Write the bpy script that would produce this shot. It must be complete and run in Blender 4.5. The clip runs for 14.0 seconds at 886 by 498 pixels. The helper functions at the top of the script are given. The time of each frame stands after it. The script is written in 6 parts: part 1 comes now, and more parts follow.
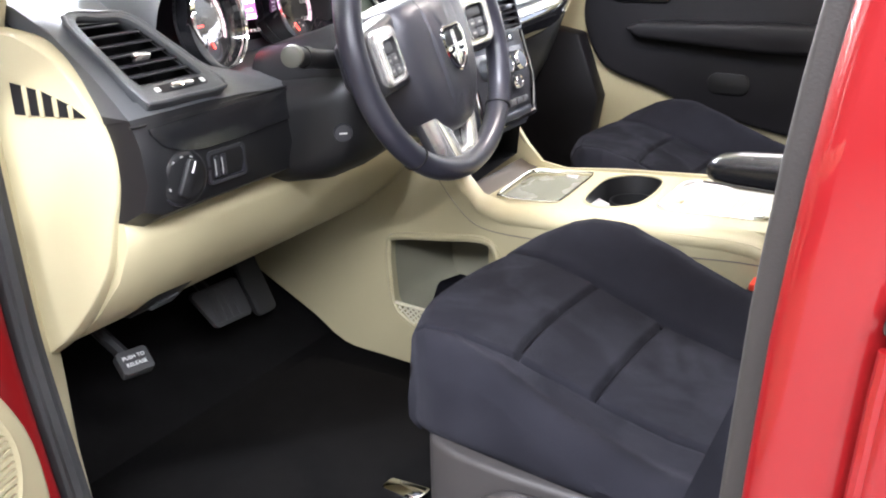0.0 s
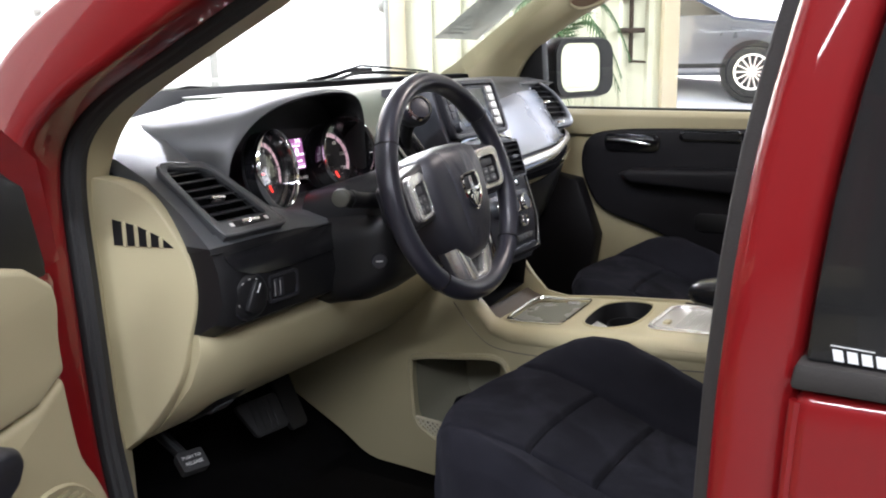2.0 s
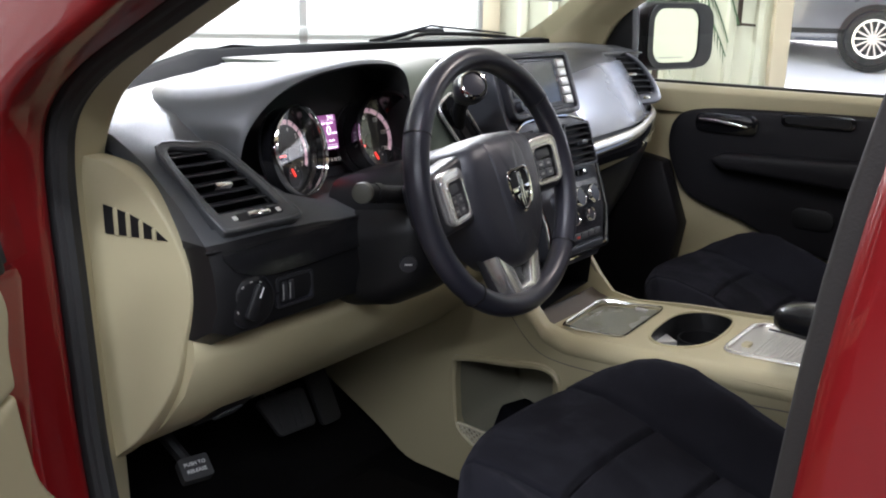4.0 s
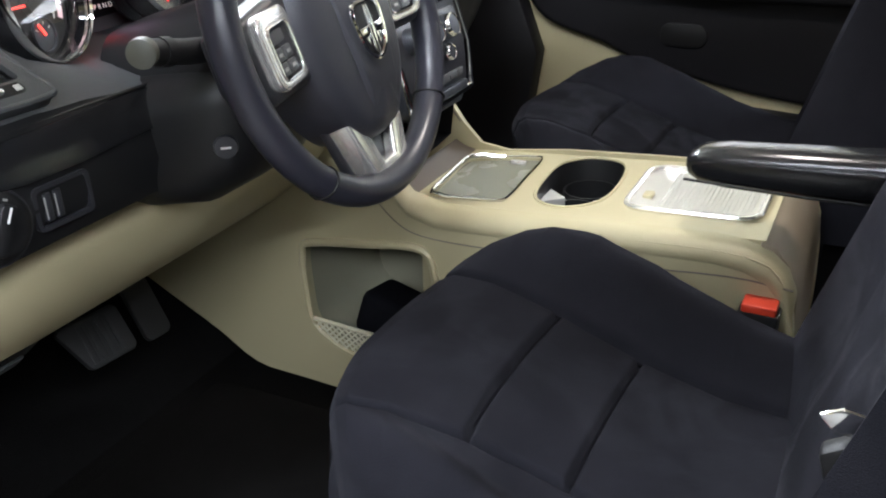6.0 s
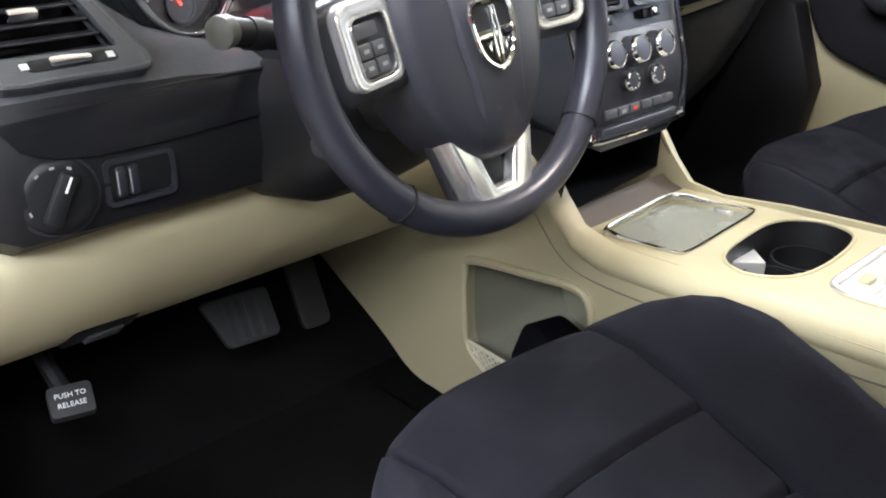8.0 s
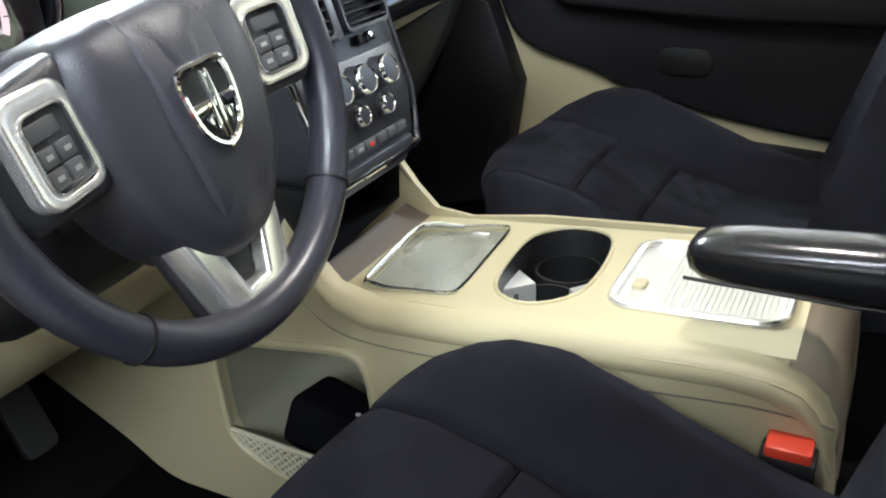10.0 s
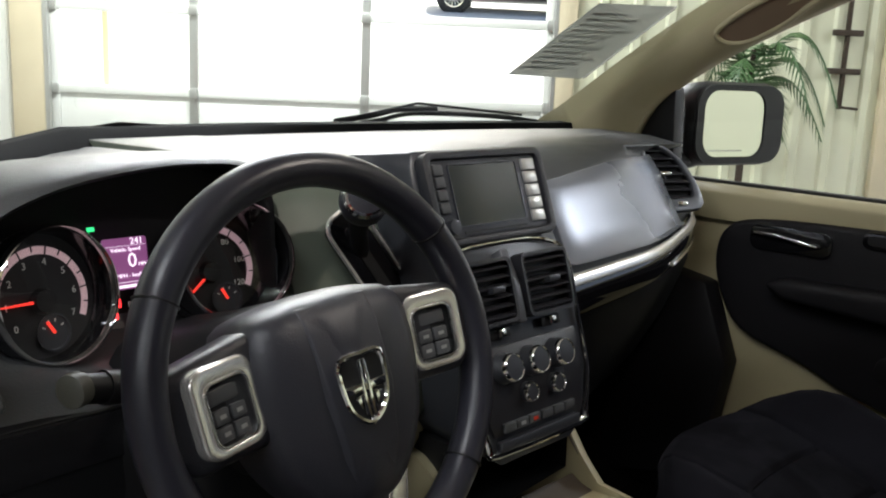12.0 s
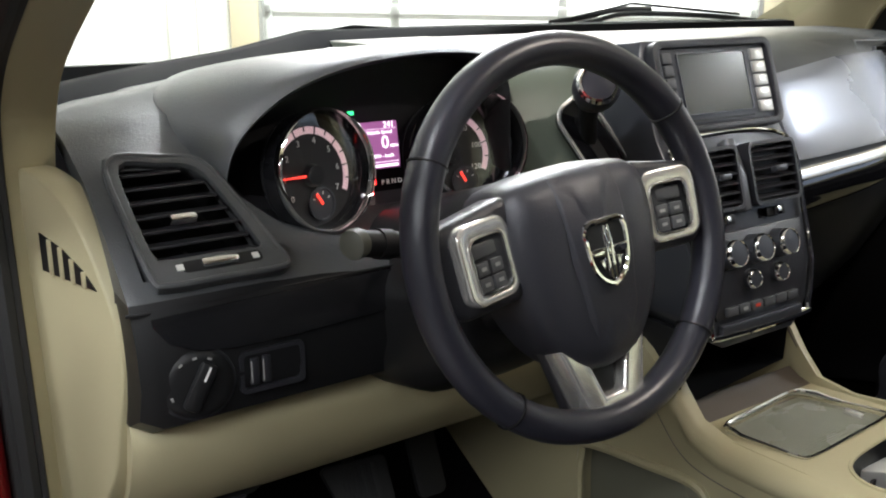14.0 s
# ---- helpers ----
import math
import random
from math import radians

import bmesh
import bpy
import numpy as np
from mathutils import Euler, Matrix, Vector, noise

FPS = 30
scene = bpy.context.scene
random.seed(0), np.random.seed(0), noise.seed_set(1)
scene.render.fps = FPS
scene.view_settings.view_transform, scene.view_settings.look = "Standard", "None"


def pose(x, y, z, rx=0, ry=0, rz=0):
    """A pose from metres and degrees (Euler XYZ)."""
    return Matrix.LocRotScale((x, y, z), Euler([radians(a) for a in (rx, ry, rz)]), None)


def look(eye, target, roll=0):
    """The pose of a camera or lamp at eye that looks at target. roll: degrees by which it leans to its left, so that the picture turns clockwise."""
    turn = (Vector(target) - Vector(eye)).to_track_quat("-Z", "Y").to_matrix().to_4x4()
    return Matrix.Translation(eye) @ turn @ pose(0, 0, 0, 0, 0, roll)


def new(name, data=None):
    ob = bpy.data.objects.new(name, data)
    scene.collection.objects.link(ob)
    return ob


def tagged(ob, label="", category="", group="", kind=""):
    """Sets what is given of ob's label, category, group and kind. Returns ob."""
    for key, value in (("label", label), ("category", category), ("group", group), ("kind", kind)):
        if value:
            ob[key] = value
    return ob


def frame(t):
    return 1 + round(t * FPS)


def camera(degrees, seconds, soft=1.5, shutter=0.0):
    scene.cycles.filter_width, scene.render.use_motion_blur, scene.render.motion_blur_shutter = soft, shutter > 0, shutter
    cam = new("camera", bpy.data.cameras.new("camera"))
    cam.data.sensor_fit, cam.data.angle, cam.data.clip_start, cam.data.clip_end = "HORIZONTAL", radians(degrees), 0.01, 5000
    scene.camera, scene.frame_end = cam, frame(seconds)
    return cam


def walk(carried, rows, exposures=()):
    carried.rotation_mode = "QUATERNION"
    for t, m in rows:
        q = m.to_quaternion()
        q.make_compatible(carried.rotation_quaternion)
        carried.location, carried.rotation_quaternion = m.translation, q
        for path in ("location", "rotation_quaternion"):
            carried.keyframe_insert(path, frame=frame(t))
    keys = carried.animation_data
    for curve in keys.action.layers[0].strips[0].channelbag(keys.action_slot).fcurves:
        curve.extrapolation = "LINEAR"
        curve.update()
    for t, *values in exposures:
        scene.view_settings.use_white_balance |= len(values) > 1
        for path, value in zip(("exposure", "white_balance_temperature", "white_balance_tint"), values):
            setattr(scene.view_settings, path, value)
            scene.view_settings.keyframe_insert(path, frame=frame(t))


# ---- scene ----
cam = camera(51.6, 14.0, soft=2.0)
PATH = [
    (0, (-1.416, -0.572, 1.202), (0.177, 0.396, 0.476), -0.8),
    (0.5, (-1.559, -0.614, 1.232), (0.096, 0.365, 0.681), -0.9),
    (1, (-1.64, -0.647, 1.234), (0.033, 0.348, 0.775), -1.0),
    (1.5, (-1.642, -0.659, 1.231), (0.037, 0.346, 0.815), -0.5),
    (2, (-1.611, -0.663, 1.232), (0.055, 0.356, 0.804), -1.0),
    (2.2, (-1.579, -0.661, 1.231), (0.070, 0.385, 0.793), -1.0),
    (4.3, (-1.359, -0.584, 1.259), (0.172, 0.585, 0.72), 1.2),
    (4.5, (-1.324, -0.558, 1.242), (0.209, 0.603, 0.692), 1.4),
    (5, (-1.26, -0.468, 1.224), (0.316, 0.52, 0.488), -0.7),
    (5.5, (-1.216, -0.409, 1.214), (0.411, 0.403, 0.381), -0.7),
    (6, (-1.162, -0.431, 1.203), (0.452, 0.377, 0.342), -1.2),
    (6.5, (-1.051, -0.493, 1.202), (0.374, 0.638, 0.371), 0.2),
    (7, (-1.0, -0.523, 1.199), (0.316, 0.711, 0.336), 1.1),
    (7.5, (-0.991, -0.527, 1.204), (0.257, 0.785, 0.355), 0.6),
    (8, (-0.957, -0.491, 1.175), (0.295, 0.818, 0.327), 0.8),
    (8.2, (-0.929, -0.475, 1.154), (0.347, 0.797, 0.285), -0.2),
    (10.3, (-0.865, -0.374, 1.192), (0.775, 0.426, 0.374), -2.0),
    (10.5, (-0.862, -0.376, 1.212), (0.783, 0.490, 0.474), -1.8),
    (10.7, (-0.848, -0.380, 1.235), (0.770, 0.595, 0.580), -0.6),
    (11, (-0.848, -0.396, 1.256), (0.715, 0.725, 0.709), 0.8),
    (11.5, (-0.865, -0.46, 1.271), (0.62, 0.81, 0.845), 2.5),
    (12, (-0.875, -0.491, 1.267), (0.551, 0.856, 0.875), 2.5),
    (12.5, (-0.893, -0.508, 1.266), (0.447, 0.921, 0.861), 2.5),
    (13, (-0.919, -0.506, 1.251), (0.26, 1.027, 0.742), 0.8),
    (13.5, (-0.948, -0.509, 1.243), (0.145, 1.061, 0.66), 0.6),
    (14, (-0.953, -0.511, 1.24), (0.139, 1.064, 0.669), 0.5),
]
EXPO = [(0, 3.64, 5950, 20), (0.5, 3.51, 5950, 20), (1, 2.9, 5950, 20), (2, 2.03, 5950, 20), (4.3, 1.64, 5850, 19), (5.2, 1.94, 5850, 14), (5.7, 2.39, 5850, 14), (6.5, 2.69, 5850, 14), (7.5, 2.96, 5850, 17), (8.2, 3.06, 5850, 17), (10.5, 2.56, 5750, 10), (11, 2.14, 6150, 14), (12, 0.99, 6150, 14), (13, 0.59, 6150, 14), (13.5, 1.31, 6150, 14), (14, 1.74, 6150, 14)]
walk(cam, [(t, look(eye, target, roll)) for t, eye, target, roll in PATH], EXPO)

# ---------------------------------------------------------------- light
world = bpy.data.worlds.new("sky_world")
scene.world = world
world.use_nodes = True
wn, wl = world.node_tree.nodes, world.node_tree.links
sky = wn.new("ShaderNodeTexSky")
sky.sky_type = "NISHITA"
sky.sun_disc = False
sky.air_density, sky.dust_density, sky.ozone_density = 0.7, 7.0, 0.3
sky.sun_elevation, sky.sun_rotation = radians(38), radians(40)
wn["Background"].inputs["Strength"].default_value = 0.15
wl.new(sky.outputs["Color"], wn["Background"].inputs["Color"])


def sun_lamp():
    data = bpy.data.lights.new("sun", "SUN")
    data.energy, data.angle, data.color = 5.0, radians(12), (1.0, 0.97, 0.92)
    ob = new("sun", data)
    ob.matrix_world = look((6, 9, 11), (0, 0, 0))


sun_lamp()

# ---------------------------------------------------------------- materials


def mat(name, color, rough=0.5, metal=0.0, coat=0.0, vary=0.12, scale=6.0, bump=0.0, bump_scale=300.0, spec=0.5,
        rough_vary=0.08, emit=None, power=0.0, tint=None):
    m = bpy.data.materials.new(name)
    m.use_nodes = True
    n, l = m.node_tree.nodes, m.node_tree.links
    b = n["Principled BSDF"]
    b.inputs["Metallic"].default_value = metal
    b.inputs["Specular IOR Level"].default_value = spec
    b.inputs["Coat Weight"].default_value = coat
    b.inputs["Coat Roughness"].default_value = 0.04
    co = n.new("ShaderNodeTexCoord")
    big = n.new("ShaderNodeTexNoise")
    big.inputs["Scale"].default_value, big.inputs["Detail"].default_value = scale, 6
    l.new(co.outputs["Object"], big.inputs["Vector"])
    fine = n.new("ShaderNodeTexNoise")
    fine.inputs["Scale"].default_value, fine.inputs["Detail"].default_value = bump_scale, 3
    l.new(co.outputs["Object"], fine.inputs["Vector"])
    ramp = n.new("ShaderNodeMix")
    ramp.data_type = "RGBA"
    hi = tint or [min(1, c * (1 + vary)) for c in color]
    ramp.inputs[6].default_value = (*[c * (1 - vary) for c in color], 1)
    ramp.inputs[7].default_value = (*hi, 1)
    l.new(big.outputs["Fac"], ramp.inputs[0])
    l.new(ramp.outputs[2], b.inputs["Base Color"])
    rr = n.new("ShaderNodeMapRange")
    rr.inputs["To Min"].default_value, rr.inputs["To Max"].default_value = max(0.02, rough - rough_vary), min(1, rough + rough_vary)
    l.new(big.outputs["Fac"], rr.inputs["Value"])
    l.new(rr.outputs["Result"], b.inputs["Roughness"])
    if bump:
        bp = n.new("ShaderNodeBump")
        bp.inputs["Strength"].default_value, bp.inputs["Distance"].default_value = bump, 0.001
        l.new(fine.outputs["Fac"], bp.inputs["Height"])
        l.new(bp.outputs["Normal"], b.inputs["Normal"])
    if emit:
        b.inputs["Emission Color"].default_value = (*emit, 1)
        b.inputs["Emission Strength"].default_value = power
    return m


def glass_mat(name, color=(1, 1, 1), least=0.03, most=0.5):
    m = bpy.data.materials.new(name)
    m.use_nodes = True
    n, l = m.node_tree.nodes, m.node_tree.links
    n.remove(n["Principled BSDF"])
    tr, gl, mx, lw, pw, mr = (n.new("ShaderNode" + k) for k in ("BsdfTransparent", "BsdfGlossy", "MixShader", "LayerWeight", "Math", "MapRange"))
    tr.inputs["Color"].default_value = (*color, 1)
    gl.inputs["Roughness"].default_value = 0.01
    pw.operation = "POWER"
    pw.inputs[1].default_value = 4.0
    mr.inputs["To Min"].default_value, mr.inputs["To Max"].default_value = least, most
    l.new(lw.outputs["Facing"], pw.inputs[0]), l.new(pw.outputs[0], mr.inputs["Value"])
    l.new(mr.outputs["Result"], mx.inputs[0]), l.new(tr.outputs[0], mx.inputs[1]), l.new(gl.outputs[0], mx.inputs[2])
    l.new(mx.outputs[0], n["Material Output"].inputs["Surface"])
    return m


BEIGE = mat("beige_plastic", (0.44, 0.392, 0.240), 0.42, vary=0.06, bump=0.25, bump_scale=700)
BEIGE_SOFT = mat("beige_headliner", (0.58, 0.55, 0.47), 0.9, vary=0.06, bump=0.4, bump_scale=900)
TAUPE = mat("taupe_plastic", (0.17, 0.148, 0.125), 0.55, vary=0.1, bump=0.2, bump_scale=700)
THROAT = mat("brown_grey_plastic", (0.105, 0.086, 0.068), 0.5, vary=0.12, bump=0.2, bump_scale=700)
MATTE = mat("matte_black_ceramic_edge", (0.006, 0.006, 0.006), 0.85, vary=0.2, spec=0.1)
HUBVINYL = mat("charcoal_airbag_vinyl", (0.036, 0.036, 0.044), 0.36, vary=0.12, bump=0.4, bump_scale=800)
GRIPTAN = mat("brown_recess_shade", (0.22, 0.155, 0.10), 0.5, vary=0.1, bump=0.2, bump_scale=700)
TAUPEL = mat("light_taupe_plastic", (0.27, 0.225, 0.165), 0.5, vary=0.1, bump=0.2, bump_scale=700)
DARK = mat("charcoal_plastic", (0.024, 0.024, 0.0285), 0.32, vary=0.18, bump=0.45, bump_scale=800)
DARKTOP = mat("charcoal_grained_vinyl", (0.066, 0.069, 0.072), 0.36, vary=0.12, bump=0.5, bump_scale=650)
BLACK = mat("black_plastic", (0.0095, 0.0095, 0.010), 0.48, spec=0.32, vary=0.2, bump=0.15, bump_scale=700)
GLOSS = mat("gloss_black_trim", (0.006, 0.006, 0.007), 0.08, coat=0.6, vary=0.1, rough_vary=0.03)
LEATHER = mat("black_leather", (0.025, 0.025, 0.034), 0.33, vary=0.08, bump=0.12, bump_scale=650, rough_vary=0.03)
CLOTH = mat("black_velour", (0.0142, 0.0142, 0.0182), 0.95, vary=0.6, scale=9, bump=1.0, bump_scale=900, spec=0.03)
cb = CLOTH.node_tree.nodes["Principled BSDF"]
cb.inputs["Sheen Weight"].default_value, cb.inputs["Sheen Roughness"].default_value, cb.inputs["Sheen Tint"].default_value = 0.035, 0.45, (0.85, 0.86, 1.0, 1)
# brushed nap: patches of the pile lie the other way and catch more light
cn, cl = CLOTH.node_tree.nodes, CLOTH.node_tree.links
nap, napr = cn.new("ShaderNodeTexNoise"), cn.new("ShaderNodeMapRange")
nap.inputs["Scale"].default_value, nap.inputs["Detail"].default_value, nap.inputs["Distortion"].default_value = 7.0, 4.0, 1.2
napr.inputs["From Min"].default_value, napr.inputs["From Max"].default_value = 0.44, 0.60
napr.inputs["To Min"].default_value, napr.inputs["To Max"].default_value = 0.010, 0.055
cl.new(cn["Texture Coordinate"].outputs["Object"], nap.inputs["Vector"])
cl.new(nap.outputs["Fac"], napr.inputs["Value"])
cl.new(napr.outputs["Result"], cb.inputs["Sheen Weight"])
# bin lining: the shade inside the recess is put into this darker colour
BINGREY = mat("shaded_bin_lining", (0.25, 0.24, 0.175), 0.5, vary=0.08, bump=0.2, bump_scale=700)
STALKGREY = mat("olive_grey_plastic", (0.085, 0.085, 0.068), 0.5, vary=0.1)
CLOTHSIDE = mat("black_knit_cloth", (0.006, 0.006, 0.008), 0.95, vary=0.3, scale=20, bump=0.8, bump_scale=900, spec=0.05)
CARPET = mat("black_carpet", (0.0065, 0.0062, 0.0062), 1.0, vary=0.4, scale=30, bump=1.0, bump_scale=500, spec=0.03)
RUBBER = mat("black_rubber_seal", (0.022, 0.022, 0.022), 0.7, vary=0.2, bump=0.2, bump_scale=300)
GREYSEAL = mat("grey_rubber_seal", (0.024, 0.021, 0.018), 0.75, vary=0.15, bump=0.3, bump_scale=400)
RED = mat("red_car_paint", (0.185, 0.0058, 0.0066), 0.45, metal=0.0, spec=0.15, coat=1.0, vary=0.06, scale=2, rough_vary=0.04)
CHROME = mat("polished_chrome", (0.86, 0.86, 0.85), 0.07, metal=1.0, vary=0.03, rough_vary=0.03)
SATIN = mat("satin_silver_plastic", (0.86, 0.84, 0.80), 0.25, metal=0.76, vary=0.05, rough_vary=0.05)
SILVERP = mat("silver_painted_plastic", (0.70, 0.69, 0.66), 0.32, metal=0.7, vary=0.05, bump=0.1)
PEWTER = mat("grey_satin_plastic", (0.13, 0.135, 0.152), 0.32, metal=0.35, vary=0.06, bump=0.15, bump_scale=700)
# the green of the lamp's reflection is put into this base colour
SAGE = mat("reflection_tinted_plastic", (0.125, 0.145, 0.112), 0.42, vary=0.1, bump=0.3, bump_scale=700)
GUNMETAL = mat("gunmetal_plastic", (0.060, 0.063, 0.073), 0.30, metal=0.35, vary=0.08, bump=0.2, bump_scale=700)
# charcoal vinyl; the window's sheen is put in as a paler, half-metal colour
AIRBAG = mat("sheen_lightened_panel", (0.30, 0.32, 0.37), 0.27, metal=0.55, vary=0.06, bump=0.1, bump_scale=700)
DOORDARK = mat("dark_door_vinyl", (0.011, 0.0105, 0.012), 0.52, vary=0.2, bump=0.3, bump_scale=700, spec=0.25)
SKIRT = mat("dark_taupe_plastic", (0.030, 0.027, 0.026), 0.55, vary=0.12, bump=0.25, bump_scale=700)
TRAY = mat("smoked_tray_lid", (0.22, 0.22, 0.165), 0.28, vary=0.08, coat=0.3, bump=0.05)
ARMVINYL = mat("glossy_black_vinyl", (0.010, 0.010, 0.011), 0.2, vary=0.12, bump=0.12, bump_scale=500)
SCREEN = mat("dark_display_glass", (0.035, 0.042, 0.042), 0.12, vary=0.05, coat=0.5)
BUTTON = mat("grey_button", (0.07, 0.072, 0.076), 0.45, vary=0.1)
WHITEINK = mat("white_print", (0.75, 0.75, 0.73), 0.6, vary=0.03)
DIMINK = mat("faded_print", (0.28, 0.28, 0.27), 0.6, vary=0.1)
REDBTN = mat("red_plastic", (0.62, 0.05, 0.02), 0.4, vary=0.06)
DIAL = mat("dial_face", (0.008, 0.008, 0.009), 0.5, vary=0.1)
DIALBAND = mat("dial_band", (0.72, 0.55, 0.56), 0.5, vary=0.05, emit=(1.0, 0.62, 0.66), power=0.11)
NEEDLE = mat("lit_red_needle", (0.8, 0.02, 0.01), 0.4, emit=(1.0, 0.05, 0.03), power=0.55)
LCD = mat("violet_lcd", (0.25, 0.06, 0.2), 0.3, emit=(0.50, 0.17, 0.42), power=0.17)
LCDINK = mat("lcd_white_figures", (0.8, 0.8, 0.8), 0.5, emit=(1.0, 0.85, 0.95), power=0.6)
WARN = mat("lit_red_warning_lamp", (0.7, 0.02, 0.02), 0.4, emit=(1.0, 0.03, 0.03), power=1.5)
GREENLED = mat("lit_green_arrow", (0.02, 0.5, 0.1), 0.4, emit=(0.05, 0.9, 0.25), power=0.7)
LENS = mat("lit_lamp_lens", (0.8, 0.76, 0.66), 0.4, emit=(1.0, 0.86, 0.62), power=3.0)
AMBER = mat("lit_amber_lamp", (0.7, 0.3, 0.02), 0.4, emit=(1.0, 0.45, 0.08), power=1.0)
GLASS = glass_mat("clear_glass", (0.97, 0.99, 0.97))
LENS = glass_mat("gauge_lens", (1, 1, 1), 0.05, 0.4)
TINT = mat("tinted_dark_glass", (0.012, 0.012, 0.012), 0.22, coat=0.3, vary=0.1)
MIRROR = mat("mirror_glass", (0.85, 0.87, 0.85), 0.02, metal=1.0, vary=0.01, rough_vary=0.01)
NETTING = mat("beige_netting", (0.62, 0.58, 0.42), 0.8, vary=0.1)
DIMWALL = mat("grey_block_wall", (0.20, 0.198, 0.19), 0.8, vary=0.25, scale=1.5, bump=0.5, bump_scale=40)
CONCRETE = mat("concrete_floor", (0.15, 0.145, 0.135), 0.55, vary=0.35, scale=1.2, bump=0.5, bump_scale=60)
METALWALL = mat("cream_steel_siding", (0.62, 0.615, 0.46), 0.45, vary=0.08, scale=1.5)
WHITEWALL = mat("white_steel_siding", (0.72, 0.71, 0.66), 0.45, vary=0.06, scale=1.5)
WOODPOST = mat("cream_painted_wood", (0.56, 0.48, 0.33), 0.6, vary=0.15, scale=5, bump=0.4, bump_scale=80)
DOORPANEL = mat("white_door_panel", (0.66, 0.66, 0.62), 0.45, vary=0.06, scale=2)
ALU = mat("aluminium_rail", (0.45, 0.45, 0.42), 0.4, metal=0.7, vary=0.1)
CEIL = mat("garage_ceiling_panel", (0.62, 0.61, 0.57), 0.7, vary=0.1, scale=1.0)
SNOW = mat("packed_snow", (0.82, 0.82, 0.82), 0.8, vary=0.07, scale=0.5, bump=0.6, bump_scale=8)
PAPER = mat("grey_paper", (0.55, 0.55, 0.52), 0.8, vary=0.05)
pn = PAPER.node_tree.nodes
pt, pm = pn.new("ShaderNodeBsdfTranslucent"), pn.new("ShaderNodeMixShader")
pt.inputs["Color"].default_value = (0.55, 0.55, 0.52, 1)
pm.inputs[0].default_value = 0.65
PAPER.node_tree.links.new(pn["Principled BSDF"].outputs[0], pm.inputs[1]), PAPER.node_tree.links.new(pt.outputs[0], pm.inputs[2])
PAPER.node_tree.links.new(pm.outputs[0], pn["Material Output"].inputs["Surface"])
PAPERINK = mat("grey_print", (0.16, 0.16, 0.16), 0.8, vary=0.05)
CARGREY = mat("grey_car_paint", (0.10, 0.105, 0.12), 0.3, metal=0.4, coat=0.8, vary=0.05)
CARWHITE = mat("white_car_paint", (0.75, 0.75, 0.75), 0.3, coat=0.6, vary=0.04)
TYRE = mat("black_tyre", (0.018, 0.018, 0.018), 0.85, vary=0.2, bump=0.3)
LEAF = mat("green_leaf", (0.05, 0.11, 0.035), 0.5, vary=0.3, scale=12)
IRON = mat("dark_iron", (0.05, 0.035, 0.025), 0.6, metal=0.5, vary=0.3, bump=0.3)
YELLOW = mat("yellow_paint", (0.80, 0.72, 0.42), 0.5, vary=0.08)

# ---------------------------------------------------------------- mesh helpers


def finish(name, bm, material, parent=None, label="", m=None, sharp=38):
    bmesh.ops.recalc_face_normals(bm, faces=bm.faces)
    if m is not None:
        bm.transform(m)
    me = bpy.data.meshes.new(name)
    bm.to_mesh(me)
    bm.free()
    for p in me.polygons:
        p.use_smooth = True
    me.set_sharp_from_angle(angle=radians(sharp))
    me.materials.append(material)
    ob = new(name, me)
    if parent is not None:
        ob.parent = parent
        ob.matrix_parent_inverse = parent.matrix_basis.inverted()
    if label:
        ob["label"] = label
    return ob


def part(name, bm, material, parent, label="", m=None, sharp=38):
    return finish(name, bm, material, parent, label, m, sharp)


def thing(name, at, label, category, group="", kind=""):
    ob = new(name)
    ob.location = at
    ob.matrix_basis = Matrix.Translation(at)
    return tagged(ob, label, category, group, kind)


def solid(name, bm, material, label, category, kind="", group="", m=None):
    return tagged(finish(name, bm, material, None, "", m), label, category, group, kind)


def bevel(bm, off, seg=2, angle=30):
    bmesh.ops.recalc_face_normals(bm, faces=bm.faces)
    ed = [e for e in bm.edges if len(e.link_faces) == 2 and e.calc_face_angle(0) > radians(angle)]
    if ed and off > 0:
        bmesh.ops.bevel(bm, geom=ed, offset=off, segments=seg, profile=0.5, affect="EDGES", clamp_overlap=True)
    return bm


def box(x0, x1, y0, y1, z0, z1, off=0.0, seg=2):
    bm = bmesh.new()
    bmesh.ops.create_cube(bm, size=1)
    bm.transform(Matrix.LocRotScale(((x0 + x1) / 2, (y0 + y1) / 2, (z0 + z1) / 2), None, (abs(x1 - x0), abs(y1 - y0), abs(z1 - z0))))
    return bevel(bm, off, seg)


def prism(pts, axis, a, b, off=0.0, seg=2):
    """A polygon pts, extruded along an axis from a to b. x: pts are (y, z); y: (x, z); z: (x, y)."""
    bm = bmesh.new()
    put = {"x": lambda p, h: (h, p[0], p[1]), "y": lambda p, h: (p[0], h, p[1]), "z": lambda p, h: (p[0], p[1], h)}[axis]
    lo = [bm.verts.new(put(p, a)) for p in pts]
    hi = [bm.verts.new(put(p, b)) for p in pts]
    bm.faces.new(lo), bm.faces.new(hi[::-1])
    for i in range(len(pts)):
        j = (i + 1) % len(pts)
        bm.faces.new((lo[i], lo[j], hi[j], hi[i]))
    return bevel(bm, off, seg, 35)


def loft(rings, closed=True, caps=True):
    bm = bmesh.new()
    vs = [[bm.verts.new(p) for p in r] for r in rings]
    n = len(rings[0])
    for a, b in zip(vs, vs[1:]):
        for i in range(n if closed else n - 1):
            j = (i + 1) % n
            bm.faces.new((a[i], a[j], b[j], b[i]))
    if caps and closed:
        bm.faces.new(vs[0]), bm.faces.new(vs[-1][::-1])
    return bm


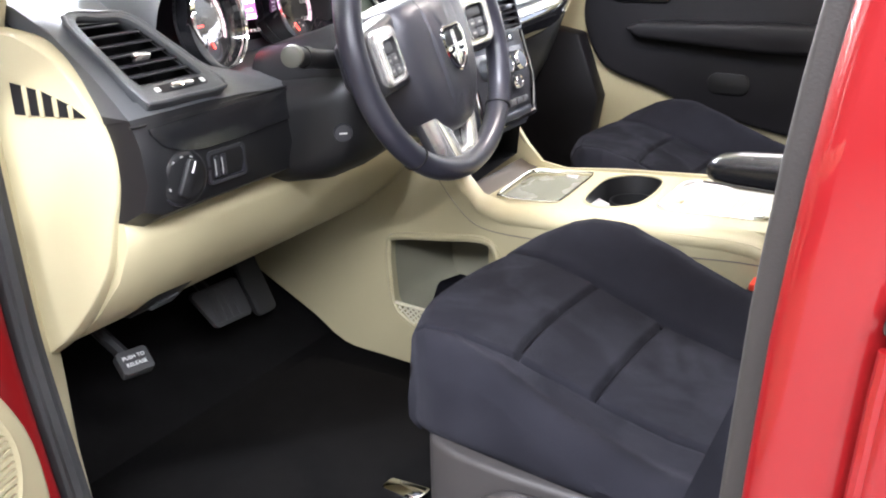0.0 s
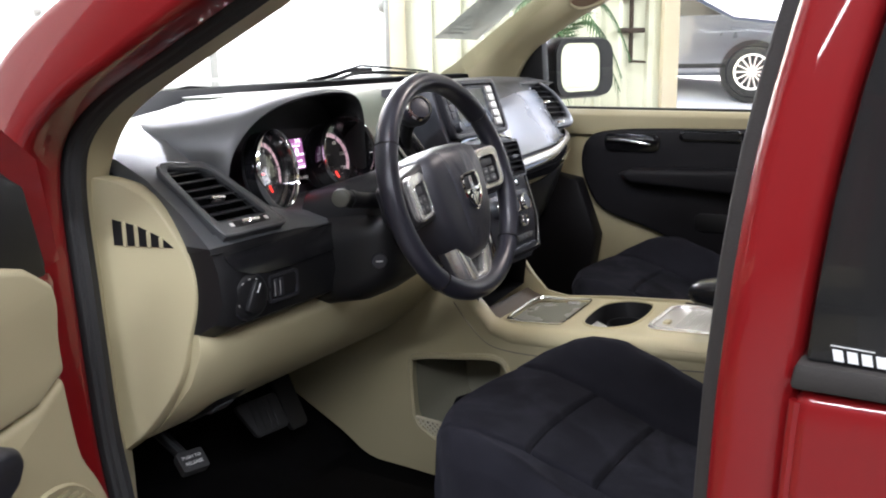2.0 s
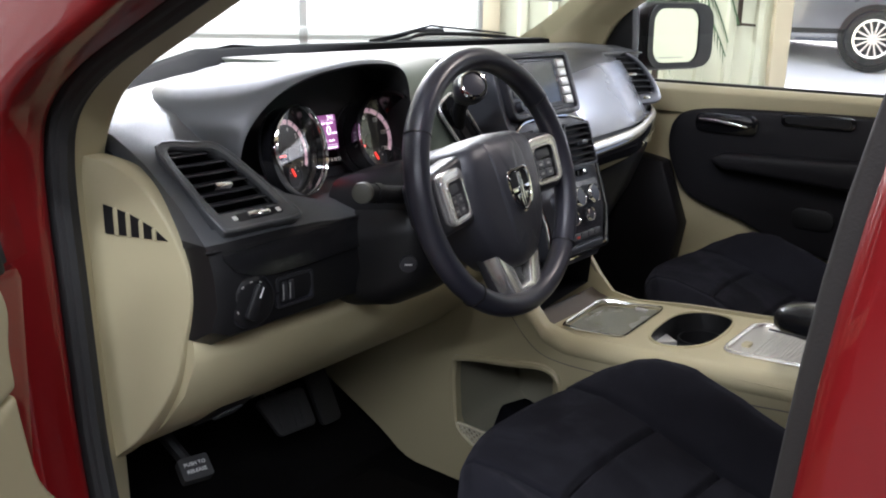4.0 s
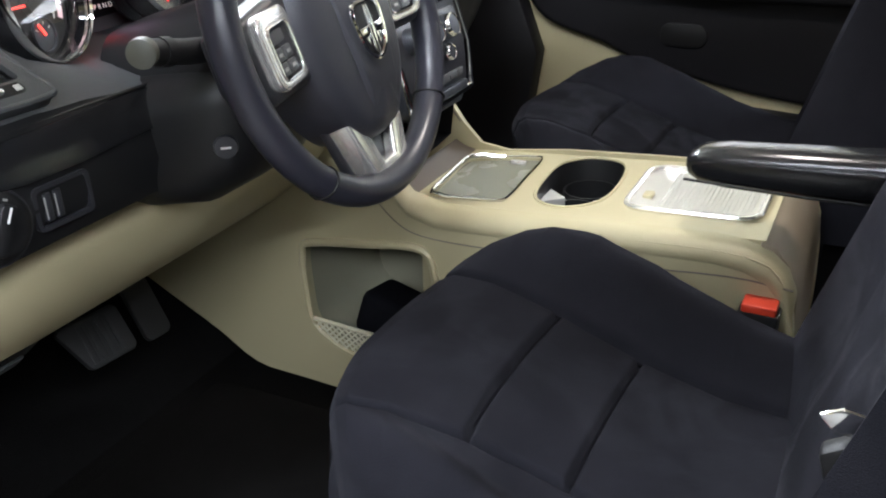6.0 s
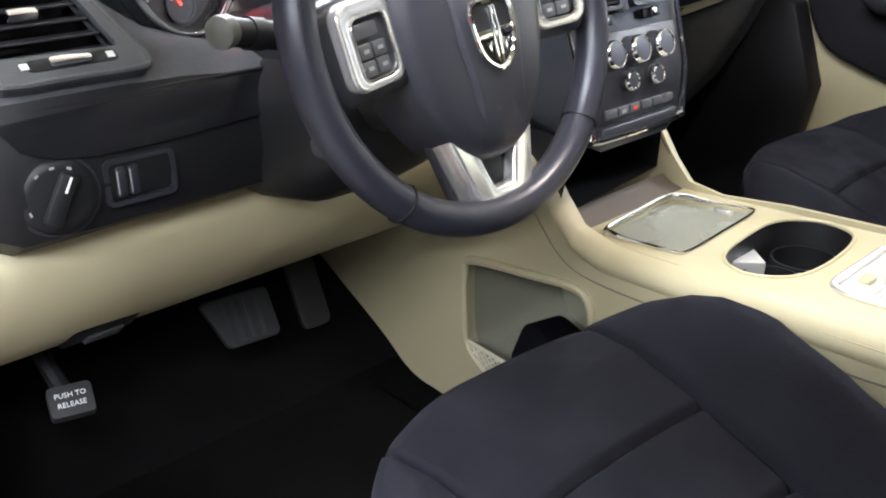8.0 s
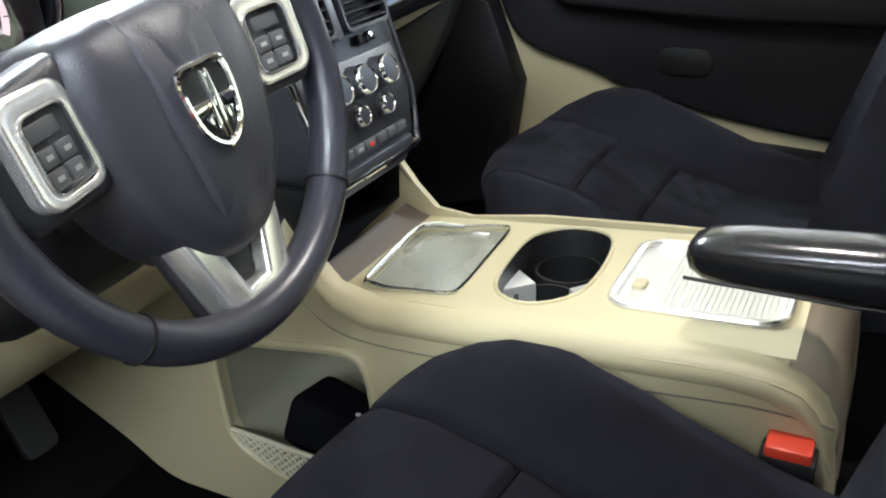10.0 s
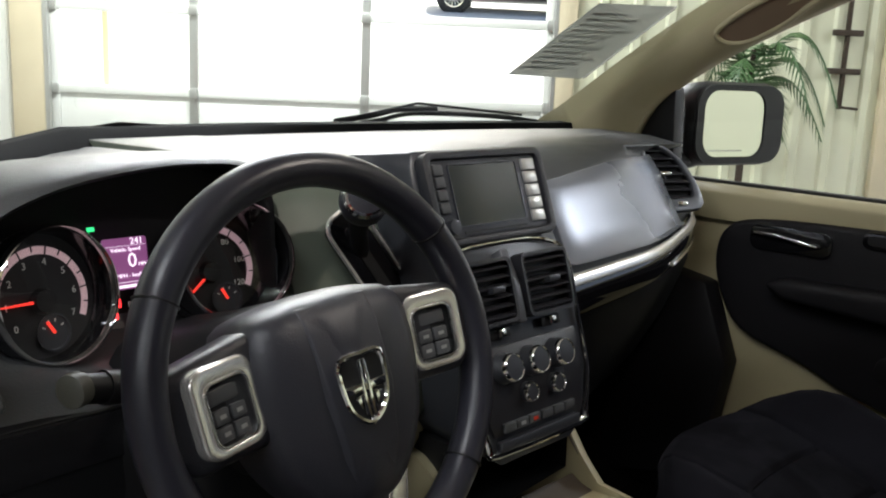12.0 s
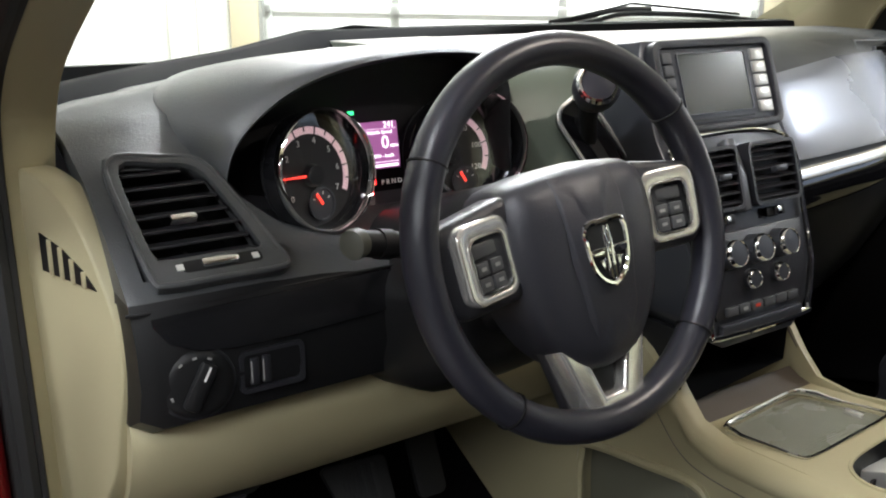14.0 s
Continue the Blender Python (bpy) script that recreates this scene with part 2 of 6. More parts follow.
def tube(path, r, n=8, closed=False, flat=1.0):
    """A round bar along a path of points; r may be a list."""
    path = [Vector(p) for p in path]
    rings, side = [], None
    for i, p in enumerate(path):
        a = path[i - 1] if (i or closed) else p
        b = path[(i + 1) % len(path)] if (i < len(path) - 1 or closed) else p
        d = (b - a).normalized()
        side = (side - d * side.dot(d)).normalized() if side else d.orthogonal().normalized()
        up = d.cross(side)
        rad = r[i] if isinstance(r, (list, tuple)) else r
        rings.append([p + side * (rad * math.cos(t)) + up * (rad * flat * math.sin(t)) for t in (2 * math.pi * k / n for k in range(n))])
    if closed:
        rings.append(rings[0])
        bm = loft(rings, True, False)
        bmesh.ops.remove_doubles(bm, verts=bm.verts, dist=1e-6)
        return bm
    return loft(rings)


def sweep(path, x0, x1, th):
    """A flat bar along a path of (y, z), from x0 to x1, th thick; x0, x1 may be lists."""
    rings = []
    for i, p in enumerate(path):
        a, b = path[max(0, i - 1)], path[min(len(path) - 1, i + 1)]
        d = Vector((b[0] - a[0], b[1] - a[1])).normalized()
        n = Vector((-d.y, d.x)) * (th / 2)
        xa = x0[i] if isinstance(x0, (list, tuple)) else x0
        xb = x1[i] if isinstance(x1, (list, tuple)) else x1
        rings.append([(xa, p[0] + n.x, p[1] + n.y), (xb, p[0] + n.x, p[1] + n.y), (xb, p[0] - n.x, p[1] - n.y), (xa, p[0] - n.x, p[1] - n.y)])
    return loft(rings)


def smooth(pts, n=6, closed=False):
    """Points on a smooth curve through pts."""
    out, k = [], len(pts)
    pts = [Vector(p) for p in pts]
    for i in range(k if closed else k - 1):
        p0 = pts[(i - 1) % k] if closed or i else pts[0] * 2 - pts[1]
        p1, p2 = pts[i], pts[(i + 1) % k]
        p3 = pts[(i + 2) % k] if closed or i + 2 < k else p2 * 2 - p1
        for s in range(n):
            t = s / n
            out.append(0.5 * ((2 * p1) + (p2 - p0) * t + (2 * p0 - 5 * p1 + 4 * p2 - p3) * t * t + (3 * p1 - p0 - 3 * p2 + p3) * t ** 3))
    if not closed:
        out.append(pts[-1])
    return out


def rrect(w, h, r, n=5, cx=0.0, cy=0.0):
    out = []
    for qx, qy, s in ((1, 1, 0), (-1, 1, 90), (-1, -1, 180), (1, -1, 270)):
        for k in range(n + 1):
            t = radians(s + 90 * k / n)
            out.append((cx + qx * (w / 2 - r) + r * math.cos(t), cy + qy * (h / 2 - r) + r * math.sin(t)))
    return out


def plate(outer, holes, put, th):
    """A flat sheet with holes; put(a, b) is a place on its face, th the vector of its thickness."""
    bm = bmesh.new()
    edges = []
    for loop in (outer, *holes):
        vs = [bm.verts.new(put(*p)) for p in loop]
        edges += [bm.edges.new((vs[i], vs[(i + 1) % len(vs)])) for i in range(len(vs))]
    bmesh.ops.triangle_fill(bm, use_beauty=True, use_dissolve=False, edges=edges)
    res = bmesh.ops.extrude_face_region(bm, geom=list(bm.faces))
    bmesh.ops.translate(bm, verts=[v for v in res["geom"] if isinstance(v, bmesh.types.BMVert)], vec=th)
    return bm


def ringplate(outer, inner, z0, z1):
    """A frame between two loops of as many points, in the xy plane, from z0 to z1."""
    bm = bmesh.new()
    loops = [[bm.verts.new((p[0], p[1], z)) for p in pts] for pts, z in ((outer, z0), (outer, z1), (inner, z1), (inner, z0))]
    n = len(outer)
    for a, b in zip(loops, loops[1:] + loops[:1]):
        for i in range(n):
            j = (i + 1) % n
            bm.faces.new((a[i], a[j], b[j], b[i]))
    return bm


def lathe(profile, n=32):
    """(r, z) pairs turned round the z axis."""
    hollow = profile[0][0] > 1e-6
    if hollow:
        profile = list(profile) + [profile[0]]
    bm = loft([[(r * math.cos(t), r * math.sin(t), z) for t in (2 * math.pi * k / n for k in range(n))] for r, z in profile], True, False)
    bmesh.ops.remove_doubles(bm, verts=bm.verts, dist=1e-6)
    return bm


def facing(at, normal, up=(0, 0, 1)):
    """A frame at a place: its z along normal, its y as near up as can be."""
    z = Vector(normal).normalized()
    x = Vector(up).cross(z).normalized()
    y = z.cross(x)
    m = Matrix((x, y, z)).transposed().to_4x4()
    m.translation = Vector(at)
    return m


def letters(text, size, depth=0.0003):
    cu = bpy.data.curves.new("text", "FONT")
    cu.body, cu.size, cu.extrude, cu.align_x, cu.align_y, cu.resolution_u = text, size, depth, "CENTER", "CENTER", 2
    ob = bpy.data.objects.new("text", cu)
    scene.collection.objects.link(ob)
    me = bpy.data.meshes.new_from_object(ob)
    bpy.data.objects.remove(ob)
    bm = bmesh.new()
    bm.from_mesh(me)
    bpy.data.meshes.remove(me)
    return bm


def merged(*bms):
    out = bmesh.new()
    for b in bms:
        me = bpy.data.meshes.new("join")
        b.to_mesh(me)
        b.free()
        out.from_mesh(me)
        bpy.data.meshes.remove(me)
    return out


def moved(bm, m):
    bm.transform(m)
    return bm

# ---------------------------------------------------------------- the minivan's shell
body = thing("minivan_body", (0, -0.6, 0.0), "red minivan body shell with black seals and beige trim", "car body")
part("floor_pan", box(-0.86, 0.86, -3.2, 0.62, 0.33, 0.365, 0.005), CARPET, body, "black carpeted floor")
part("toe_board", prism([(0.50, 0.36), (0.78, 0.60), (0.80, 0.60), (0.56, 0.33)], "x", -0.84, 0.84), CARPET, body, "black carpeted toe board")
part("firewall", box(-0.86, 0.86, 0.79, 0.81, 0.33, 1.12), BLACK, body)
part("right_footwell_side", box(0.845, 0.885, 0.55, 0.83, 0.33, 1.12), CARPET, body)
part("right_sill", box(0.846, 0.892, -0.55, 0.552, 0.331, 0.50, 0.006), CARPET, body)
part("left_footwell_side", box(-0.865, -0.835, 0.42, 0.83, 0.33, 1.08), CARPET, body)
part("roof", prism([(-0.05, 1.66), (-0.5, 1.72), (-3.2, 1.70), (-3.2, 1.74), (-0.5, 1.76), (-0.03, 1.69)], "x", -0.74, 0.74), BEIGE_SOFT, body, "beige cloth headliner under the roof")
part("overhead_console", bevel(prism(rrect(0.20, 0.26, 0.04, 5, 0.0, -0.30), "z", 1.640, 1.690), 0.008, 2), BEIGE, body, "beige overhead console with map lamps")
for sx in (-0.05, 0.05):
    part("map_lamp", prism(rrect(0.060, 0.040, 0.010, 4, sx, -0.24), "z", 1.637, 1.641), LENS if sx < 0 else SATIN, body, "map lamp lens")
dome = bpy.data.lights.new("map_lamp_light", "AREA")
dome.shape, dome.size, dome.size_y, dome.energy, dome.color = "RECTANGLE", 0.05, 0.04, 1.0, (1.0, 0.90, 0.74)
new("map_lamp_light", dome).matrix_world = pose(-0.05, -0.24, 1.634)
part("roof_skin", prism([(-0.02, 1.70), (-0.5, 1.765), (-3.22, 1.745), (-3.22, 1.765), (-0.5, 1.785), (0.0, 1.715)], "x", -0.76, 0.76, 0.006), RED, body, "red roof panel")
part("tailgate", box(-0.90, 0.90, -3.26, -3.2, 0.33, 1.74, 0.02), RED, body)
part("rear_quarter", box(-0.955, -0.905, -3.24, -1.5, 0.36, 0.98, 0.015), RED, body)
part("rear_quarter_glass", box(-0.93, -0.905, -3.15, -1.5, 0.985, 1.62, 0.01), TINT, body)
part("right_quarter", box(0.905, 0.955, -3.24, -0.56, 0.36, 1.035, 0.015), RED, body)
part("underbody", box(-0.92, 0.92, -3.2, 2.0, 0.20, 0.325, 0.02), BLACK, body)
part("engine_bay", box(-0.86, 0.86, 0.98, 1.72, 0.325, 0.96, 0.1), RED, body, "red front end")
for s in (-1, 1):
    part("front_wheel", lathe([(0.0, -0.09), (0.2, -0.09), (0.32, -0.10), (0.34, -0.07), (0.34, 0.07), (0.32, 0.10), (0.0, 0.09)], 36), TYRE, body,
              m=Matrix.Translation((s * 0.86, 1.30, 0.34)) @ pose(0, 0, 0, 0, 90, 0))
    part("rear_wheel", lathe([(0.0, -0.09), (0.2, -0.09), (0.32, -0.10), (0.34, -0.07), (0.34, 0.07), (0.32, 0.10), (0.0, 0.09)], 36), TYRE, body,
         m=Matrix.Translation((s * 0.86, -1.9, 0.34)) @ pose(0, 0, 0, 0, 90, 0))

# driver's door opening: red pillar, black seal, beige lining
EDGE = [(0.30, 0.40), (0.345, 0.62), (0.362, 0.72), (0.37, 0.83), (0.376, 0.93), (0.381, 1.01), (0.380, 1.062), (0.368, 1.108), (0.334, 1.145), (0.275, 1.181), (0.185, 1.221), (0.09, 1.263), (0.041, 1.285), (-0.12, 1.36), (-0.40, 1.475)]
INNER = [(0.40, 0.40), (0.40, 0.62), (0.405, 0.72), (0.405, 0.83), (0.405, 0.93), (0.40, 1.01), (0.395, 1.062), (0.375, 1.105), (0.340, 1.147), (0.285, 1.181), (0.20, 1.22), (0.10, 1.265), (0.05, 1.288), (-0.11, 1.362), (-0.39, 1.477)]
EDGE, INNER = smooth(EDGE, 4), smooth(INNER, 4)


def beyond(path, i, d):
    """A point d away from the opening's edge, forward and up."""
    p, q = path[max(0, i - 1)], path[min(len(path) - 1, i + 1)]
    t = Vector((q[0] - p[0], q[1] - p[1])).normalized()
    return Vector((path[i][0] + t.y * d, path[i][1] - t.x * d))


def strip(xa, xb, da, db, ta, tb, edge_a=None, edge_b=None):
    """A band round the opening between two edges, each set back by da, db and as deep as ta, tb."""
    ea, eb = edge_a or EDGE, edge_b or EDGE
    rings = []
    for i in range(len(ea)):
        p, q = beyond(ea, i, da), beyond(eb, i, db)
        r, s = beyond(eb, i, db + tb), beyond(ea, i, da + ta)
        rings.append([(xa, *p), (xb, *q), (xb, *r), (xa, *s)])
    return loft(rings)


part("front_door_seal", bevel(strip(-0.846, -0.816, 0.004, 0.0, 0.03, 0.03), 0.004), RUBBER, body, "black rubber door seal")
part("front_door_seal_lip", tube([(-0.831, *beyond(EDGE, i, 0.006)) for i in range(len(EDGE))], 0.0105, 8), RUBBER, body)
part("pillar_lining", strip(-0.8155, -0.770, 0.006, 0.0, 0.05, 0.05, EDGE, INNER), BEIGE, body, "beige windscreen pillar lining")
part("pillar_skin", bevel(strip(-0.918, -0.847, 0.004, 0.004, 0.10, 0.11), 0.016, 3), RED, body, "glossy red windscreen pillar")
part("fender", prism([(0.40, 0.36), (0.42, 1.06), (0.60, 1.10), (1.6, 0.98), (1.9, 0.7), (1.9, 0.4)], "x", -0.97, -0.93, 0.01), RED, body, "red front fender")
part("right_fender", prism([(0.60, 0.36), (0.62, 1.06), (0.70, 1.10), (1.6, 0.98), (1.9, 0.7), (1.9, 0.4)], "x", 0.93, 0.97, 0.01), RED, body)
part("bonnet", prism([(0.98, 1.06), (1.5, 0.98), (1.85, 0.86), (1.85, 0.82), (0.98, 1.02)], "x", -0.90, 0.90, 0.01), RED, body)
part("cowl", loft([[(x, y, z - d) for y, z in ((0.80, 1.12), (0.80, 1.135), (0.90, 1.125), (1.0, 1.06), (1.0, 1.03))] for x, d in ((-0.84, 0.085), (-0.6, 0.06), (-0.35, 0.02), (-0.1, 0.0), (0.86, 0.0))]), BLACK, body, "black plastic cowl")
part("rocker", prism([(0.42, 0.30), (0.42, 0.375), (-0.62, 0.375), (-0.62, 0.30)], "x", -0.95, -0.85, 0.012), RED, body)
part("sill_plate", box(-0.90, -0.80, -0.52, 0.40, 0.366, 0.384, 0.006), BLACK, body)
part("roof_rail", sweep([(-0.30, 1.50), (-0.6, 1.56), (-1.6, 1.60), (-3.2, 1.58)], -0.86, -0.72, 0.12), RED, body)


# B pillar: leans back as it rises
def lean(z):
    return float(np.interp(z, [0.37, 0.85, 0.95, 1.05, 1.13, 1.19, 1.267, 1.4, 1.6], [0.02, 0.004, 0.0, -0.008, -0.016, -0.026, -0.042, -0.075, -0.135]))


def upright(y0, y1, x0, x1, zs, bul=0.0):
    rings = []
    for z in zs:
        xo = -0.16 * max(0.0, z - 1.02) ** 1.3
        rings.append([(x0 - xo, y0 + lean(z), z), (x1 - xo, y0 + lean(z), z), (x1 - xo, y1 + lean(z), z), (x0 - xo, y1 + lean(z), z)])
    return loft(rings)


ZS = [0.37, 0.5, 0.65, 0.8, 0.85, 0.9, 0.95, 1.0, 1.05, 1.1, 1.15, 1.2, 1.25, 1.3, 1.4, 1.5, 1.6]

part("b_pillar_seal", bevel(upright(-0.4815, -0.462, -0.858, -0.822, ZS), 0.005, 3), GREYSEAL, body, "grey rubber door seal on the pillar")
part("b_pillar_skin", bevel(upright(-0.547, -0.4825, -0.908, -0.846, ZS), 0.018, 4), RED, body, "glossy red door pillar")
part("b_pillar_lining", bevel(upright(-0.62, -0.484, -0.844, -0.800, ZS), 0.008), BEIGE, body, "beige pillar lining")
rear = part("rear_door", bevel(loft([[(-0.918, -0.545 + lean(z), z), (-0.86, -0.545 + lean(z), z), (-0.86, -1.5, z), (-0.918, -1.5, z)]
                                     for z in (0.37, 0.6, 0.8, 0.94, 0.974)]), 0.012, 3), RED, body, "red sliding rear door")
part("rear_door_edge", tube([(-0.913, -0.547 + lean(z), z) for z in (0.4, 0.6, 0.8, 0.94, 0.966)], 0.005, 8), RED, rear)
part("belt_moulding", prism([(-0.543, 0.976), (-0.547, 0.998), (-1.5, 0.998), (-1.5, 0.976)], "x", -0.921, -0.87, 0.005), GREYSEAL, rear, "grey window moulding")
gl = []
for z in (0.998, 1.05, 1.12, 1.2, 1.3, 1.4, 1.5):
    xo = 0.16 * max(0.0, z - 1.02) ** 1.3
    gl.append([(-0.914 + xo, -0.549 + lean(z) * 0.95, z), (-0.88 + xo, -0.549 + lean(z) * 0.95, z), (-0.88 + xo, -1.5, z), (-0.914 + xo, -1.5, z)])
part("rear_window", bevel(loft(gl), 0.004), TINT, rear, "black tinted rear door glass")
# a small white lettered sticker, drawn as bars
sticker = part("sticker", prism([(-0.570, 1.0132), (-0.570, 1.0138), (-0.600, 1.0128), (-0.600, 1.0122)], "x", -0.9150, -0.9142), WHITEINK, rear, "white printed sticker")
for k in range(6):
    y_, z_ = -0.573 - 0.0098 * k, 1.0022 - 0.0003 * k
    part("sticker_bar", prism([(y_, z_), (y_ + 0.0016, z_ + 0.0085), (y_ - 0.0054, z_ + 0.0083), (y_ - 0.0070, z_ - 0.0002)], "x", -0.9150, -0.9142), WHITEINK, sticker)

# passenger side: pillar, lining, door
LOWER = smooth([(0.60, 1.06), (0.575, 1.145), (0.527, 1.217), (0.431, 1.286), (0.33, 1.34), (0.19, 1.405), (-0.05, 1.50), (-0.4, 1.60)], 5)
UPPER = smooth([(0.86, 1.11), (0.815, 1.153), (0.742, 1.198), (0.604, 1.294), (0.48, 1.373), (0.36, 1.44), (0.05, 1.585), (-0.4, 1.69)], 5)
pil = []
for lo_, up_ in zip(LOWER, UPPER):
    mid = (Vector(lo_[:2]) + Vector(up_[:2])) / 2
    pil.append([(0.875, lo_[0], lo_[1]), (0.835, lo_[0], lo_[1]), (0.805, lo_[0] * 0.75 + up_[0] * 0.25, lo_[1] * 0.75 + up_[1] * 0.25), (0.790, mid.x, mid.y), (0.800, up_[0], up_[1]), (0.875, up_[0], up_[1])])
part("right_pillar_lining", loft(pil), BEIGE, body, "beige windscreen pillar lining with a grab handle", sharp=50)
GRIP = smooth([(0.798, 0.389, 1.350), (0.793, 0.369, 1.371), (0.790, 0.309, 1.407), (0.791, 0.20, 1.458), (0.80, 0.12, 1.488), (0.818, 0.12, 1.460), (0.819, 0.216, 1.408), (0.831, 0.269, 1.373), (0.832, 0.333, 1.341), (0.816, 0.372, 1.335)], 4, True)
# the pocket's shade is a thin brown sheet laid on the beige pillar
part("handle_recess", loft([[tuple(p + Vector((-0.0025, -0.001, -0.002))) for p in GRIP], [tuple(p + Vector((0.006, 0.002, 0.003))) for p in GRIP]]), GRIPTAN, body, "grab handle recess in the pillar, its shade a brown sheet")
part("recess_rim", tube([p + Vector((-0.003, -0.001, -0.002)) for p in GRIP], 0.0055, 8, True), BEIGE, body)
part("right_pillar_skin", sweep([((a[0] + b[0]) / 2 + 0.004, (a[1] + b[1]) / 2 + 0.006) for a, b in zip(LOWER, UPPER)], 0.872, 0.93, 0.08), RED, body)
part("mirror_sail", prism([(0.492, 1.056), (0.612, 1.056), (0.582, 1.145), (0.532, 1.222), (0.502, 1.244)], "x", 0.862, 0.90, 0.004), BLACK, body, "black triangle beside the mirror")
part("side_wall", box(-0.90, -0.86, -3.2, -1.5, 0.36, 1.72), TAUPE, body)
part("right_side_wall", box(0.86, 0.90, -3.2, -0.64, 0.36, 1.04, 0.01), BEIGE, body)
part("right_b_pillar", box(0.83, 0.92, -0.64, -0.53, 0.36, 1.66, 0.02), BEIGE, body)
part("right_c_pillar", box(0.83, 0.92, -1.68, -1.55, 1.04, 1.66, 0.02), BEIGE, body)
part("right_d_pillar", box(0.83, 0.92, -3.2, -2.75, 1.04, 1.66, 0.02), BEIGE, body)
part("right_roof_rail", box(0.74, 0.92, -3.2, -0.3, 1.62, 1.72, 0.02), BEIGE, body)
for y0, y1 in ((-1.55, -0.64), (-2.75, -1.68)):
    rw = part("right_rear_window", box(0.878, 0.884, y0, y1, 1.04, 1.63), GLASS, body)
    rw.visible_shadow = False

pdoor = thing("passenger_door", (0.90, -0.2, 0.4), "closed passenger door with dark panel and beige top", "car door")
part("shell", prism([(0.60, 0.42), (0.60, 1.035), (-0.53, 1.035), (-0.53, 0.42)], "x", 0.89, 0.95, 0.01), RED, pdoor)
part("top_trim", bevel(loft([[(0.845, y, 0.985), (0.845, y, 1.040), (0.862, y, 1.054), (0.90, y, 1.054), (0.90, y, 0.985)] for y in (0.50, 0.2, 0.0, -0.3, -0.53)]), 0.004), BEIGE, pdoor, "beige door top")
dark = smooth([(-0.53, 1.016), (-0.3, 1.016), (0.1, 1.010), (0.28, 1.000), (0.346, 0.975), (0.366, 0.92), (0.352, 0.85), (0.298, 0.772), (0.16, 0.728), (0.06, 0.69), (-0.2, 0.64), (-0.53, 0.62)], 4)
part("upper_panel", prism([(p[0], p[1]) for p in dark], "x", 0.836, 0.89, 0.012, 3), DOORDARK, pdoor, "dark door panel")
part("lower_panel", prism([(0.46, 0.42), (0.46, 0.985), (-0.53, 0.985), (-0.53, 0.42)], "x", 0.862, 0.888, 0.01), BEIGE, pdoor, "beige lower door panel")
part("armrest", bevel(prism([(0.24, 0.885), (0.20, 0.900), (-0.1, 0.912), (-0.53, 0.915), (-0.53, 0.85), (-0.1, 0.845), (0.20, 0.862)], "x", 0.785, 0.838), 0.012, 3), DOORDARK, pdoor, "dark padded armrest")
part("handle_bezel", prism(rrect(0.16, 0.05, 0.02, 4, 0.212, 0.968), "x", 0.829, 0.8375, 0.002), GLOSS, pdoor)
part("handle", bevel(prism([(0.282, 0.978), (0.235, 0.979), (0.155, 0.968), (0.155, 0.961), (0.225, 0.969), (0.280, 0.973)], "x", 0.818, 0.830), 0.003), CHROME, pdoor, "chrome inner door handle")
part("pull_recess", prism(rrect(0.17, 0.032, 0.014, 4, -0.005, 0.992), "x", 0.829, 0.8375, 0.002), GLOSS, pdoor)
part("pull_inlay", prism(rrect(0.15, 0.018, 0.008, 4, -0.005, 0.992), "x", 0.8275, 0.8295), BLACK, pdoor)
part("speaker", prism(rrect(0.10, 0.05, 0.022, 4, -0.02, 0.76), "x", 0.830, 0.837, 0.002), BLACK, pdoor)
part("map_pocket", bevel(prism([(0.16, 0.56), (0.12, 0.63), (-0.5, 0.60), (-0.5, 0.46), (0.14, 0.46)], "x", 0.80, 0.863), 0.015, 3), DOORDARK, pdoor)
part("window_channel", box(0.885, 0.905, -0.53, 0.49, 1.054, 1.060), RUBBER, pdoor)
pane = part("window_pane", prism([(0.490, 1.05), (0.498, 1.240), (0.43, 1.29), (0.19, 1.41), (-0.05, 1.505), (-0.53, 1.63), (-0.53, 1.05)], "x", 0.892, 0.896), GLASS, pdoor)
pane.visible_shadow = False

# passenger's outer mirror
mir = thing("door_mirror", (0.96, 0.45, 1.06), "dark outer mirror on the passenger door", "car mirror")
MM = facing((1.085, 0.462, 1.166), (-0.30, -0.95, 0.02))
hs = []
for z, w, h, dx in ((0.0, 0.272, 0.174, -0.001), (-0.02, 0.284, 0.186, -0.003), (-0.06, 0.274, 0.178, -0.006), (-0.10, 0.22, 0.14, -0.008), (-0.12, 0.11, 0.08, -0.010)):
    hs.append([(a + dx, b, z) for a, b in rrect(w, h, min(w, h) * 0.27, 5)])
part("housing", loft(hs), BLACK, mir, "black mirror housing", m=MM)
part("glass", prism(rrect(0.180, 0.146, 0.04, 6), "z", 0.0005, 0.003), MIRROR, mir, "mirror glass", m=MM @ Matrix.Translation((-0.020, 0.001, 0)))
part("rim", ringplate(rrect(0.266, 0.172, 0.047, 6, -0.001), rrect(0.186, 0.150, 0.042, 6, -0.020, 0.001), -0.002, 0.006), BLACK, mir, m=MM)
part("etched_line", box(-0.075, 0.030, -0.0605, -0.0585, 0.003, 0.0034), DIMINK, mir, m=MM @ Matrix.Translation((-0.020, 0.001, 0)))
part("foot", tube([(0.88, 0.535, 1.075), (0.95, 0.54, 1.080), (1.03, 0.525, 1.10)], [0.025, 0.022, 0.03], 10), BLACK, mir)

# windscreen and what is on it
ws = thing("windscreen", (0, 0.75, 1.13), "clear windscreen with dark lower edge", "windscreen")


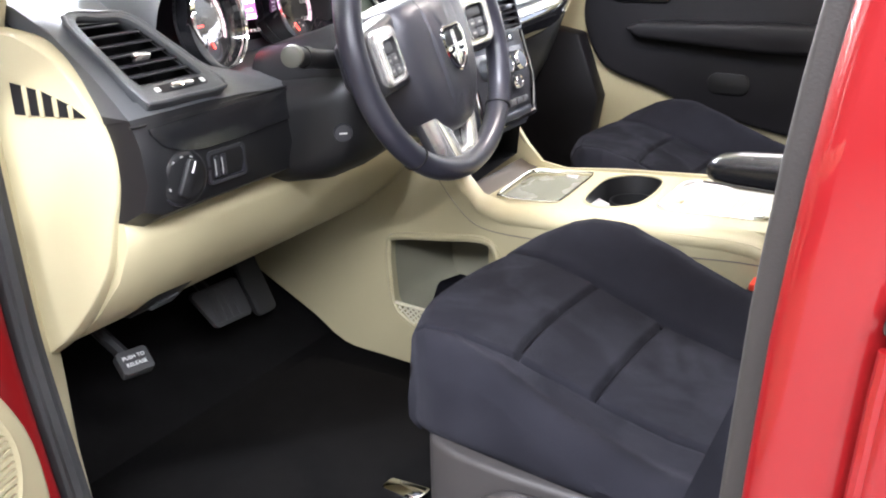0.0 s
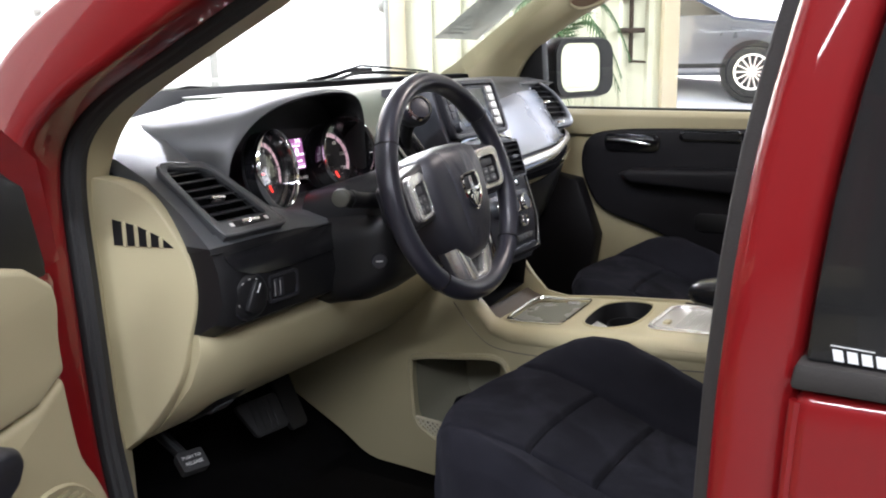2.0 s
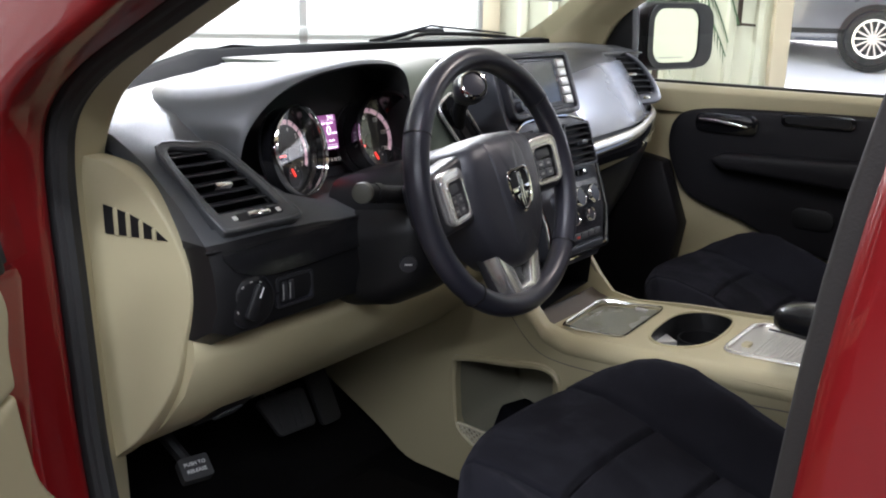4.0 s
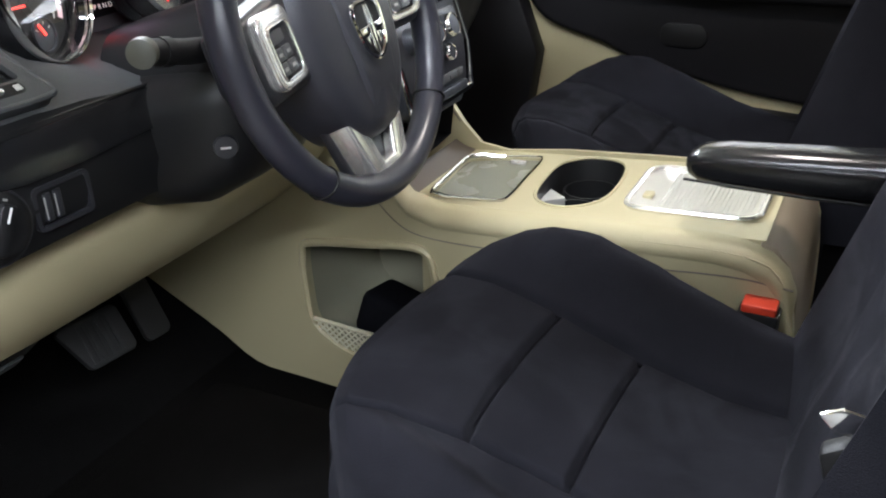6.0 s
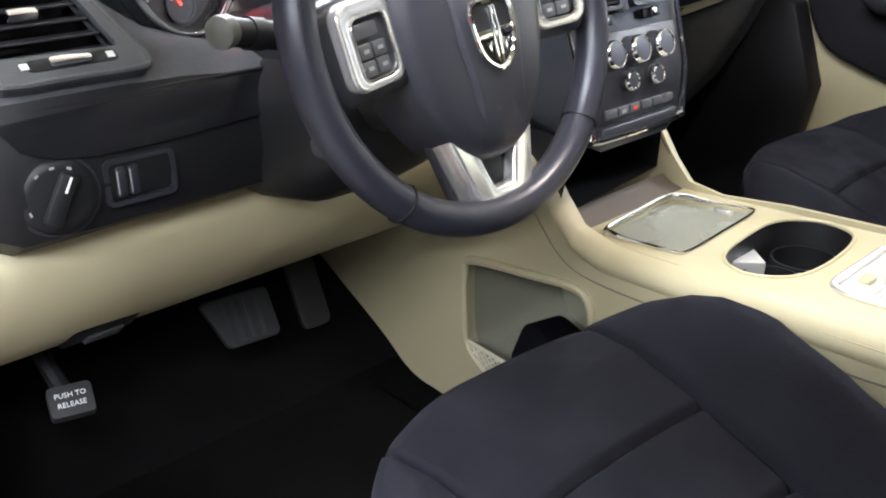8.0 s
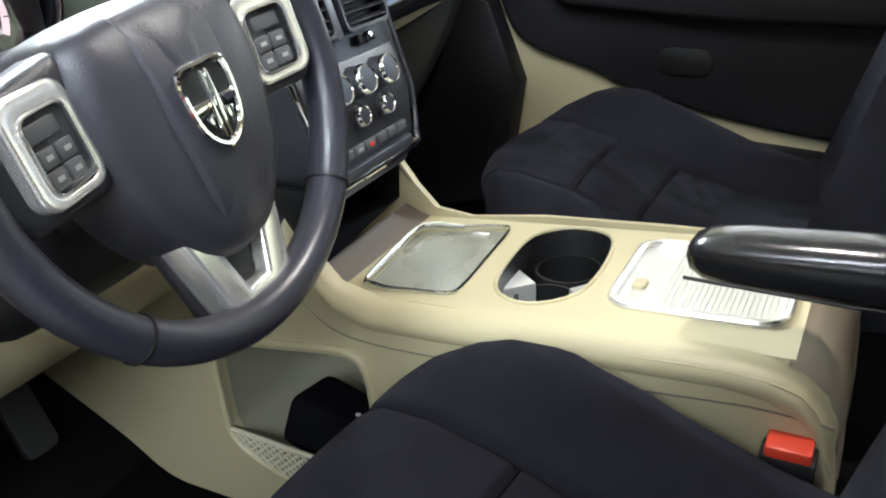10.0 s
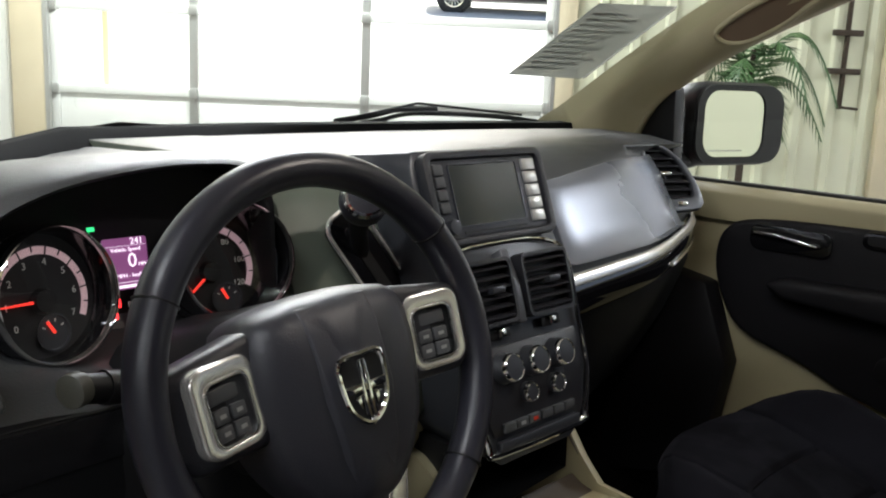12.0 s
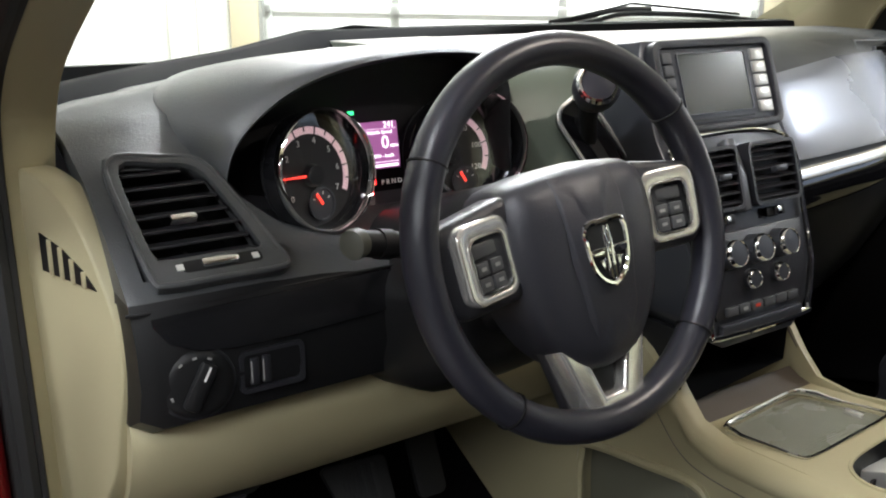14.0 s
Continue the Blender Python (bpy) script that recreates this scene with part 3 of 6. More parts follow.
def edge_y(x):
    """How far forward the windscreen's lower edge lies; it sweeps back to the driver's corner."""
    return float(np.interp(x, [-0.84, -0.74, -0.657, -0.562, -0.446, -0.3, 0.0, 0.3, 0.6, 0.84], [0.44, 0.525, 0.590, 0.660, 0.725, 0.772, 0.79, 0.777, 0.739, 0.69]))


def edge_z(x):
    return float(np.interp(x, [-0.84, -0.74, -0.657, -0.562, -0.446, -0.3], [1.092, 1.104, 1.109, 1.113, 1.119, 1.128]))


wg = []
for x in (-0.84, -0.75, -0.66, -0.56, -0.44, -0.3, 0, 0.3, 0.6, 0.84):
    c = 0.10 * (1 - (x / 0.84) ** 2)
    b = edge_y(x) + 0.05
    zb = edge_z(x) + 0.007
    wg.append([(x, b, zb), (x, 0.35 + c * 0.6, 1.415), (x, -0.05 + c * 0.4, 1.665), (x, -0.053 + c * 0.4, 1.662), (x, 0.347 + c * 0.6, 1.412), (x, b - 0.003, zb - 0.003)])
wpane = part("pane", loft(wg), GLASS, ws)
wpane.visible_shadow = False
part("black_edge", loft([[(x, edge_y(x) - 0.034 * min(1.0, max(0.0, (0.2 - x) / 0.4)), edge_z(x) + 0.003), (x, edge_y(x) + 0.01, edge_z(x) + (0.016 if x < -0.4 else 0.028)), (x, edge_y(x) + 0.045, edge_z(x) + (0.017 if x < -0.4 else 0.030)), (x, edge_y(x) + 0.10, edge_z(x) - 0.003)]
                         for x in (-0.84, -0.74, -0.657, -0.562, -0.446, -0.3, 0, 0.3, 0.6, 0.84)]), MATTE, ws, "black lower edge")


def wiper(name, pts, off):
    w = thing(name, pts[0], "black windscreen wiper resting on the glass", "wiper", "wipers")
    sm = smooth(pts, 6)
    part("arm", tube([p + Vector((0, 0.02, 0.008)) for p in sm[: len(sm) // 2 + 3]], 0.006, 6), BLACK, w)
    part("blade", tube([p + Vector((0, off, 0)) for p in sm], 0.004, 6, flat=1.6), RUBBER, w)
    part("bridge", tube([sm[3] + Vector((0, 0.01, 0.012)), sm[len(sm) // 2] + Vector((0, 0.0, 0.020)), sm[-4] + Vector((0, 0.0, 0.010))], 0.003, 6), BLACK, w)
    return w


wiper("wiper", [(0.26, 0.86, 1.146), (0.35, 0.852, 1.157), (0.45, 0.85, 1.170), (0.70, 0.85, 1.161), (0.84, 0.83, 1.148)], 0)
wiper("wiper", [(-0.35, 0.80, 1.130), (-0.28, 0.81, 1.139), (-0.21, 0.82, 1.141), (-0.08, 0.83, 1.136), (0.10, 0.84, 1.134)], 0)
note = thing("windscreen_paper", (0.6, 0.55, 1.27), "grey printed paper stuck inside the windscreen", "paper")
PQ = [Vector(p) for p in ((0.457, 0.620, 1.2575), (0.690, 0.622, 1.254), (0.758, 0.460, 1.399), (0.500, 0.460, 1.386))]
NB = bmesh.new()
up_n = (PQ[1] - PQ[0]).cross(PQ[3] - PQ[0]).normalized() * 0.0012
lo = [NB.verts.new(p) for p in PQ]
hi = [NB.verts.new(p + up_n) for p in PQ]
NB.faces.new(lo[::-1]), NB.faces.new(hi)
for i in range(4):
    NB.faces.new((lo[i], lo[(i + 1) % 4], hi[(i + 1) % 4], hi[i]))
part("sheet", NB, PAPER, note)
for k in range(11):
    v0, v1 = 0.10 + 0.075 * k, 0.125 + 0.075 * k
    u1 = 0.55 + 0.35 * ((k * 7) % 5) / 5
    pb_ = bmesh.new()
    qs = [PQ[0].lerp(PQ[3], v).lerp(PQ[1].lerp(PQ[2], v), u) for u, v in ((0.08, v0), (u1, v0), (u1, v1), (0.08, v1))]
    lo = [pb_.verts.new(p - up_n * 0.3) for p in qs]
    hi = [pb_.verts.new(p - up_n * 0.6) for p in qs]
    pb_.faces.new(lo), pb_.faces.new(hi[::-1])
    for i in range(4):
        pb_.faces.new((lo[i], lo[(i + 1) % 4], hi[(i + 1) % 4], hi[i]))
    part("print_bar", pb_, PAPERINK, note)
part("tape", tube([PQ[1] + Vector((0.006, 0, 0)), PQ[1].lerp(PQ[2], 0.5) + Vector((0.006, 0, 0)), PQ[2] + Vector((0.006, 0, 0))], 0.004, 6, flat=0.3), WHITEINK, note, "clear tape along the edge")

# driver's door, swung open
ddoor = thing("driver_door", (-0.95, 0.40, 0.40), "open driver's door with a beige panel", "car door")
DM = Matrix.Translation((-0.948, 0.290, 0)) @ pose(0, 0, 0, 0, 0, -70)


def dpart(name, bm, material, label=""):
    return part(name, bm, material, ddoor, label, m=DM)


# local: door runs along -y from the hinge, inner face towards +x
dpart("shell", prism([(0.0, 0.42), (0.03, 0.98), (-1.02, 0.98), (-1.05, 0.42)], "x", -0.07, -0.01, 0.02), RED, "red outer door skin")
dpart("inner_skin", prism([(0.012, 0.43), (-0.02, 0.70), (-0.075, 0.88), (-0.08, 1.0), (-1.0, 1.0), (-1.0, 0.43)], "x", -0.012, 0.034, 0.004), BEIGE)
dpart("upper_panel", bevel(prism([(p[0], p[1]) for p in smooth([(-0.074, 0.986), (-0.068, 0.960), (-0.072, 0.925), (-0.069, 0.882)], 3) + [Vector(q) for q in ((-0.108, 0.866), (-0.116, 0.860), (-0.17, 0.858), (-1.0, 0.86), (-1.0, 1.022), (-0.16, 1.022), (-0.115, 1.012))]], "x", 0.0, 0.054), 0.014, 3), BEIGE, "beige upper door panel")
lowp = dpart("lower_panel", bevel(prism([(p[0], p[1]) for p in smooth([(-0.067, 0.877), (-0.060, 0.83), (-0.047, 0.77), (-0.017, 0.722), (0.012, 0.655), (0.022, 0.56), (0.01, 0.46)], 3) + [Vector(q) for q in ((-1.0, 0.46), (-1.0, 0.854), (-0.17, 0.852), (-0.118, 0.854), (-0.108, 0.860))]], "x", 0.0, 0.050), 0.009, 3), BEIGE, "beige lower door panel")
SPM = Matrix.Translation((0.050, -0.125, 0.655)) @ pose(0, 0, 0, 0, 90, 0)
spk = part("speaker_grille", moved(lathe([(0.0, 0.0), (0.097, 0.0), (0.103, 0.004), (0.106, 0.0), (0.106, -0.01), (0.0, -0.01)], 36), SPM), BEIGE, lowp, "round ribbed speaker grille", m=DM)
for k in range(-10, 11):
    hw_ = math.sqrt(0.096 ** 2 - (0.0088 * k) ** 2)
    part("grille_rib", box(0.049, 0.0535, -0.125 - hw_, -0.125 + hw_, 0.655 + 0.0088 * k - 0.0022, 0.655 + 0.0088 * k + 0.0022), BEIGE, spk, m=DM)
dpart("dark_insert", bevel(prism([(-0.30, 0.968), (-0.288, 0.935), (-0.287, 0.878), (-1.0, 0.872), (-1.0, 0.968)], "x", 0.05, 0.060), 0.004), DARK, "dark door insert")
dpart("armrest", bevel(prism([(-0.222, 0.862), (-0.216, 0.845), (-0.228, 0.825), (-0.26, 0.81), (-1.0, 0.805), (-1.0, 0.87), (-0.24, 0.870)], "x", 0.045, 0.105), 0.014, 3), DARK, "dark armrest")
dpart("window_frame", sweep([(0.0, 0.985), (-0.02, 1.10), (-0.12, 1.17), (-0.40, 1.32), (-0.62, 1.42), (-1.02, 1.46), (-1.02, 0.98)], -0.055, -0.005, 0.05), RED, "red door frame")
dpart("window_seal", sweep([(-0.03, 0.985), (-0.05, 1.07), (-0.14, 1.135), (-0.40, 1.275), (-0.62, 1.375), (-0.98, 1.415)], -0.05, 0.0, 0.04), RUBBER)
dpart("sail_panel", prism([(-0.02, 0.98), (-0.045, 1.09), (-0.27, 1.21), (-0.27, 0.98)], "x", -0.03, 0.01, 0.006), BLACK, "black triangle trim")
dg = dpart("window_pane", prism([(-0.27, 0.98), (-0.27, 1.21), (-0.62, 1.385), (-0.99, 1.42), (-0.99, 0.98)], "x", -0.028, -0.024), GLASS)
dg.visible_shadow = False
part("hinge", box(-0.985, -0.93, 0.385, 0.44, 0.80, 0.86, 0.006), RED, ddoor)
part("hinge", box(-0.985, -0.93, 0.385, 0.44, 0.52, 0.58, 0.006), RED, ddoor)

# ---------------------------------------------------------------- dashboard
dash = thing("dashboard", (0, 0.5, 0.7), "charcoal minivan dashboard with beige lower panel", "dashboard")

# left end, with the outer vent and the lamp switches
LEFT = [
    # x, how far x shifts towards the bottom, then the section in y and z
    (-0.7605, 0.0, [(0.600, 1.080), (0.545, 1.100), (0.510, 1.102), (0.445, 1.088), (0.386, 1.062), (0.326, 1.020), (0.294, 0.992), (0.278, 0.977), (0.265, 0.945), (0.261, 0.905), (0.274, 0.874), (0.310, 0.854)]),
    (-0.7625, 0.0, [(0.590, 1.080), (0.520, 1.103), (0.450, 1.104), (0.385, 1.088), (0.326, 1.062), (0.266, 1.020), (0.234, 0.992), (0.218, 0.977), (0.205, 0.945), (0.201, 0.905), (0.214, 0.874), (0.250, 0.854)]),
    (-0.744, -0.002, [(0.60, 1.085), (0.53, 1.107), (0.45, 1.110), (0.385, 1.094), (0.327, 1.068), (0.263, 1.023), (0.226, 0.993), (0.211, 0.979), (0.198, 0.945), (0.193, 0.905), (0.202, 0.868), (0.238, 0.848)]),
    (-0.664, 0.024, [(0.66, 1.085), (0.585, 1.110), (0.46, 1.120), (0.395, 1.103), (0.322, 1.065), (0.262, 1.022), (0.226, 0.993), (0.211, 0.979), (0.198, 0.945), (0.192, 0.905), (0.202, 0.868), (0.238, 0.850)]),
    (-0.652, 0.022, [(0.67, 1.085), (0.595, 1.111), (0.47, 1.124), (0.40, 1.108), (0.325, 1.056), (0.262, 1.018), (0.226, 0.990), (0.211, 0.978), (0.198, 0.945), (0.192, 0.905), (0.202, 0.868), (0.238, 0.850)]),
    (-0.600, 0.010, [(0.70, 1.085), (0.635, 1.112), (0.49, 1.129), (0.41, 1.130), (0.352, 1.010), (0.262, 1.006), (0.226, 0.988), (0.211, 0.977), (0.198, 0.945), (0.192, 0.905), (0.202, 0.868), (0.238, 0.850)]),
    (-0.520, 0.0, [(0.76, 1.090), (0.69, 1.115), (0.53, 1.133), (0.42, 1.141), (0.352, 0.994), (0.262, 0.984), (0.226, 0.976), (0.211, 0.970), (0.198, 0.945), (0.192, 0.905), (0.202, 0.868), (0.238, 0.850)]),
    (-0.400, 0.0, [(0.80, 1.105), (0.73, 1.123), (0.54, 1.140), (0.42, 1.143), (0.352, 0.994), (0.262, 0.984), (0.226, 0.976), (0.211, 0.970), (0.198, 0.945), (0.192, 0.905), (0.202, 0.868), (0.238, 0.850)]),
    (-0.296, 0.0, [(0.82, 1.128), (0.72, 1.138), (0.50, 1.148), (0.42, 1.146), (0.352, 1.004), (0.262, 0.992), (0.236, 0.978), (0.224, 0.970), (0.215, 0.945), (0.210, 0.905), (0.215, 0.868), (0.238, 0.850)]),
]


def wing_y(z):
    """Where the left wing's face lies at a height below the vent."""
    return float(np.interp(z, [0.85, 0.868, 0.905, 0.945, 0.972, 0.979], [0.238, 0.202, 0.192, 0.198, 0.210, 0.211]))


def wing():
    rings = []
    for x, skew, pts in LEFT:
        full = pts + [(0.45, 0.84), (0.72, 0.86)]
        rings.append([(x + skew * min(1.0, max(0.0, (1.067 - z) / 0.074)), y, z) for y, z in full])
    bm = loft([r[:8] for r in rings], False)
    # the hole for the vent
    gone = [f for f in bm.faces if -0.74 < f.calc_center_median().x < -0.66 and 0.226 < f.calc_center_median().y < 0.322 and 0.99 < f.calc_center_median().z < 1.066 and len(f.verts) == 4]
    bmesh.ops.delete(bm, geom=gone, context="FACES")
    low = loft([[(r[7][0], r[7][1] + 0.0005, r[7][2])] + r[7:] for r in rings])
    return bm, low


def shell(table, tail):
    return loft([[(x, y, z) for y, z in pts] + [(x, a, b) for a, b in tail] for x, pts in sorted(table.items())])


wing_up, wing_low = wing()
part("left_wing", wing_up, DARKTOP, dash, "charcoal grained vinyl", sharp=34)
part("lower_wing", wing_low, BLACK, dash, "dark lower panel", sharp=34)
SHIFT = {
    -0.285: [(0.83, 1.142), (0.62, 1.148), (0.48, 1.152), (0.40, 1.150), (0.350, 1.135), (0.318, 1.110), (0.285, 1.02), (0.258, 0.95), (0.235, 0.905), (0.235, 0.868), (0.24, 0.850)],
    -0.200: [(0.84, 1.142), (0.62, 1.149), (0.48, 1.153), (0.40, 1.151), (0.345, 1.136), (0.310, 1.108), (0.275, 1.02), (0.250, 0.95), (0.225, 0.905), (0.225, 0.868), (0.24, 0.850)],
    -0.100: [(0.85, 1.142), (0.62, 1.150), (0.48, 1.155), (0.40, 1.155), (0.345, 1.145), (0.310, 1.115), (0.270, 1.02), (0.245, 0.95), (0.225, 0.905), (0.225, 0.868), (0.24, 0.850)],
}
part("shifter_surround", bevel(shell(SHIFT, [(0.45, 0.84), (0.74, 0.86)]), 0.003, 2, 50), SAGE, dash, "gear lever surround, tinted grey-green as lamp reflection")


def curve_in(x):
    """How far the dashboard's right end sweeps forward."""
    return float(np.interp(x, [0.25, 0.42, 0.50, 0.575, 0.64, 0.70, 0.78], [0.0, 0.012, 0.028, 0.050, 0.072, 0.092, 0.120]))


RIGHT = {}
for x, f in ((-0.10, 0.0), (0.10, 0.0), (0.25, 0.0), (0.42, 0.1), (0.55, 0.4), (0.66, 0.75), (0.735, 1.0), (0.775, 1.25)):
    d = curve_in(x)
    RIGHT[x] = [(0.78 + 0.07 * (1 - f), 1.140), (0.62, 1.150), (0.50, 1.152 - 0.004 * f), (0.42, 1.146 - 0.01 * f), (0.365 + d, 1.128 - 0.012 * f), (0.335 + d, 1.09 - 0.008 * f),
                (0.300 + d, 1.035), (0.272 + d, 0.985 + 0.008 * f), (0.264 + d, 0.950 + 0.012 * f), (0.30 + d, 0.940)]
part("right_wing", bevel(shell(RIGHT, [(0.50, 0.93), (0.70, 0.93)]), 0.004, 2, 50), DARKTOP, dash, "charcoal grained vinyl")

# hood over the instruments
ARCH = smooth([(-0.640, 1.015), (-0.642, 1.056), (-0.627, 1.093), (-0.586, 1.127), (-0.535, 1.148), (-0.470, 1.160), (-0.395, 1.164), (-0.335, 1.156), (-0.312, 1.130), (-0.306, 1.080), (-0.300, 1.02)], 4)


TARGET = smooth([(-0.644, 0.290, 1.020), (-0.655, 0.345, 1.066), (-0.664, 0.395, 1.098), (-0.655, 0.45, 1.122), (-0.605, 0.50, 1.138), (-0.50, 0.53, 1.146), (-0.40, 0.53, 1.148), (-0.335, 0.51, 1.150), (-0.288, 0.45, 1.150), (-0.278, 0.38, 1.146), (-0.280, 0.32, 1.105)], 4)


def hood_mix(f, lift):
    """The hood between its rear edge (0) and where it runs into the dashboard's top (1)."""
    out = []
    for p, q in zip(ARCH, TARGET):
        a = Vector((p[0], 0.290 + 0.06 * max(0.0, 1.10 - p[1]), p[1]))
        out.append(tuple(a.lerp(q, f) + Vector((0, 0, lift))))
    return out


def hood_ring(y, lift, widen):
    return [((p[0] + 0.485) * (1 + widen) - 0.485, y + 0.06 * max(0.0, 1.10 - p[1]), p[1] + lift * max(0.0, min(1.0, (p[1] - 1.02) / 0.12))) for p in ARCH]


hood_rings = [hood_mix(0.0, 0.0), hood_mix(0.03, 0.005), hood_mix(0.15, 0.009), hood_mix(0.35, 0.010), hood_mix(0.6, 0.007), hood_mix(0.85, 0.003), hood_mix(1.0, -0.002), hood_mix(1.05, -0.012)]
hood_in = [hood_ring(0.296, -0.004, -0.02), hood_ring(0.33, -0.006, -0.035), hood_ring(0.372, -0.010, -0.045)]
part("instrument_hood", loft(hood_rings, False), DARKTOP, dash, "charcoal hood over the instruments", sharp=60)
part("hood_lining", loft([hood_rings[0]] + hood_in, False), BLACK, dash, sharp=60)
part("instrument_backing", prism([(p[0], p[1]) for p in ARCH] + [(-0.30, 0.975), (-0.635, 0.975)], "y", 0.358, 0.371), BLACK, dash)

# beige end cap and knee panel
CAP = smooth([(0.41, 0.66), (0.415, 0.78), (0.42, 0.91), (0.42, 1.01), (0.42, 1.05), (0.395, 1.068), (0.35, 1.062), (0.32, 1.048), (0.295, 1.027), (0.268, 0.985), (0.250, 0.945), (0.247, 0.91), (0.252, 0.88), (0.26, 0.853), (0.275, 0.80), (0.30, 0.755), (0.33, 0.715), (0.36, 0.685)], 3, True)
VENTH = [(0.362, 1.012), (0.362, 0.976), (0.274, 0.976), (0.292, 0.990), (0.325, 1.004)]


def on_cap(bm):
    """Leans a shape made about x = 0 on to the end cap, which turns outwards as it runs forward."""
    for v in bm.verts:
        v.co.x += -0.757 - 0.28 * (v.co.y - 0.22)
    return bm


cap = part("end_cap", bevel(on_cap(prism([(p[0], p[1]) for p in CAP], "x", 0.0, 0.03)), 0.003, 2, 60), BEIGE, dash, "beige end panel with a small vent")
# no hole here: a black plate on the cap stands for the vent's shaded depth
part("vent_hollow", on_cap(prism(VENTH, "x", -0.0012, 0.004)), BLACK, cap, "side vent, its dark depth a black plate")
for k in range(1, 5):
    y = 0.362 - 0.0178 * k
    top = float(np.interp(y, [0.274, 0.292, 0.325, 0.362], [0.976, 0.990, 1.004, 1.012]))
    part("vent_bar", on_cap(box(-0.003, 0.004, y - 0.0026, y + 0.0026, 0.975, top + 0.001, 0.001)), BEIGE, cap)
KNEE = {}
for x, a in ((-0.762, -0.012), (-0.745, 0.0), (-0.62, 0.006), (-0.5, 0.004), (-0.36, 0.0), (-0.22, -0.004), (-0.12, -0.004)):
    KNEE[x] = [(0.252, 0.858), (0.238 - a, 0.842), (0.238 - a, 0.825), (0.262 - a, 0.775), (0.306 - a, 0.725), (0.356, 0.688), (0.388, 0.668), (0.398, 0.672), (0.392, 0.690), (0.33, 0.74), (0.29, 0.80), (0.28, 0.86)]
part("knee_panel", loft([[(x, y, z) for y, z in p] for x, p in sorted(KNEE.items())]), BEIGE, dash, "beige knee panel under the wheel", sharp=50)
part("knee_filler", prism([(0.40, 0.69), (0.33, 0.745), (0.30, 0.80), (0.30, 0.86), (0.72, 0.88), (0.74, 0.72)], "x", -0.765, -0.12), BLACK, dash)


part("lever_recess", bevel(prism([(0.312, 0.717), (0.340, 0.692), (0.376, 0.669), (0.394, 0.667), (0.40, 0.70)], "x", -0.678, -0.612), 0.003), BLACK, dash, "dark notch in the knee panel")
part("bonnet_lever", bevel(prism([(0.326, 0.699), (0.346, 0.682), (0.360, 0.684), (0.350, 0.70)], "x", -0.664, -0.626), 0.002), BUTTON, dash, "black bonnet release")

# trim under the vent, lamp switch, dimmer
INL = [(-0.748, 0.966, 0.960), (-0.738, 0.9665, 0.946), (-0.715, 0.967, 0.936), (-0.68, 0.968, 0.931), (-0.62, 0.969, 0.931), (-0.56, 0.970, 0.934), (-0.50, 0.970, 0.936)]
part("trim_inlay", loft([[(x, wing_y(a_) - 0.0035, a_), (x, wing_y((a_ + b_) / 2) - 0.0045, (a_ + b_) / 2), (x, wing_y(b_) - 0.0035, b_), (x, wing_y(b_) + 0.01, b_), (x, wing_y(a_) + 0.01, a_)] for x, a_, b_ in INL]), ARMVINYL, dash, "gloss black inlaid strip", sharp=50)
part("seam", tube([(-0.766, 0.2135, 0.9705), (-0.758, wing_y(0.9705) + 0.0005, 0.9705), (-0.70, wing_y(0.971), 0.971), (-0.60, wing_y(0.972), 0.972), (-0.50, wing_y(0.9715), 0.9715)], 0.0018, 6), BLACK, dash)
SWM = facing((-0.716, 0.197, 0.905), (-0.12, -0.98, 0.06)) @ Matrix.Diagonal((0.82, 0.82, 0.6, 1))
sw = part("lamp_switch", lathe([(0.0, 0.0), (0.036, 0.0), (0.038, 0.004), (0.034, 0.010), (0.027, 0.012), (0.0, 0.012)], 36), BLACK, dash, "round headlamp switch", m=SWM)
part("bezel", lathe([(0.0375, -0.004), (0.0415, -0.004), (0.0405, 0.002), (0.038, 0.003)], 36), DARK, sw, m=SWM)
part("grip", moved(box(-0.009, 0.009, -0.027, 0.027, 0.010, 0.026, 0.005), pose(0, 0, 0, 0, 0, -28)), BLACK, sw, m=SWM)
part("pointer", moved(box(-0.0012, 0.0012, 0.008, 0.024, 0.0255, 0.0266), pose(0, 0, 0, 0, 0, -28)), WHITEINK, sw, m=SWM)
for a in (110, 35, 5, -25):
    part("mark", moved(box(-0.0022, 0.0022, 0.0290, 0.0312, 0.011, 0.0125), pose(0, 0, 0, 0, 0, a)), DIMINK, sw, m=SWM)
DMM = facing((-0.648, 0.198, 0.905), (-0.02, -1, 0.02))
dm = part("dimmer", ringplate(rrect(0.062, 0.040, 0.006, 3), rrect(0.054, 0.032, 0.004, 3), 0.0, 0.006), DARK, dash, "dimmer switch with two wheels", m=DMM)
part("well", box(-0.027, 0.027, -0.016, 0.016, -0.004, 0.001), BLACK, dm, m=DMM)
for x in (-0.017, -0.006):
    part("thumb_wheel", box(x - 0.0042, x + 0.0042, -0.013, 0.013, 0.0, 0.007, 0.002), DARK, dm, m=DMM)
    part("mark", box(x - 0.004, x - 0.0030, -0.010, 0.010, 0.0065, 0.0075), DIMINK, dm, m=DMM)


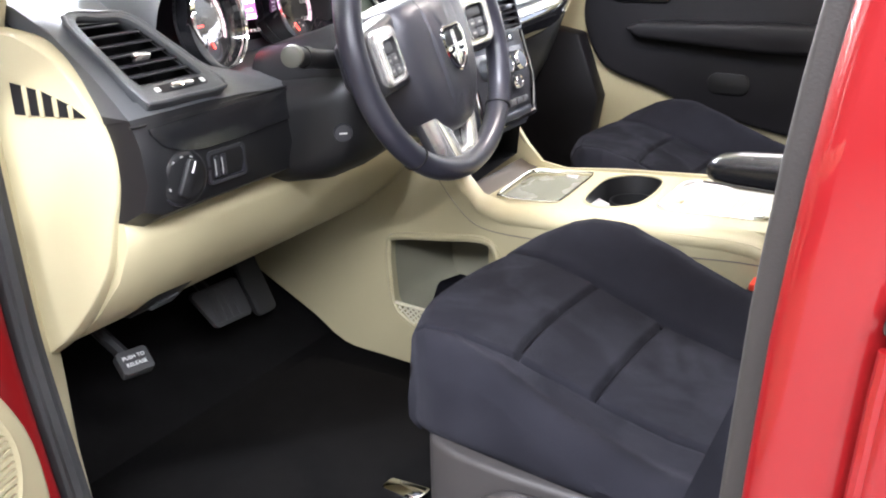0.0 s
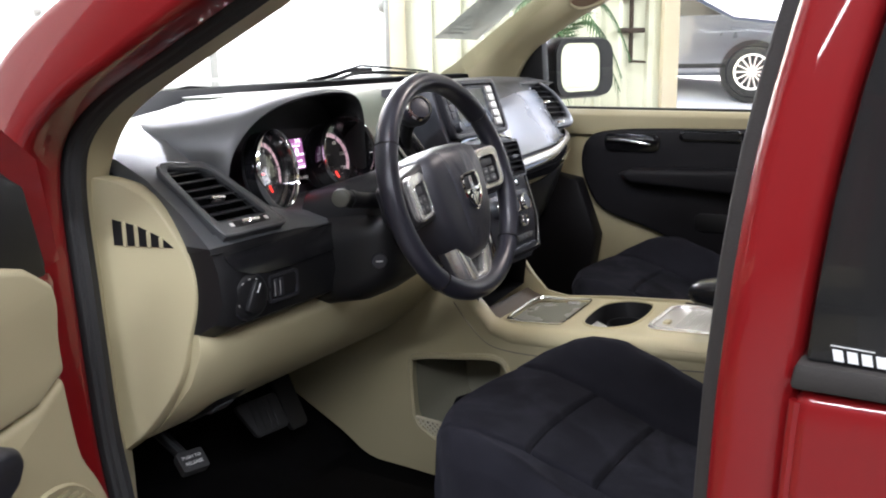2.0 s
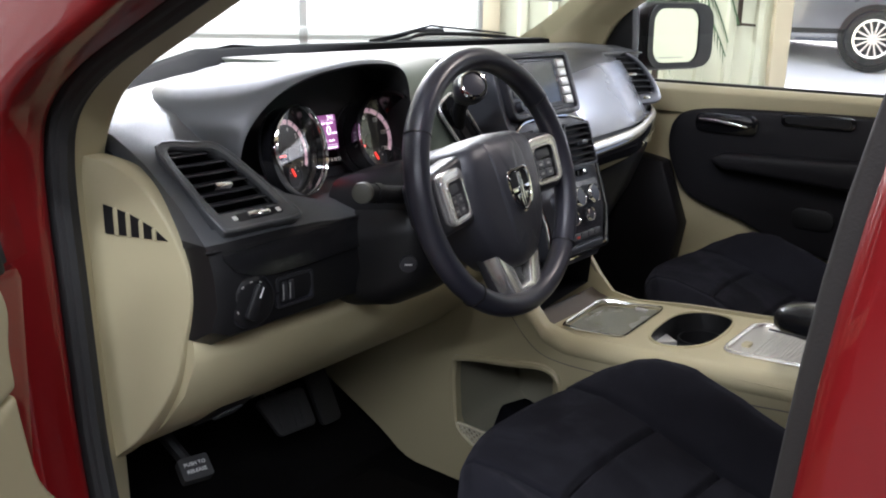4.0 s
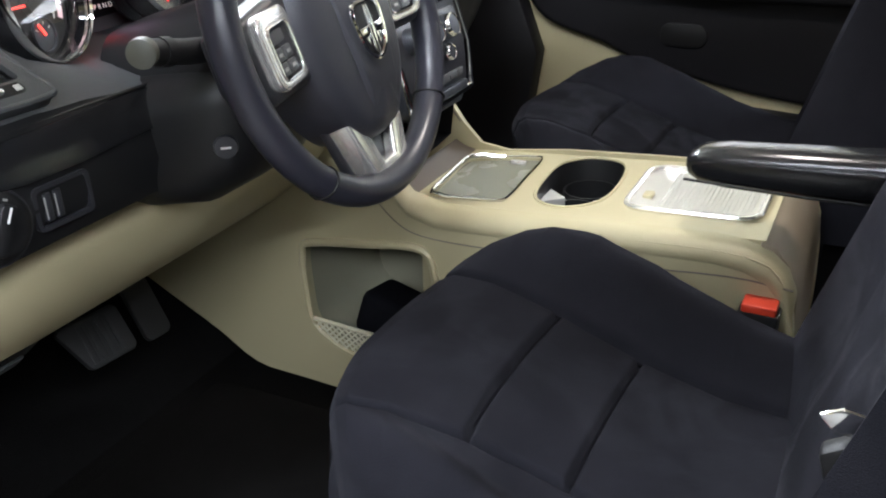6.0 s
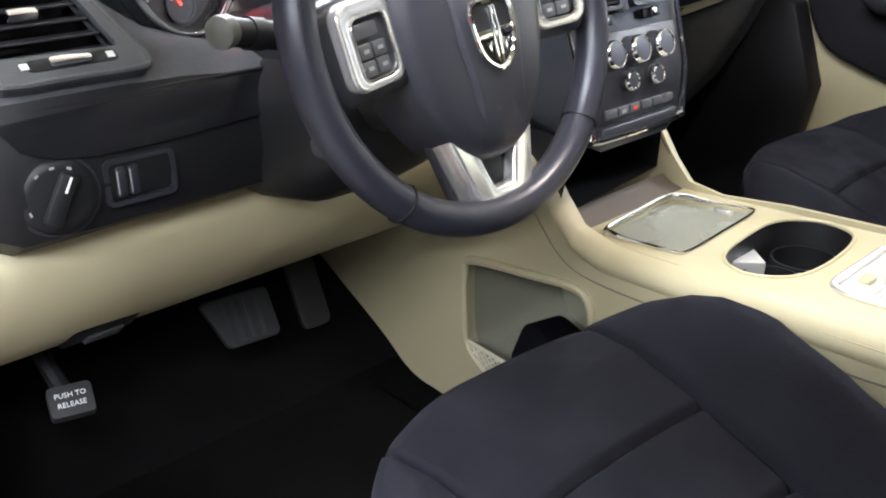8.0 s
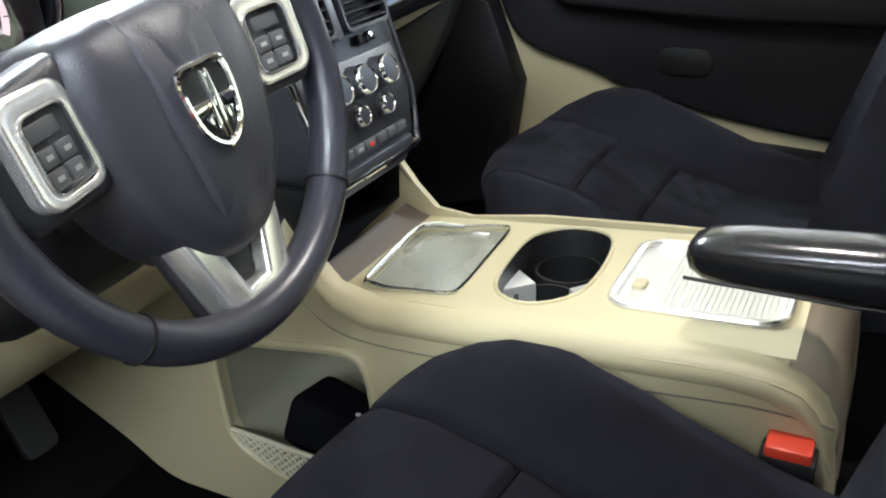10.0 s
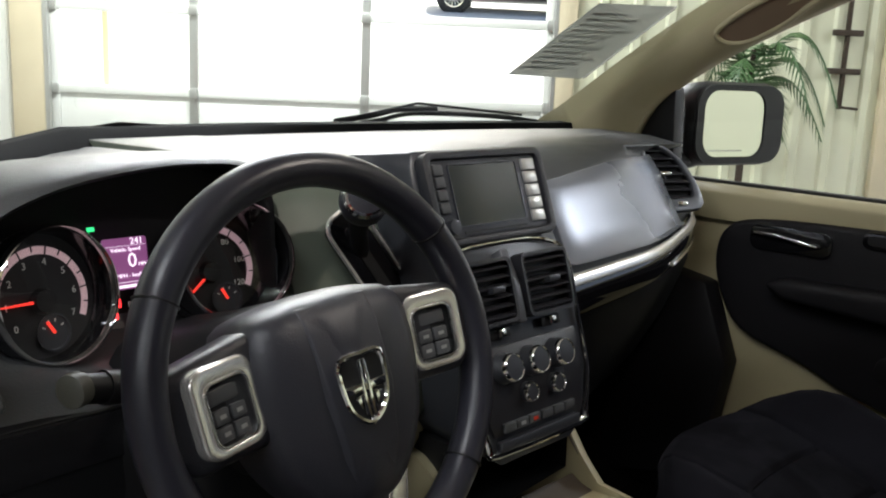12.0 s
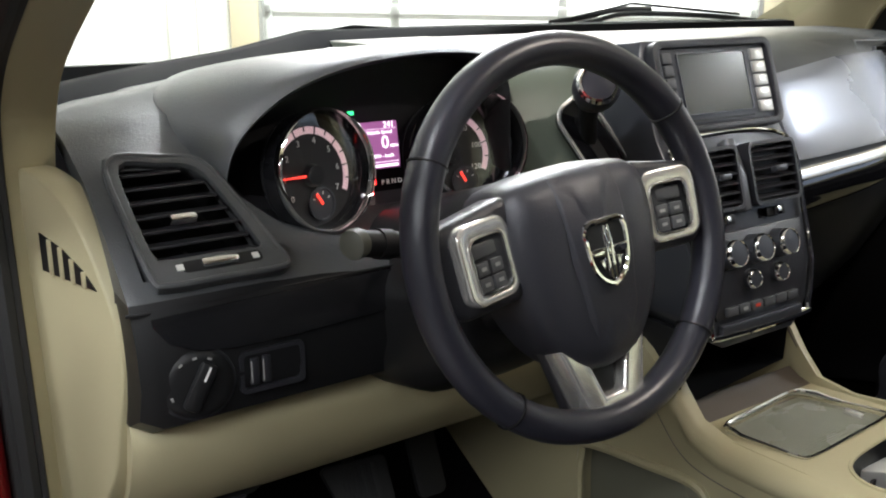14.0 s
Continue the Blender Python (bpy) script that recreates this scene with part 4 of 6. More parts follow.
# air vents
def vent(name, outline, m, slats, depth=0.045, label="", knob=True, bez=None, frame_mat=DARK, tilt=0.0):
    """outline: a loop in the vent's own plane; m: its frame, z out of the vent."""
    cx, cy = sum(p[0] for p in outline) / len(outline), sum(p[1] for p in outline) / len(outline)
    big = [((p[0] - cx) * 1.0 + cx + (0.007 if p[0] > cx else -0.007), p[1] + (0.007 if p[1] > cy else -0.007)) for p in outline] if bez is None else bez
    v = part(name, bevel(ringplate(big, outline, -0.010, 0.006), 0.003), frame_mat, dash, label, m=m)
    part("duct", loft([[(a_, b_, 0.0) for a_, b_ in outline], [(a_, b_, -depth) for a_, b_ in outline], [(cx + (a_ - cx) * 0.05, cy + (b_ - cy) * 0.05, -depth) for a_, b_ in outline]], True, False), BLACK, v, m=m)
    y0, y1 = min(p[1] for p in outline), max(p[1] for p in outline)
    for k in range(slats):
        y = y0 + (y1 - y0) * (k + 0.5) / slats
        xs = []
        for i in range(len(outline)):
            a, b = outline[i], outline[(i + 1) % len(outline)]
            if (a[1] - y) * (b[1] - y) < 0:
                xs.append(a[0] + (b[0] - a[0]) * (y - a[1]) / (b[1] - a[1]))
        if len(xs) >= 2:
            part("slat", moved(box(min(xs) + 0.001, max(xs) - 0.001, -0.010, 0.008, -0.0011, 0.0011, 0.0007), Matrix.Translation((0, y, -0.004)) @ pose(0, 0, 0, tilt, 0, 0)), DARK, v, m=m)
    if knob:
        part("tab", box(cx - 0.022, cx + 0.002, cy - 0.002, cy + 0.005, 0.000, 0.010, 0.002), CHROME, v, "bright vent tab", m=m)
    return v


LVN = (0.0, -0.585, 0.81)
LVM = facing((-0.682, 0.272, 1.027), LVN)
# local y runs up the slope
LO = [(p[0], p[1]) for p in smooth([(-0.050, 0.0665), (-0.015, 0.0655), (0.017, 0.0563), (0.032, 0.015), (0.0425, -0.035), (0.044, -0.0445), (0.037, -0.0475), (0.0, -0.046), (-0.042, -0.0455), (-0.050, -0.040), (-0.053, 0.0)], 4, True)]
LB = [(p[0], p[1]) for p in smooth([(-0.059, 0.0745), (-0.012, 0.0745), (0.025, 0.063), (0.042, 0.014), (0.058, -0.045), (0.0625, -0.065), (0.053, -0.073), (0.0, -0.0725), (-0.048, -0.072), (-0.059, -0.062), (-0.062, 0.0)], 4, True)]
lv = vent("left_vent", LO, LVM @ Matrix.Translation((0, 0, 0.004)), 7, 0.045, "outer air vent with thin slats", bez=LB, frame_mat=DARKTOP, tilt=-40)
part("vent_rim", tube([(a_, b_, 0.0085) for a_, b_ in LB], 0.0030, 8, True), DARKTOP, lv, m=LVM)
part("slider_slot", prism(rrect(0.072, 0.012, 0.004, 3, 0.004, -0.057), "z", 0.004, 0.0105), BLACK, lv, m=LVM)
part("vent_slider", box(-0.016, 0.018, -0.0615, -0.0535, 0.008, 0.016, 0.003), CHROME, lv, "chrome vent slider", m=LVM)
for x in (-0.034, 0.034):
    part("vent_mark", box(x - 0.003, x + 0.003, -0.060, -0.054, 0.009, 0.0115), WHITEINK, lv, m=LVM)

# ---------------------------------------------------------------- instruments
GN = (0.0, -0.985, 0.17)


def gauge(name, at, r, numbers, start, stop, needle, sub, label, turn, ring_at):
    m = facing(at, (turn, -0.955, 0.17))
    g = part(name, lathe([(0.0, -0.004), (r * 1.0, -0.004), (r * 1.0, 0.0), (0.0, 0.0)], 48), DIAL, dash, label, m=m)
    rm = m @ Matrix.Translation(ring_at)
    part("ring", lathe([(r * 0.985, 0.0), (r * 1.03, -0.003), (r * 1.052, 0.001), (r * 1.045, 0.006), (r * 1.02, 0.008), (r * 0.995, 0.005)], 56), CHROME, g, "chrome ring", m=rm)
    turns = [2 * math.pi * k / 56 for k in range(56)]
    part("bore", loft([[(r * 0.93 * math.cos(a), r * 0.93 * math.sin(a), 0.0005) for a in turns],
                       [(ring_at[0] + r * 0.99 * math.cos(a), ring_at[1] + r * 0.99 * math.sin(a), ring_at[2]) for a in turns],
                       [(ring_at[0] + r * 1.03 * math.cos(a), ring_at[1] + r * 1.03 * math.sin(a), ring_at[2] - 0.001) for a in turns],
                       [(r * 1.0 * math.cos(a), r * 1.0 * math.sin(a), -0.003) for a in turns]], True, False), GLOSS, g, "gloss black bore", m=m)
    face, m = m, m @ Matrix.Translation((-0.02 * r, -0.07 * r, 0))
    n = 40

    def at_angle(f):
        return radians(start + (stop - start) * f)
    band = bmesh.new()
    vs = [[band.verts.new((q * math.cos(at_angle(k / n)), q * math.sin(at_angle(k / n)), 0.0015)) for k in range(n + 1)] for q in (r * 0.70, r * 0.82)]
    for k in range(n):
        band.faces.new((vs[0][k], vs[0][k + 1], vs[1][k + 1], vs[1][k]))
    part("scale_band", band, DIALBAND, g, "pale lit scale band", m=m)
    ticks = []
    for k in range(2 * len(numbers) - 1):
        a = at_angle(k / (2 * len(numbers) - 2))
        ln = 0.13 if k % 2 == 0 else 0.07
        ticks.append(moved(box(r * (0.81 - ln), r * 0.82, -0.0006, 0.0006, 0.0018, 0.0026), Matrix.Rotation(a, 4, "Z")))
    part("ticks", merged(*ticks), BLACK, g, m=m)
    figs = []
    for k, s in enumerate(numbers):
        a = at_angle(k / (len(numbers) - 1))
        figs.append(moved(letters(s, r * 0.15), Matrix.Translation((r * 0.585 * math.cos(a), r * 0.585 * math.sin(a), 0.002))))
    part("figures", merged(*figs), WHITEINK, g, m=m)
    part("needle", moved(prism([(-0.12 * r, -0.0016), (-0.12 * r, 0.0016), (0.72 * r, 0.0006), (0.72 * r, -0.0006)], "z", 0.004, 0.006), Matrix.Rotation(radians(needle), 4, "Z")), NEEDLE, g, "red needle", m=m)
    part("hub", lathe([(0.0, 0.002), (0.20 * r, 0.002), (0.17 * r, 0.009), (0.0, 0.010)], 20), BLACK, g, m=m)
    sm_ = m @ Matrix.Translation((sub * r, -0.50 * r, 0.001))
    sg = part("small_gauge", lathe([(0.0, 0.0), (0.27 * r, 0.0), (0.29 * r, 0.003), (0.26 * r, 0.003), (0.255 * r, 0.001), (0.0, 0.001)], 28), GUNMETAL, g, m=sm_)
    part("needle", moved(box(-0.01 * r, 0.2 * r, -0.0012, 0.0012, 0.002, 0.0035), Matrix.Rotation(radians(120), 4, "Z")), NEEDLE, g, m=sm_)
    part("marks", merged(*[moved(box(0.16 * r, 0.21 * r, -0.0006, 0.0006, 0.0014, 0.002), Matrix.Rotation(radians(a), 4, "Z")) for a in (30, 75, 110, 150)]), WHITEINK, g, m=sm_)
    ln_ = part("lens", lathe([(0.0, 0.014), (0.95 * r, 0.012), (0.95 * r, 0.013), (0.0, 0.0155)], 40), LENS, g, m=face)
    ln_.visible_shadow = False
    return g


gauge("tachometer", (-0.545, 0.312, 1.050), 0.060, ["0", "1", "2", "3", "4", "5", "6", "7"], 215, -28, 178, 0.12, "chrome-ringed rev counter", 0.24, (0.004, 0.0, 0.018))
gauge("speedometer", (-0.358, 0.334, 1.048), 0.060, ["0", "20", "40", "60", "80", "100", "120"], 222, -25, 222, 0.28, "chrome-ringed speedometer", -0.14, (0.016, 0.006, 0.036))
LM = facing((-0.456, 0.327, 1.066), GN)
lcd = part("trip_display", prism(rrect(0.045, 0.050, 0.002, 2), "z", 0.0, 0.002), LCD, dash, "violet trip computer display", m=LM)
part("figure", moved(letters("0", 0.020), Matrix.Translation((0.006, 0.002, 0.0025))), LCDINK, lcd, m=LM)
part("figures", merged(moved(letters("241", 0.009), Matrix.Translation((0.012, 0.021, 0.0025))), moved(letters("MPH", 0.005), Matrix.Translation((0.017, -0.002, 0.0025))),
                       moved(letters("Vehicle Speed", 0.0055), Matrix.Translation((0, 0.0135, 0.0025))), moved(letters("MPH - km/h", 0.0055), Matrix.Translation((0.002, -0.012, 0.0025))),
                       box(-0.021, 0.021, -0.0185, -0.0180, 0.002, 0.0025), box(-0.021, 0.021, 0.0170, 0.0173, 0.002, 0.0025), box(-0.016, 0.020, -0.0235, -0.0208, 0.002, 0.0025)), LCDINK, lcd, m=LM)
part("gear_letters", moved(letters("P R N D", 0.0075), Matrix.Translation((0.010, -0.040, 0.002))), WHITEINK, dash, m=LM)
part("warning_lamp", box(-0.021, -0.012, -0.041, -0.033, 0.004, 0.006), WARN, dash, "lit red warning lamp", m=LM)
part("warning_lamp", box(-0.022, -0.016, -0.052, -0.046, 0.004, 0.006), WARN, dash, "lit red warning lamp", m=LM)
part("arrow_lamp", merged(box(-0.036, -0.029, 0.034, 0.038, 0.002, 0.003)), GREENLED, dash, "lit green arrow", m=LM)
part("amber_lamp", box(-0.004, 0.004, -0.004, 0.004, 0.002, 0.003), AMBER, dash, m=facing((-0.326, 0.328, 1.017), GN))

# ---------------------------------------------------------------- gear lever
GSM = facing((-0.192, 0.274, 1.043), (-0.06, -0.93, 0.37), (-0.44, 0.30, 0.83))
sh = part("shift_gate", prism(rrect(0.051, 0.126, 0.015, 5), "z", -0.002, 0.007), GLOSS, dash, "gloss black shift gate", m=GSM)
part("gate_frame", tube([(a, b, 0.010) for a, b in rrect(0.058, 0.132, 0.018, 6)], 0.0028, 8, True), SATIN, sh, "thin chrome gate frame", m=GSM)
part("gate_slot", prism(rrect(0.014, 0.092, 0.006, 3), "z", 0.007, 0.0085), BLACK, sh, m=GSM)
lev = part("gear_lever", tube([(-0.195, 0.280, 1.048), (-0.212, 0.266, 1.083), (-0.229, 0.245, 1.112)], [0.010, 0.011, 0.013], 10), BLACK, dash, "black gear lever")
KB = lathe([(0.0, -0.030), (0.014, -0.028), (0.020, -0.012), (0.026, 0.008), (0.0265, 0.020), (0.022, 0.030), (0.0, 0.034)], 24)
part("knob", KB, LEATHER, lev, "black knob", m=facing((-0.234, 0.236, 1.118), (-0.50, -0.75, 0.42)))
part("knob_ring", lathe([(0.0205, 0.0295), (0.0235, 0.0275), (0.0215, 0.033), (0.019, 0.0335)], 24), CHROME, lev, m=facing((-0.234, 0.236, 1.118), (-0.50, -0.75, 0.42)))

# ---------------------------------------------------------------- centre stack
stack = thing("centre_stack", (0.005, 0.2, 0.75), "charcoal centre stack with radio, vents and heater controls", "control panel")
SC = -0.037


def stack_y(z):
    pts = [(0.76, 0.122), (0.80, 0.126), (0.895, 0.140), (0.96, 0.165), (1.03, 0.188), (1.056, 0.212), (1.146, 0.246), (1.17, 0.256)]
    for (a, ya), (b, yb) in zip(pts, pts[1:]):
        if z <= b:
            return ya + (yb - ya) * (z - a) / (b - a)
    return 0.256


def on_stack(x, z, out=0.0):
    """A frame on the stack's face."""
    d = (stack_y(z + 0.02) - stack_y(z - 0.02)) / 0.04
    nrm = Vector((0, -1, d)).normalized()
    return facing(Vector((SC + x, stack_y(z), z)) + nrm * out, nrm)


def face(name, corners, th, material, parent, label="", off=0.004, out=0.0):
    """A panel on the stack's face from its outline in (x, z)."""
    bm = bmesh.new()
    lo_, hi_ = [], []
    for x, z in corners:
        mm = on_stack(x, z, out)
        lo_.append(bm.verts.new(mm.translation - mm.col[2].to_3d() * 0.03))
        hi_.append(bm.verts.new(mm.translation + mm.col[2].to_3d() * th))
    bm.faces.new(lo_[::-1]), bm.faces.new(hi_)
    for i in range(len(corners)):
        j = (i + 1) % len(corners)
        bm.faces.new((lo_[i], lo_[j], hi_[j], hi_[i]))
    return part(name, bevel(bm, off, 2, 50), material, parent, label)


rows_z = [0.818, 0.828, 0.85, 0.90, 0.96, 1.0, 1.045, 1.06, 1.10, 1.15, 1.170]
half = [0.066, 0.082, 0.096, 0.106, 0.112, 0.116, 0.117, 0.116, 0.118, 0.116, 0.108]
part("carrier", bevel(loft([[(SC - h, stack_y(z), z), (SC + h, stack_y(z), z), (SC + h + 0.004, 0.36, min(z + 0.012, 1.156)), (SC - h - 0.004, 0.36, min(z + 0.012, 1.156))] for z, h in zip(rows_z, half)]), 0.004, 2, 50), GUNMETAL, stack, "grey stack carrier")
# chrome and dark frame round vents and heater
FR = [(-0.118, 1.045), (-0.06, 1.056), (0.06, 1.056), (0.118, 1.045), (0.128, 1.03), (0.127, 0.96), (0.120, 0.88), (0.108, 0.824), (0.09, 0.811), (-0.09, 0.811), (-0.108, 0.824), (-0.120, 0.88), (-0.127, 0.96), (-0.128, 1.03)]
FRS = [(p[0] * 0.86, 0.835 + (p[1] - 0.811) * 0.91) for p in smooth(FR, 3, True)]
part("frame_bead", tube([on_stack(x, z, 0.005).translation for x, z in FRS], [0.0026 + 0.0022 * max(0.0, (0.87 - z) / 0.035) for x, z in FRS], 8, True), CHROME, stack, "thin chrome frame bead")
part("heater_face", bevel(loft([[tuple(on_stack(x, z, o).translation) for x, o in ((-h, 0.0), (-h, 0.004), (h, 0.004), (h, 0.0))] for z, h in ((0.854, 0.080), (0.87, 0.087), (0.895, 0.093), (0.93, 0.097), (0.950, 0.098))]), 0.002, 2, 50), DARK, stack, "dark heater panel")
part("lower_bar", bevel(loft([[tuple(on_stack(x, z, o).translation) for z, o in ((0.836, 0.0), (0.836, 0.010), (0.849, 0.010), (0.849, 0.0))] for x in (-0.076, -0.04, 0.04, 0.076)]), 0.003), GUNMETAL, stack, "grey lower bar")
for x in (-0.053, -0.004, 0.045):
    mk = on_stack(x, 0.926, 0.004)
    k = part("knob", lathe([(0.0, 0.0), (0.0185, 0.0), (0.0175, 0.004), (0.0165, 0.014), (0.0148, 0.0195), (0.0, 0.0205)], 28), GUNMETAL, stack, "heater knob with chrome ring", m=mk)
    part("ring", lathe([(0.0160, 0.015), (0.0171, 0.0150), (0.0163, 0.0192), (0.0150, 0.0210), (0.0143, 0.0200), (0.0150, 0.018)], 28), CHROME, k, m=mk)
for x in (-0.021, 0.031):
    mk = on_stack(x, 0.895, 0.004)
    k = part("small_knob", lathe([(0.0, 0.0), (0.012, 0.0), (0.011, 0.010), (0.0, 0.011)], 24), GUNMETAL, stack, m=mk)
    part("ring", lathe([(0.0110, 0.006), (0.0122, 0.006), (0.0116, 0.0095), (0.0103, 0.0118), (0.0095, 0.0105)], 24), CHROME, k, m=mk)
for i, x in enumerate((-0.058, -0.036, -0.013, 0.011, 0.034, 0.056)):
    b_ = part("button", box(-0.0102, 0.0102, -0.0055, 0.0055, 0.0, 0.006, 0.0015), BUTTON, stack, m=on_stack(x, 0.863, 0.004))
    if i in (1, 2):
        part("mark", box(-0.004, 0.004, -0.002, 0.002, 0.0055, 0.0066), REDBTN if i == 2 else DIMINK, b_, m=on_stack(x, 0.863, 0.004))
for x in (-0.046, 0.050):
    bz = part("vent_wheel_well", box(-0.018, 0.018, -0.006, 0.006, 0.0, 0.003, 0.002), BLACK, stack, m=on_stack(x, 0.9635, 0.004))
    part("vent_wheel", box(-0.006, 0.006, -0.005, 0.005, 0.002, 0.008, 0.002), CHROME, bz, m=on_stack(x, 0.9635, 0.004))


def stack_vent(x, w_):
    m = on_stack(x, 1.010, 0.006)
    out = rrect(w_, 0.068, 0.006, 2)
    v = part("centre_vent", ringplate(rrect(w_ + 0.008, 0.077, 0.008, 2), out, -0.006, 0.012), DARK, stack, "centre air vent with slats", m=m)
    part("duct", prism(out, "z", -0.006, -0.001), BLACK, v, m=m)
    for k in range(6):
        y = -0.0285 + 0.0114 * k
        part("slat", moved(box(-w_ / 2, w_ / 2, -0.006, 0.006, -0.0010, 0.0010, 0.0006), Matrix.Translation((0, y, 0.005)) @ pose(0, 0, 0, -66, 0, 0)), DARK, v, m=m)
    part("tab", box(-0.011, 0.011, -0.004, 0.004, 0.008, 0.018, 0.002), GUNMETAL, v, m=m @ Matrix.Translation((0.006, 0.002, 0)))


stack_vent(-0.058, 0.072)
stack_vent(0.047, 0.082)
part("vent_divider", bevel(loft([[tuple(on_stack(x, z, o).translation) for x, o in ((-0.020, 0.0), (-0.016, 0.014), (-0.002, 0.014), (0.002, 0.0))] for z in (0.970, 1.01, 1.048)]), 0.002), PEWTER, stack)

# radio
radio = thing("car_radio", (SC, 0.24, 1.06), "car radio with a dark screen and side buttons", "radio")
RM = on_stack(0.0, 1.113, 0.006)
part("bezel", bevel(prism(rrect(0.196, 0.094, 0.008, 4), "z", -0.012, 0.004), 0.002), GUNMETAL, radio, "grey radio face", m=RM)
part("surround", bevel(ringplate(rrect(0.216, 0.112, 0.014, 4), rrect(0.196, 0.094, 0.008, 4), -0.006, 0.009), 0.002), DARK, radio, m=RM)
part("screen", prism(rrect(0.120, 0.072, 0.003, 2, -0.006, 0.003), "z", 0.004, 0.0052), SCREEN, radio, "dark blank screen", m=RM)
part("screen_edge", ringplate(rrect(0.1235, 0.0755, 0.004, 2, -0.006, 0.003), rrect(0.120, 0.072, 0.003, 2, -0.006, 0.003), 0.003, 0.0062), GUNMETAL, radio, m=RM)
for k in range(5):
    part("side_button", box(0.066, 0.090, 0.027 - 0.0165 * k, 0.0415 - 0.0165 * k, 0.003, 0.008, 0.0015), SILVERP, radio, m=RM)
for k in range(4):
    part("side_button", box(-0.093, -0.078, 0.028 - 0.0150 * k, 0.041 - 0.0150 * k, 0.003, 0.008, 0.0015), BUTTON, radio, m=RM)
part("volume_knob", lathe([(0.0, 0.0), (0.010, 0.0), (0.009, 0.014), (0.0, 0.015)], 20), GUNMETAL, radio, m=RM @ Matrix.Translation((-0.0855, -0.034, 0.003)))
part("disc_slot", box(-0.06, 0.055, -0.0425, -0.0402, 0.003, 0.0046), BLACK, radio, m=RM)

# storage slot below the stack
part("slot", loft([[(-0.130, 0.148, 0.830), (0.052, 0.150, 0.830), (0.100, 0.182, 0.738), (-0.130, 0.172, 0.726)], [(-0.124, 0.32, 0.830), (0.052, 0.32, 0.830), (0.096, 0.32, 0.738), (-0.124, 0.32, 0.730)], [(-0.05, 0.322, 0.80), (-0.03, 0.322, 0.80), (-0.03, 0.322, 0.79), (-0.05, 0.322, 0.79)]], True, False), BLACK, stack, "dark storage slot")

# ---------------------------------------------------------------- passenger side of the dashboard
SP = {}
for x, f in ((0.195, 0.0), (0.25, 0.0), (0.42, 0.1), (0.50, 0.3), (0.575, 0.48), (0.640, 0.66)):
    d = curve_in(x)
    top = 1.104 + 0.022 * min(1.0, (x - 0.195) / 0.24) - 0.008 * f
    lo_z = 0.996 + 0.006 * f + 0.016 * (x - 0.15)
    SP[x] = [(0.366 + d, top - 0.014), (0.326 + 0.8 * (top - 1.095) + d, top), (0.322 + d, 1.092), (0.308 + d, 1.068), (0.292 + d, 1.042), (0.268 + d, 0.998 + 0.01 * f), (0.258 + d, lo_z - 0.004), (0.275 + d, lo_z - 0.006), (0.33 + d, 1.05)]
part("silver_panel", bevel(loft([[(x, y, z) for y, z in p] for x, p in sorted(SP.items())]), 0.003, 2, 55), AIRBAG, dash, "charcoal airbag panel, coloured paler for its sheen", sharp=50)
ST = smooth([(0.100, 0.236, 0.978), (0.25, 0.244, 0.983), (0.42, 0.256, 0.990), (0.58, 0.300, 0.998), (0.70, 0.348, 1.003), (0.762, 0.386, 1.006)], 4)
part("chrome_strip", bevel(loft([[(p.x, p.y + 0.006, p.z + 0.006 - 0.0001 * i), (p.x, p.y - 0.001, p.z + 0.0045 - 0.0001 * i), (p.x, p.y - 0.0075, p.z - 0.009), (p.x, p.y + 0.004, p.z - 0.011)] for i, p in enumerate(ST)]), 0.002, 2, 50), SATIN, dash, "polished silver strip")
GB = [[(p.x, p.y + 0.004, p.z - 0.006), (p.x, p.y - 0.004, p.z - 0.012), (p.x, p.y - 0.002, p.z - 0.035 - 0.022 * (1 - i / len(ST))), (p.x, p.y + 0.02, p.z - 0.055 - 0.02 * (1 - i / len(ST))), (p.x, p.y + 0.05, p.z - 0.01)] for i, p in enumerate(ST)]
part("gloss_strip", loft(GB), GLOSS, dash, "gloss black strip", sharp=60)
# the bright streak on the gloss strip, modelled as a thin chrome bar
part("gloss_highlight", tube([p + Vector((0, -0.004, -0.036 - 0.012 * (1 - i / len(ST)))) for i, p in enumerate(ST)][10:], 0.003, 6), CHROME, dash)
RVM = facing((0.680, 0.400, 1.070), (-0.30, -0.76, 0.55))
RO = [(p[0], p[1]) for p in smooth([(-0.040, 0.060), (0.0, 0.056), (0.034, 0.020), (0.044, -0.040), (0.010, -0.050), (-0.026, -0.046), (-0.040, 0.0)], 3, True)]
vent("right_vent", RO, RVM @ Matrix.Translation((0, 0.006, 0.010)), 7, 0.008, "outer air vent with thin slats", bez=[(p[0] * 1.30 + 0.002, p[1] * 1.30 - 0.009) for p in RO], frame_mat=PEWTER, tilt=-52)
part("vent_slider", box(-0.012, 0.012, -0.004, 0.004, 0.004, 0.012, 0.002), CHROME, dash, m=RVM @ Matrix.Translation((0.006, -0.056, 0.008)))
GLOVE = {x: [(y + curve_in(x), z) for y, z in ((0.290, 0.952), (0.270, 0.945), (0.270, 0.915), (0.284, 0.875), (0.315, 0.80), (0.365, 0.71), (0.43, 0.63), (0.50, 0.60))] for x in (0.09, 0.25, 0.42, 0.50, 0.575, 0.64, 0.70, 0.755)}
part("glove_box", shell(GLOVE, [(0.66, 0.62), (0.66, 0.94)]), BLACK, dash, "dark glove box lid", sharp=50)
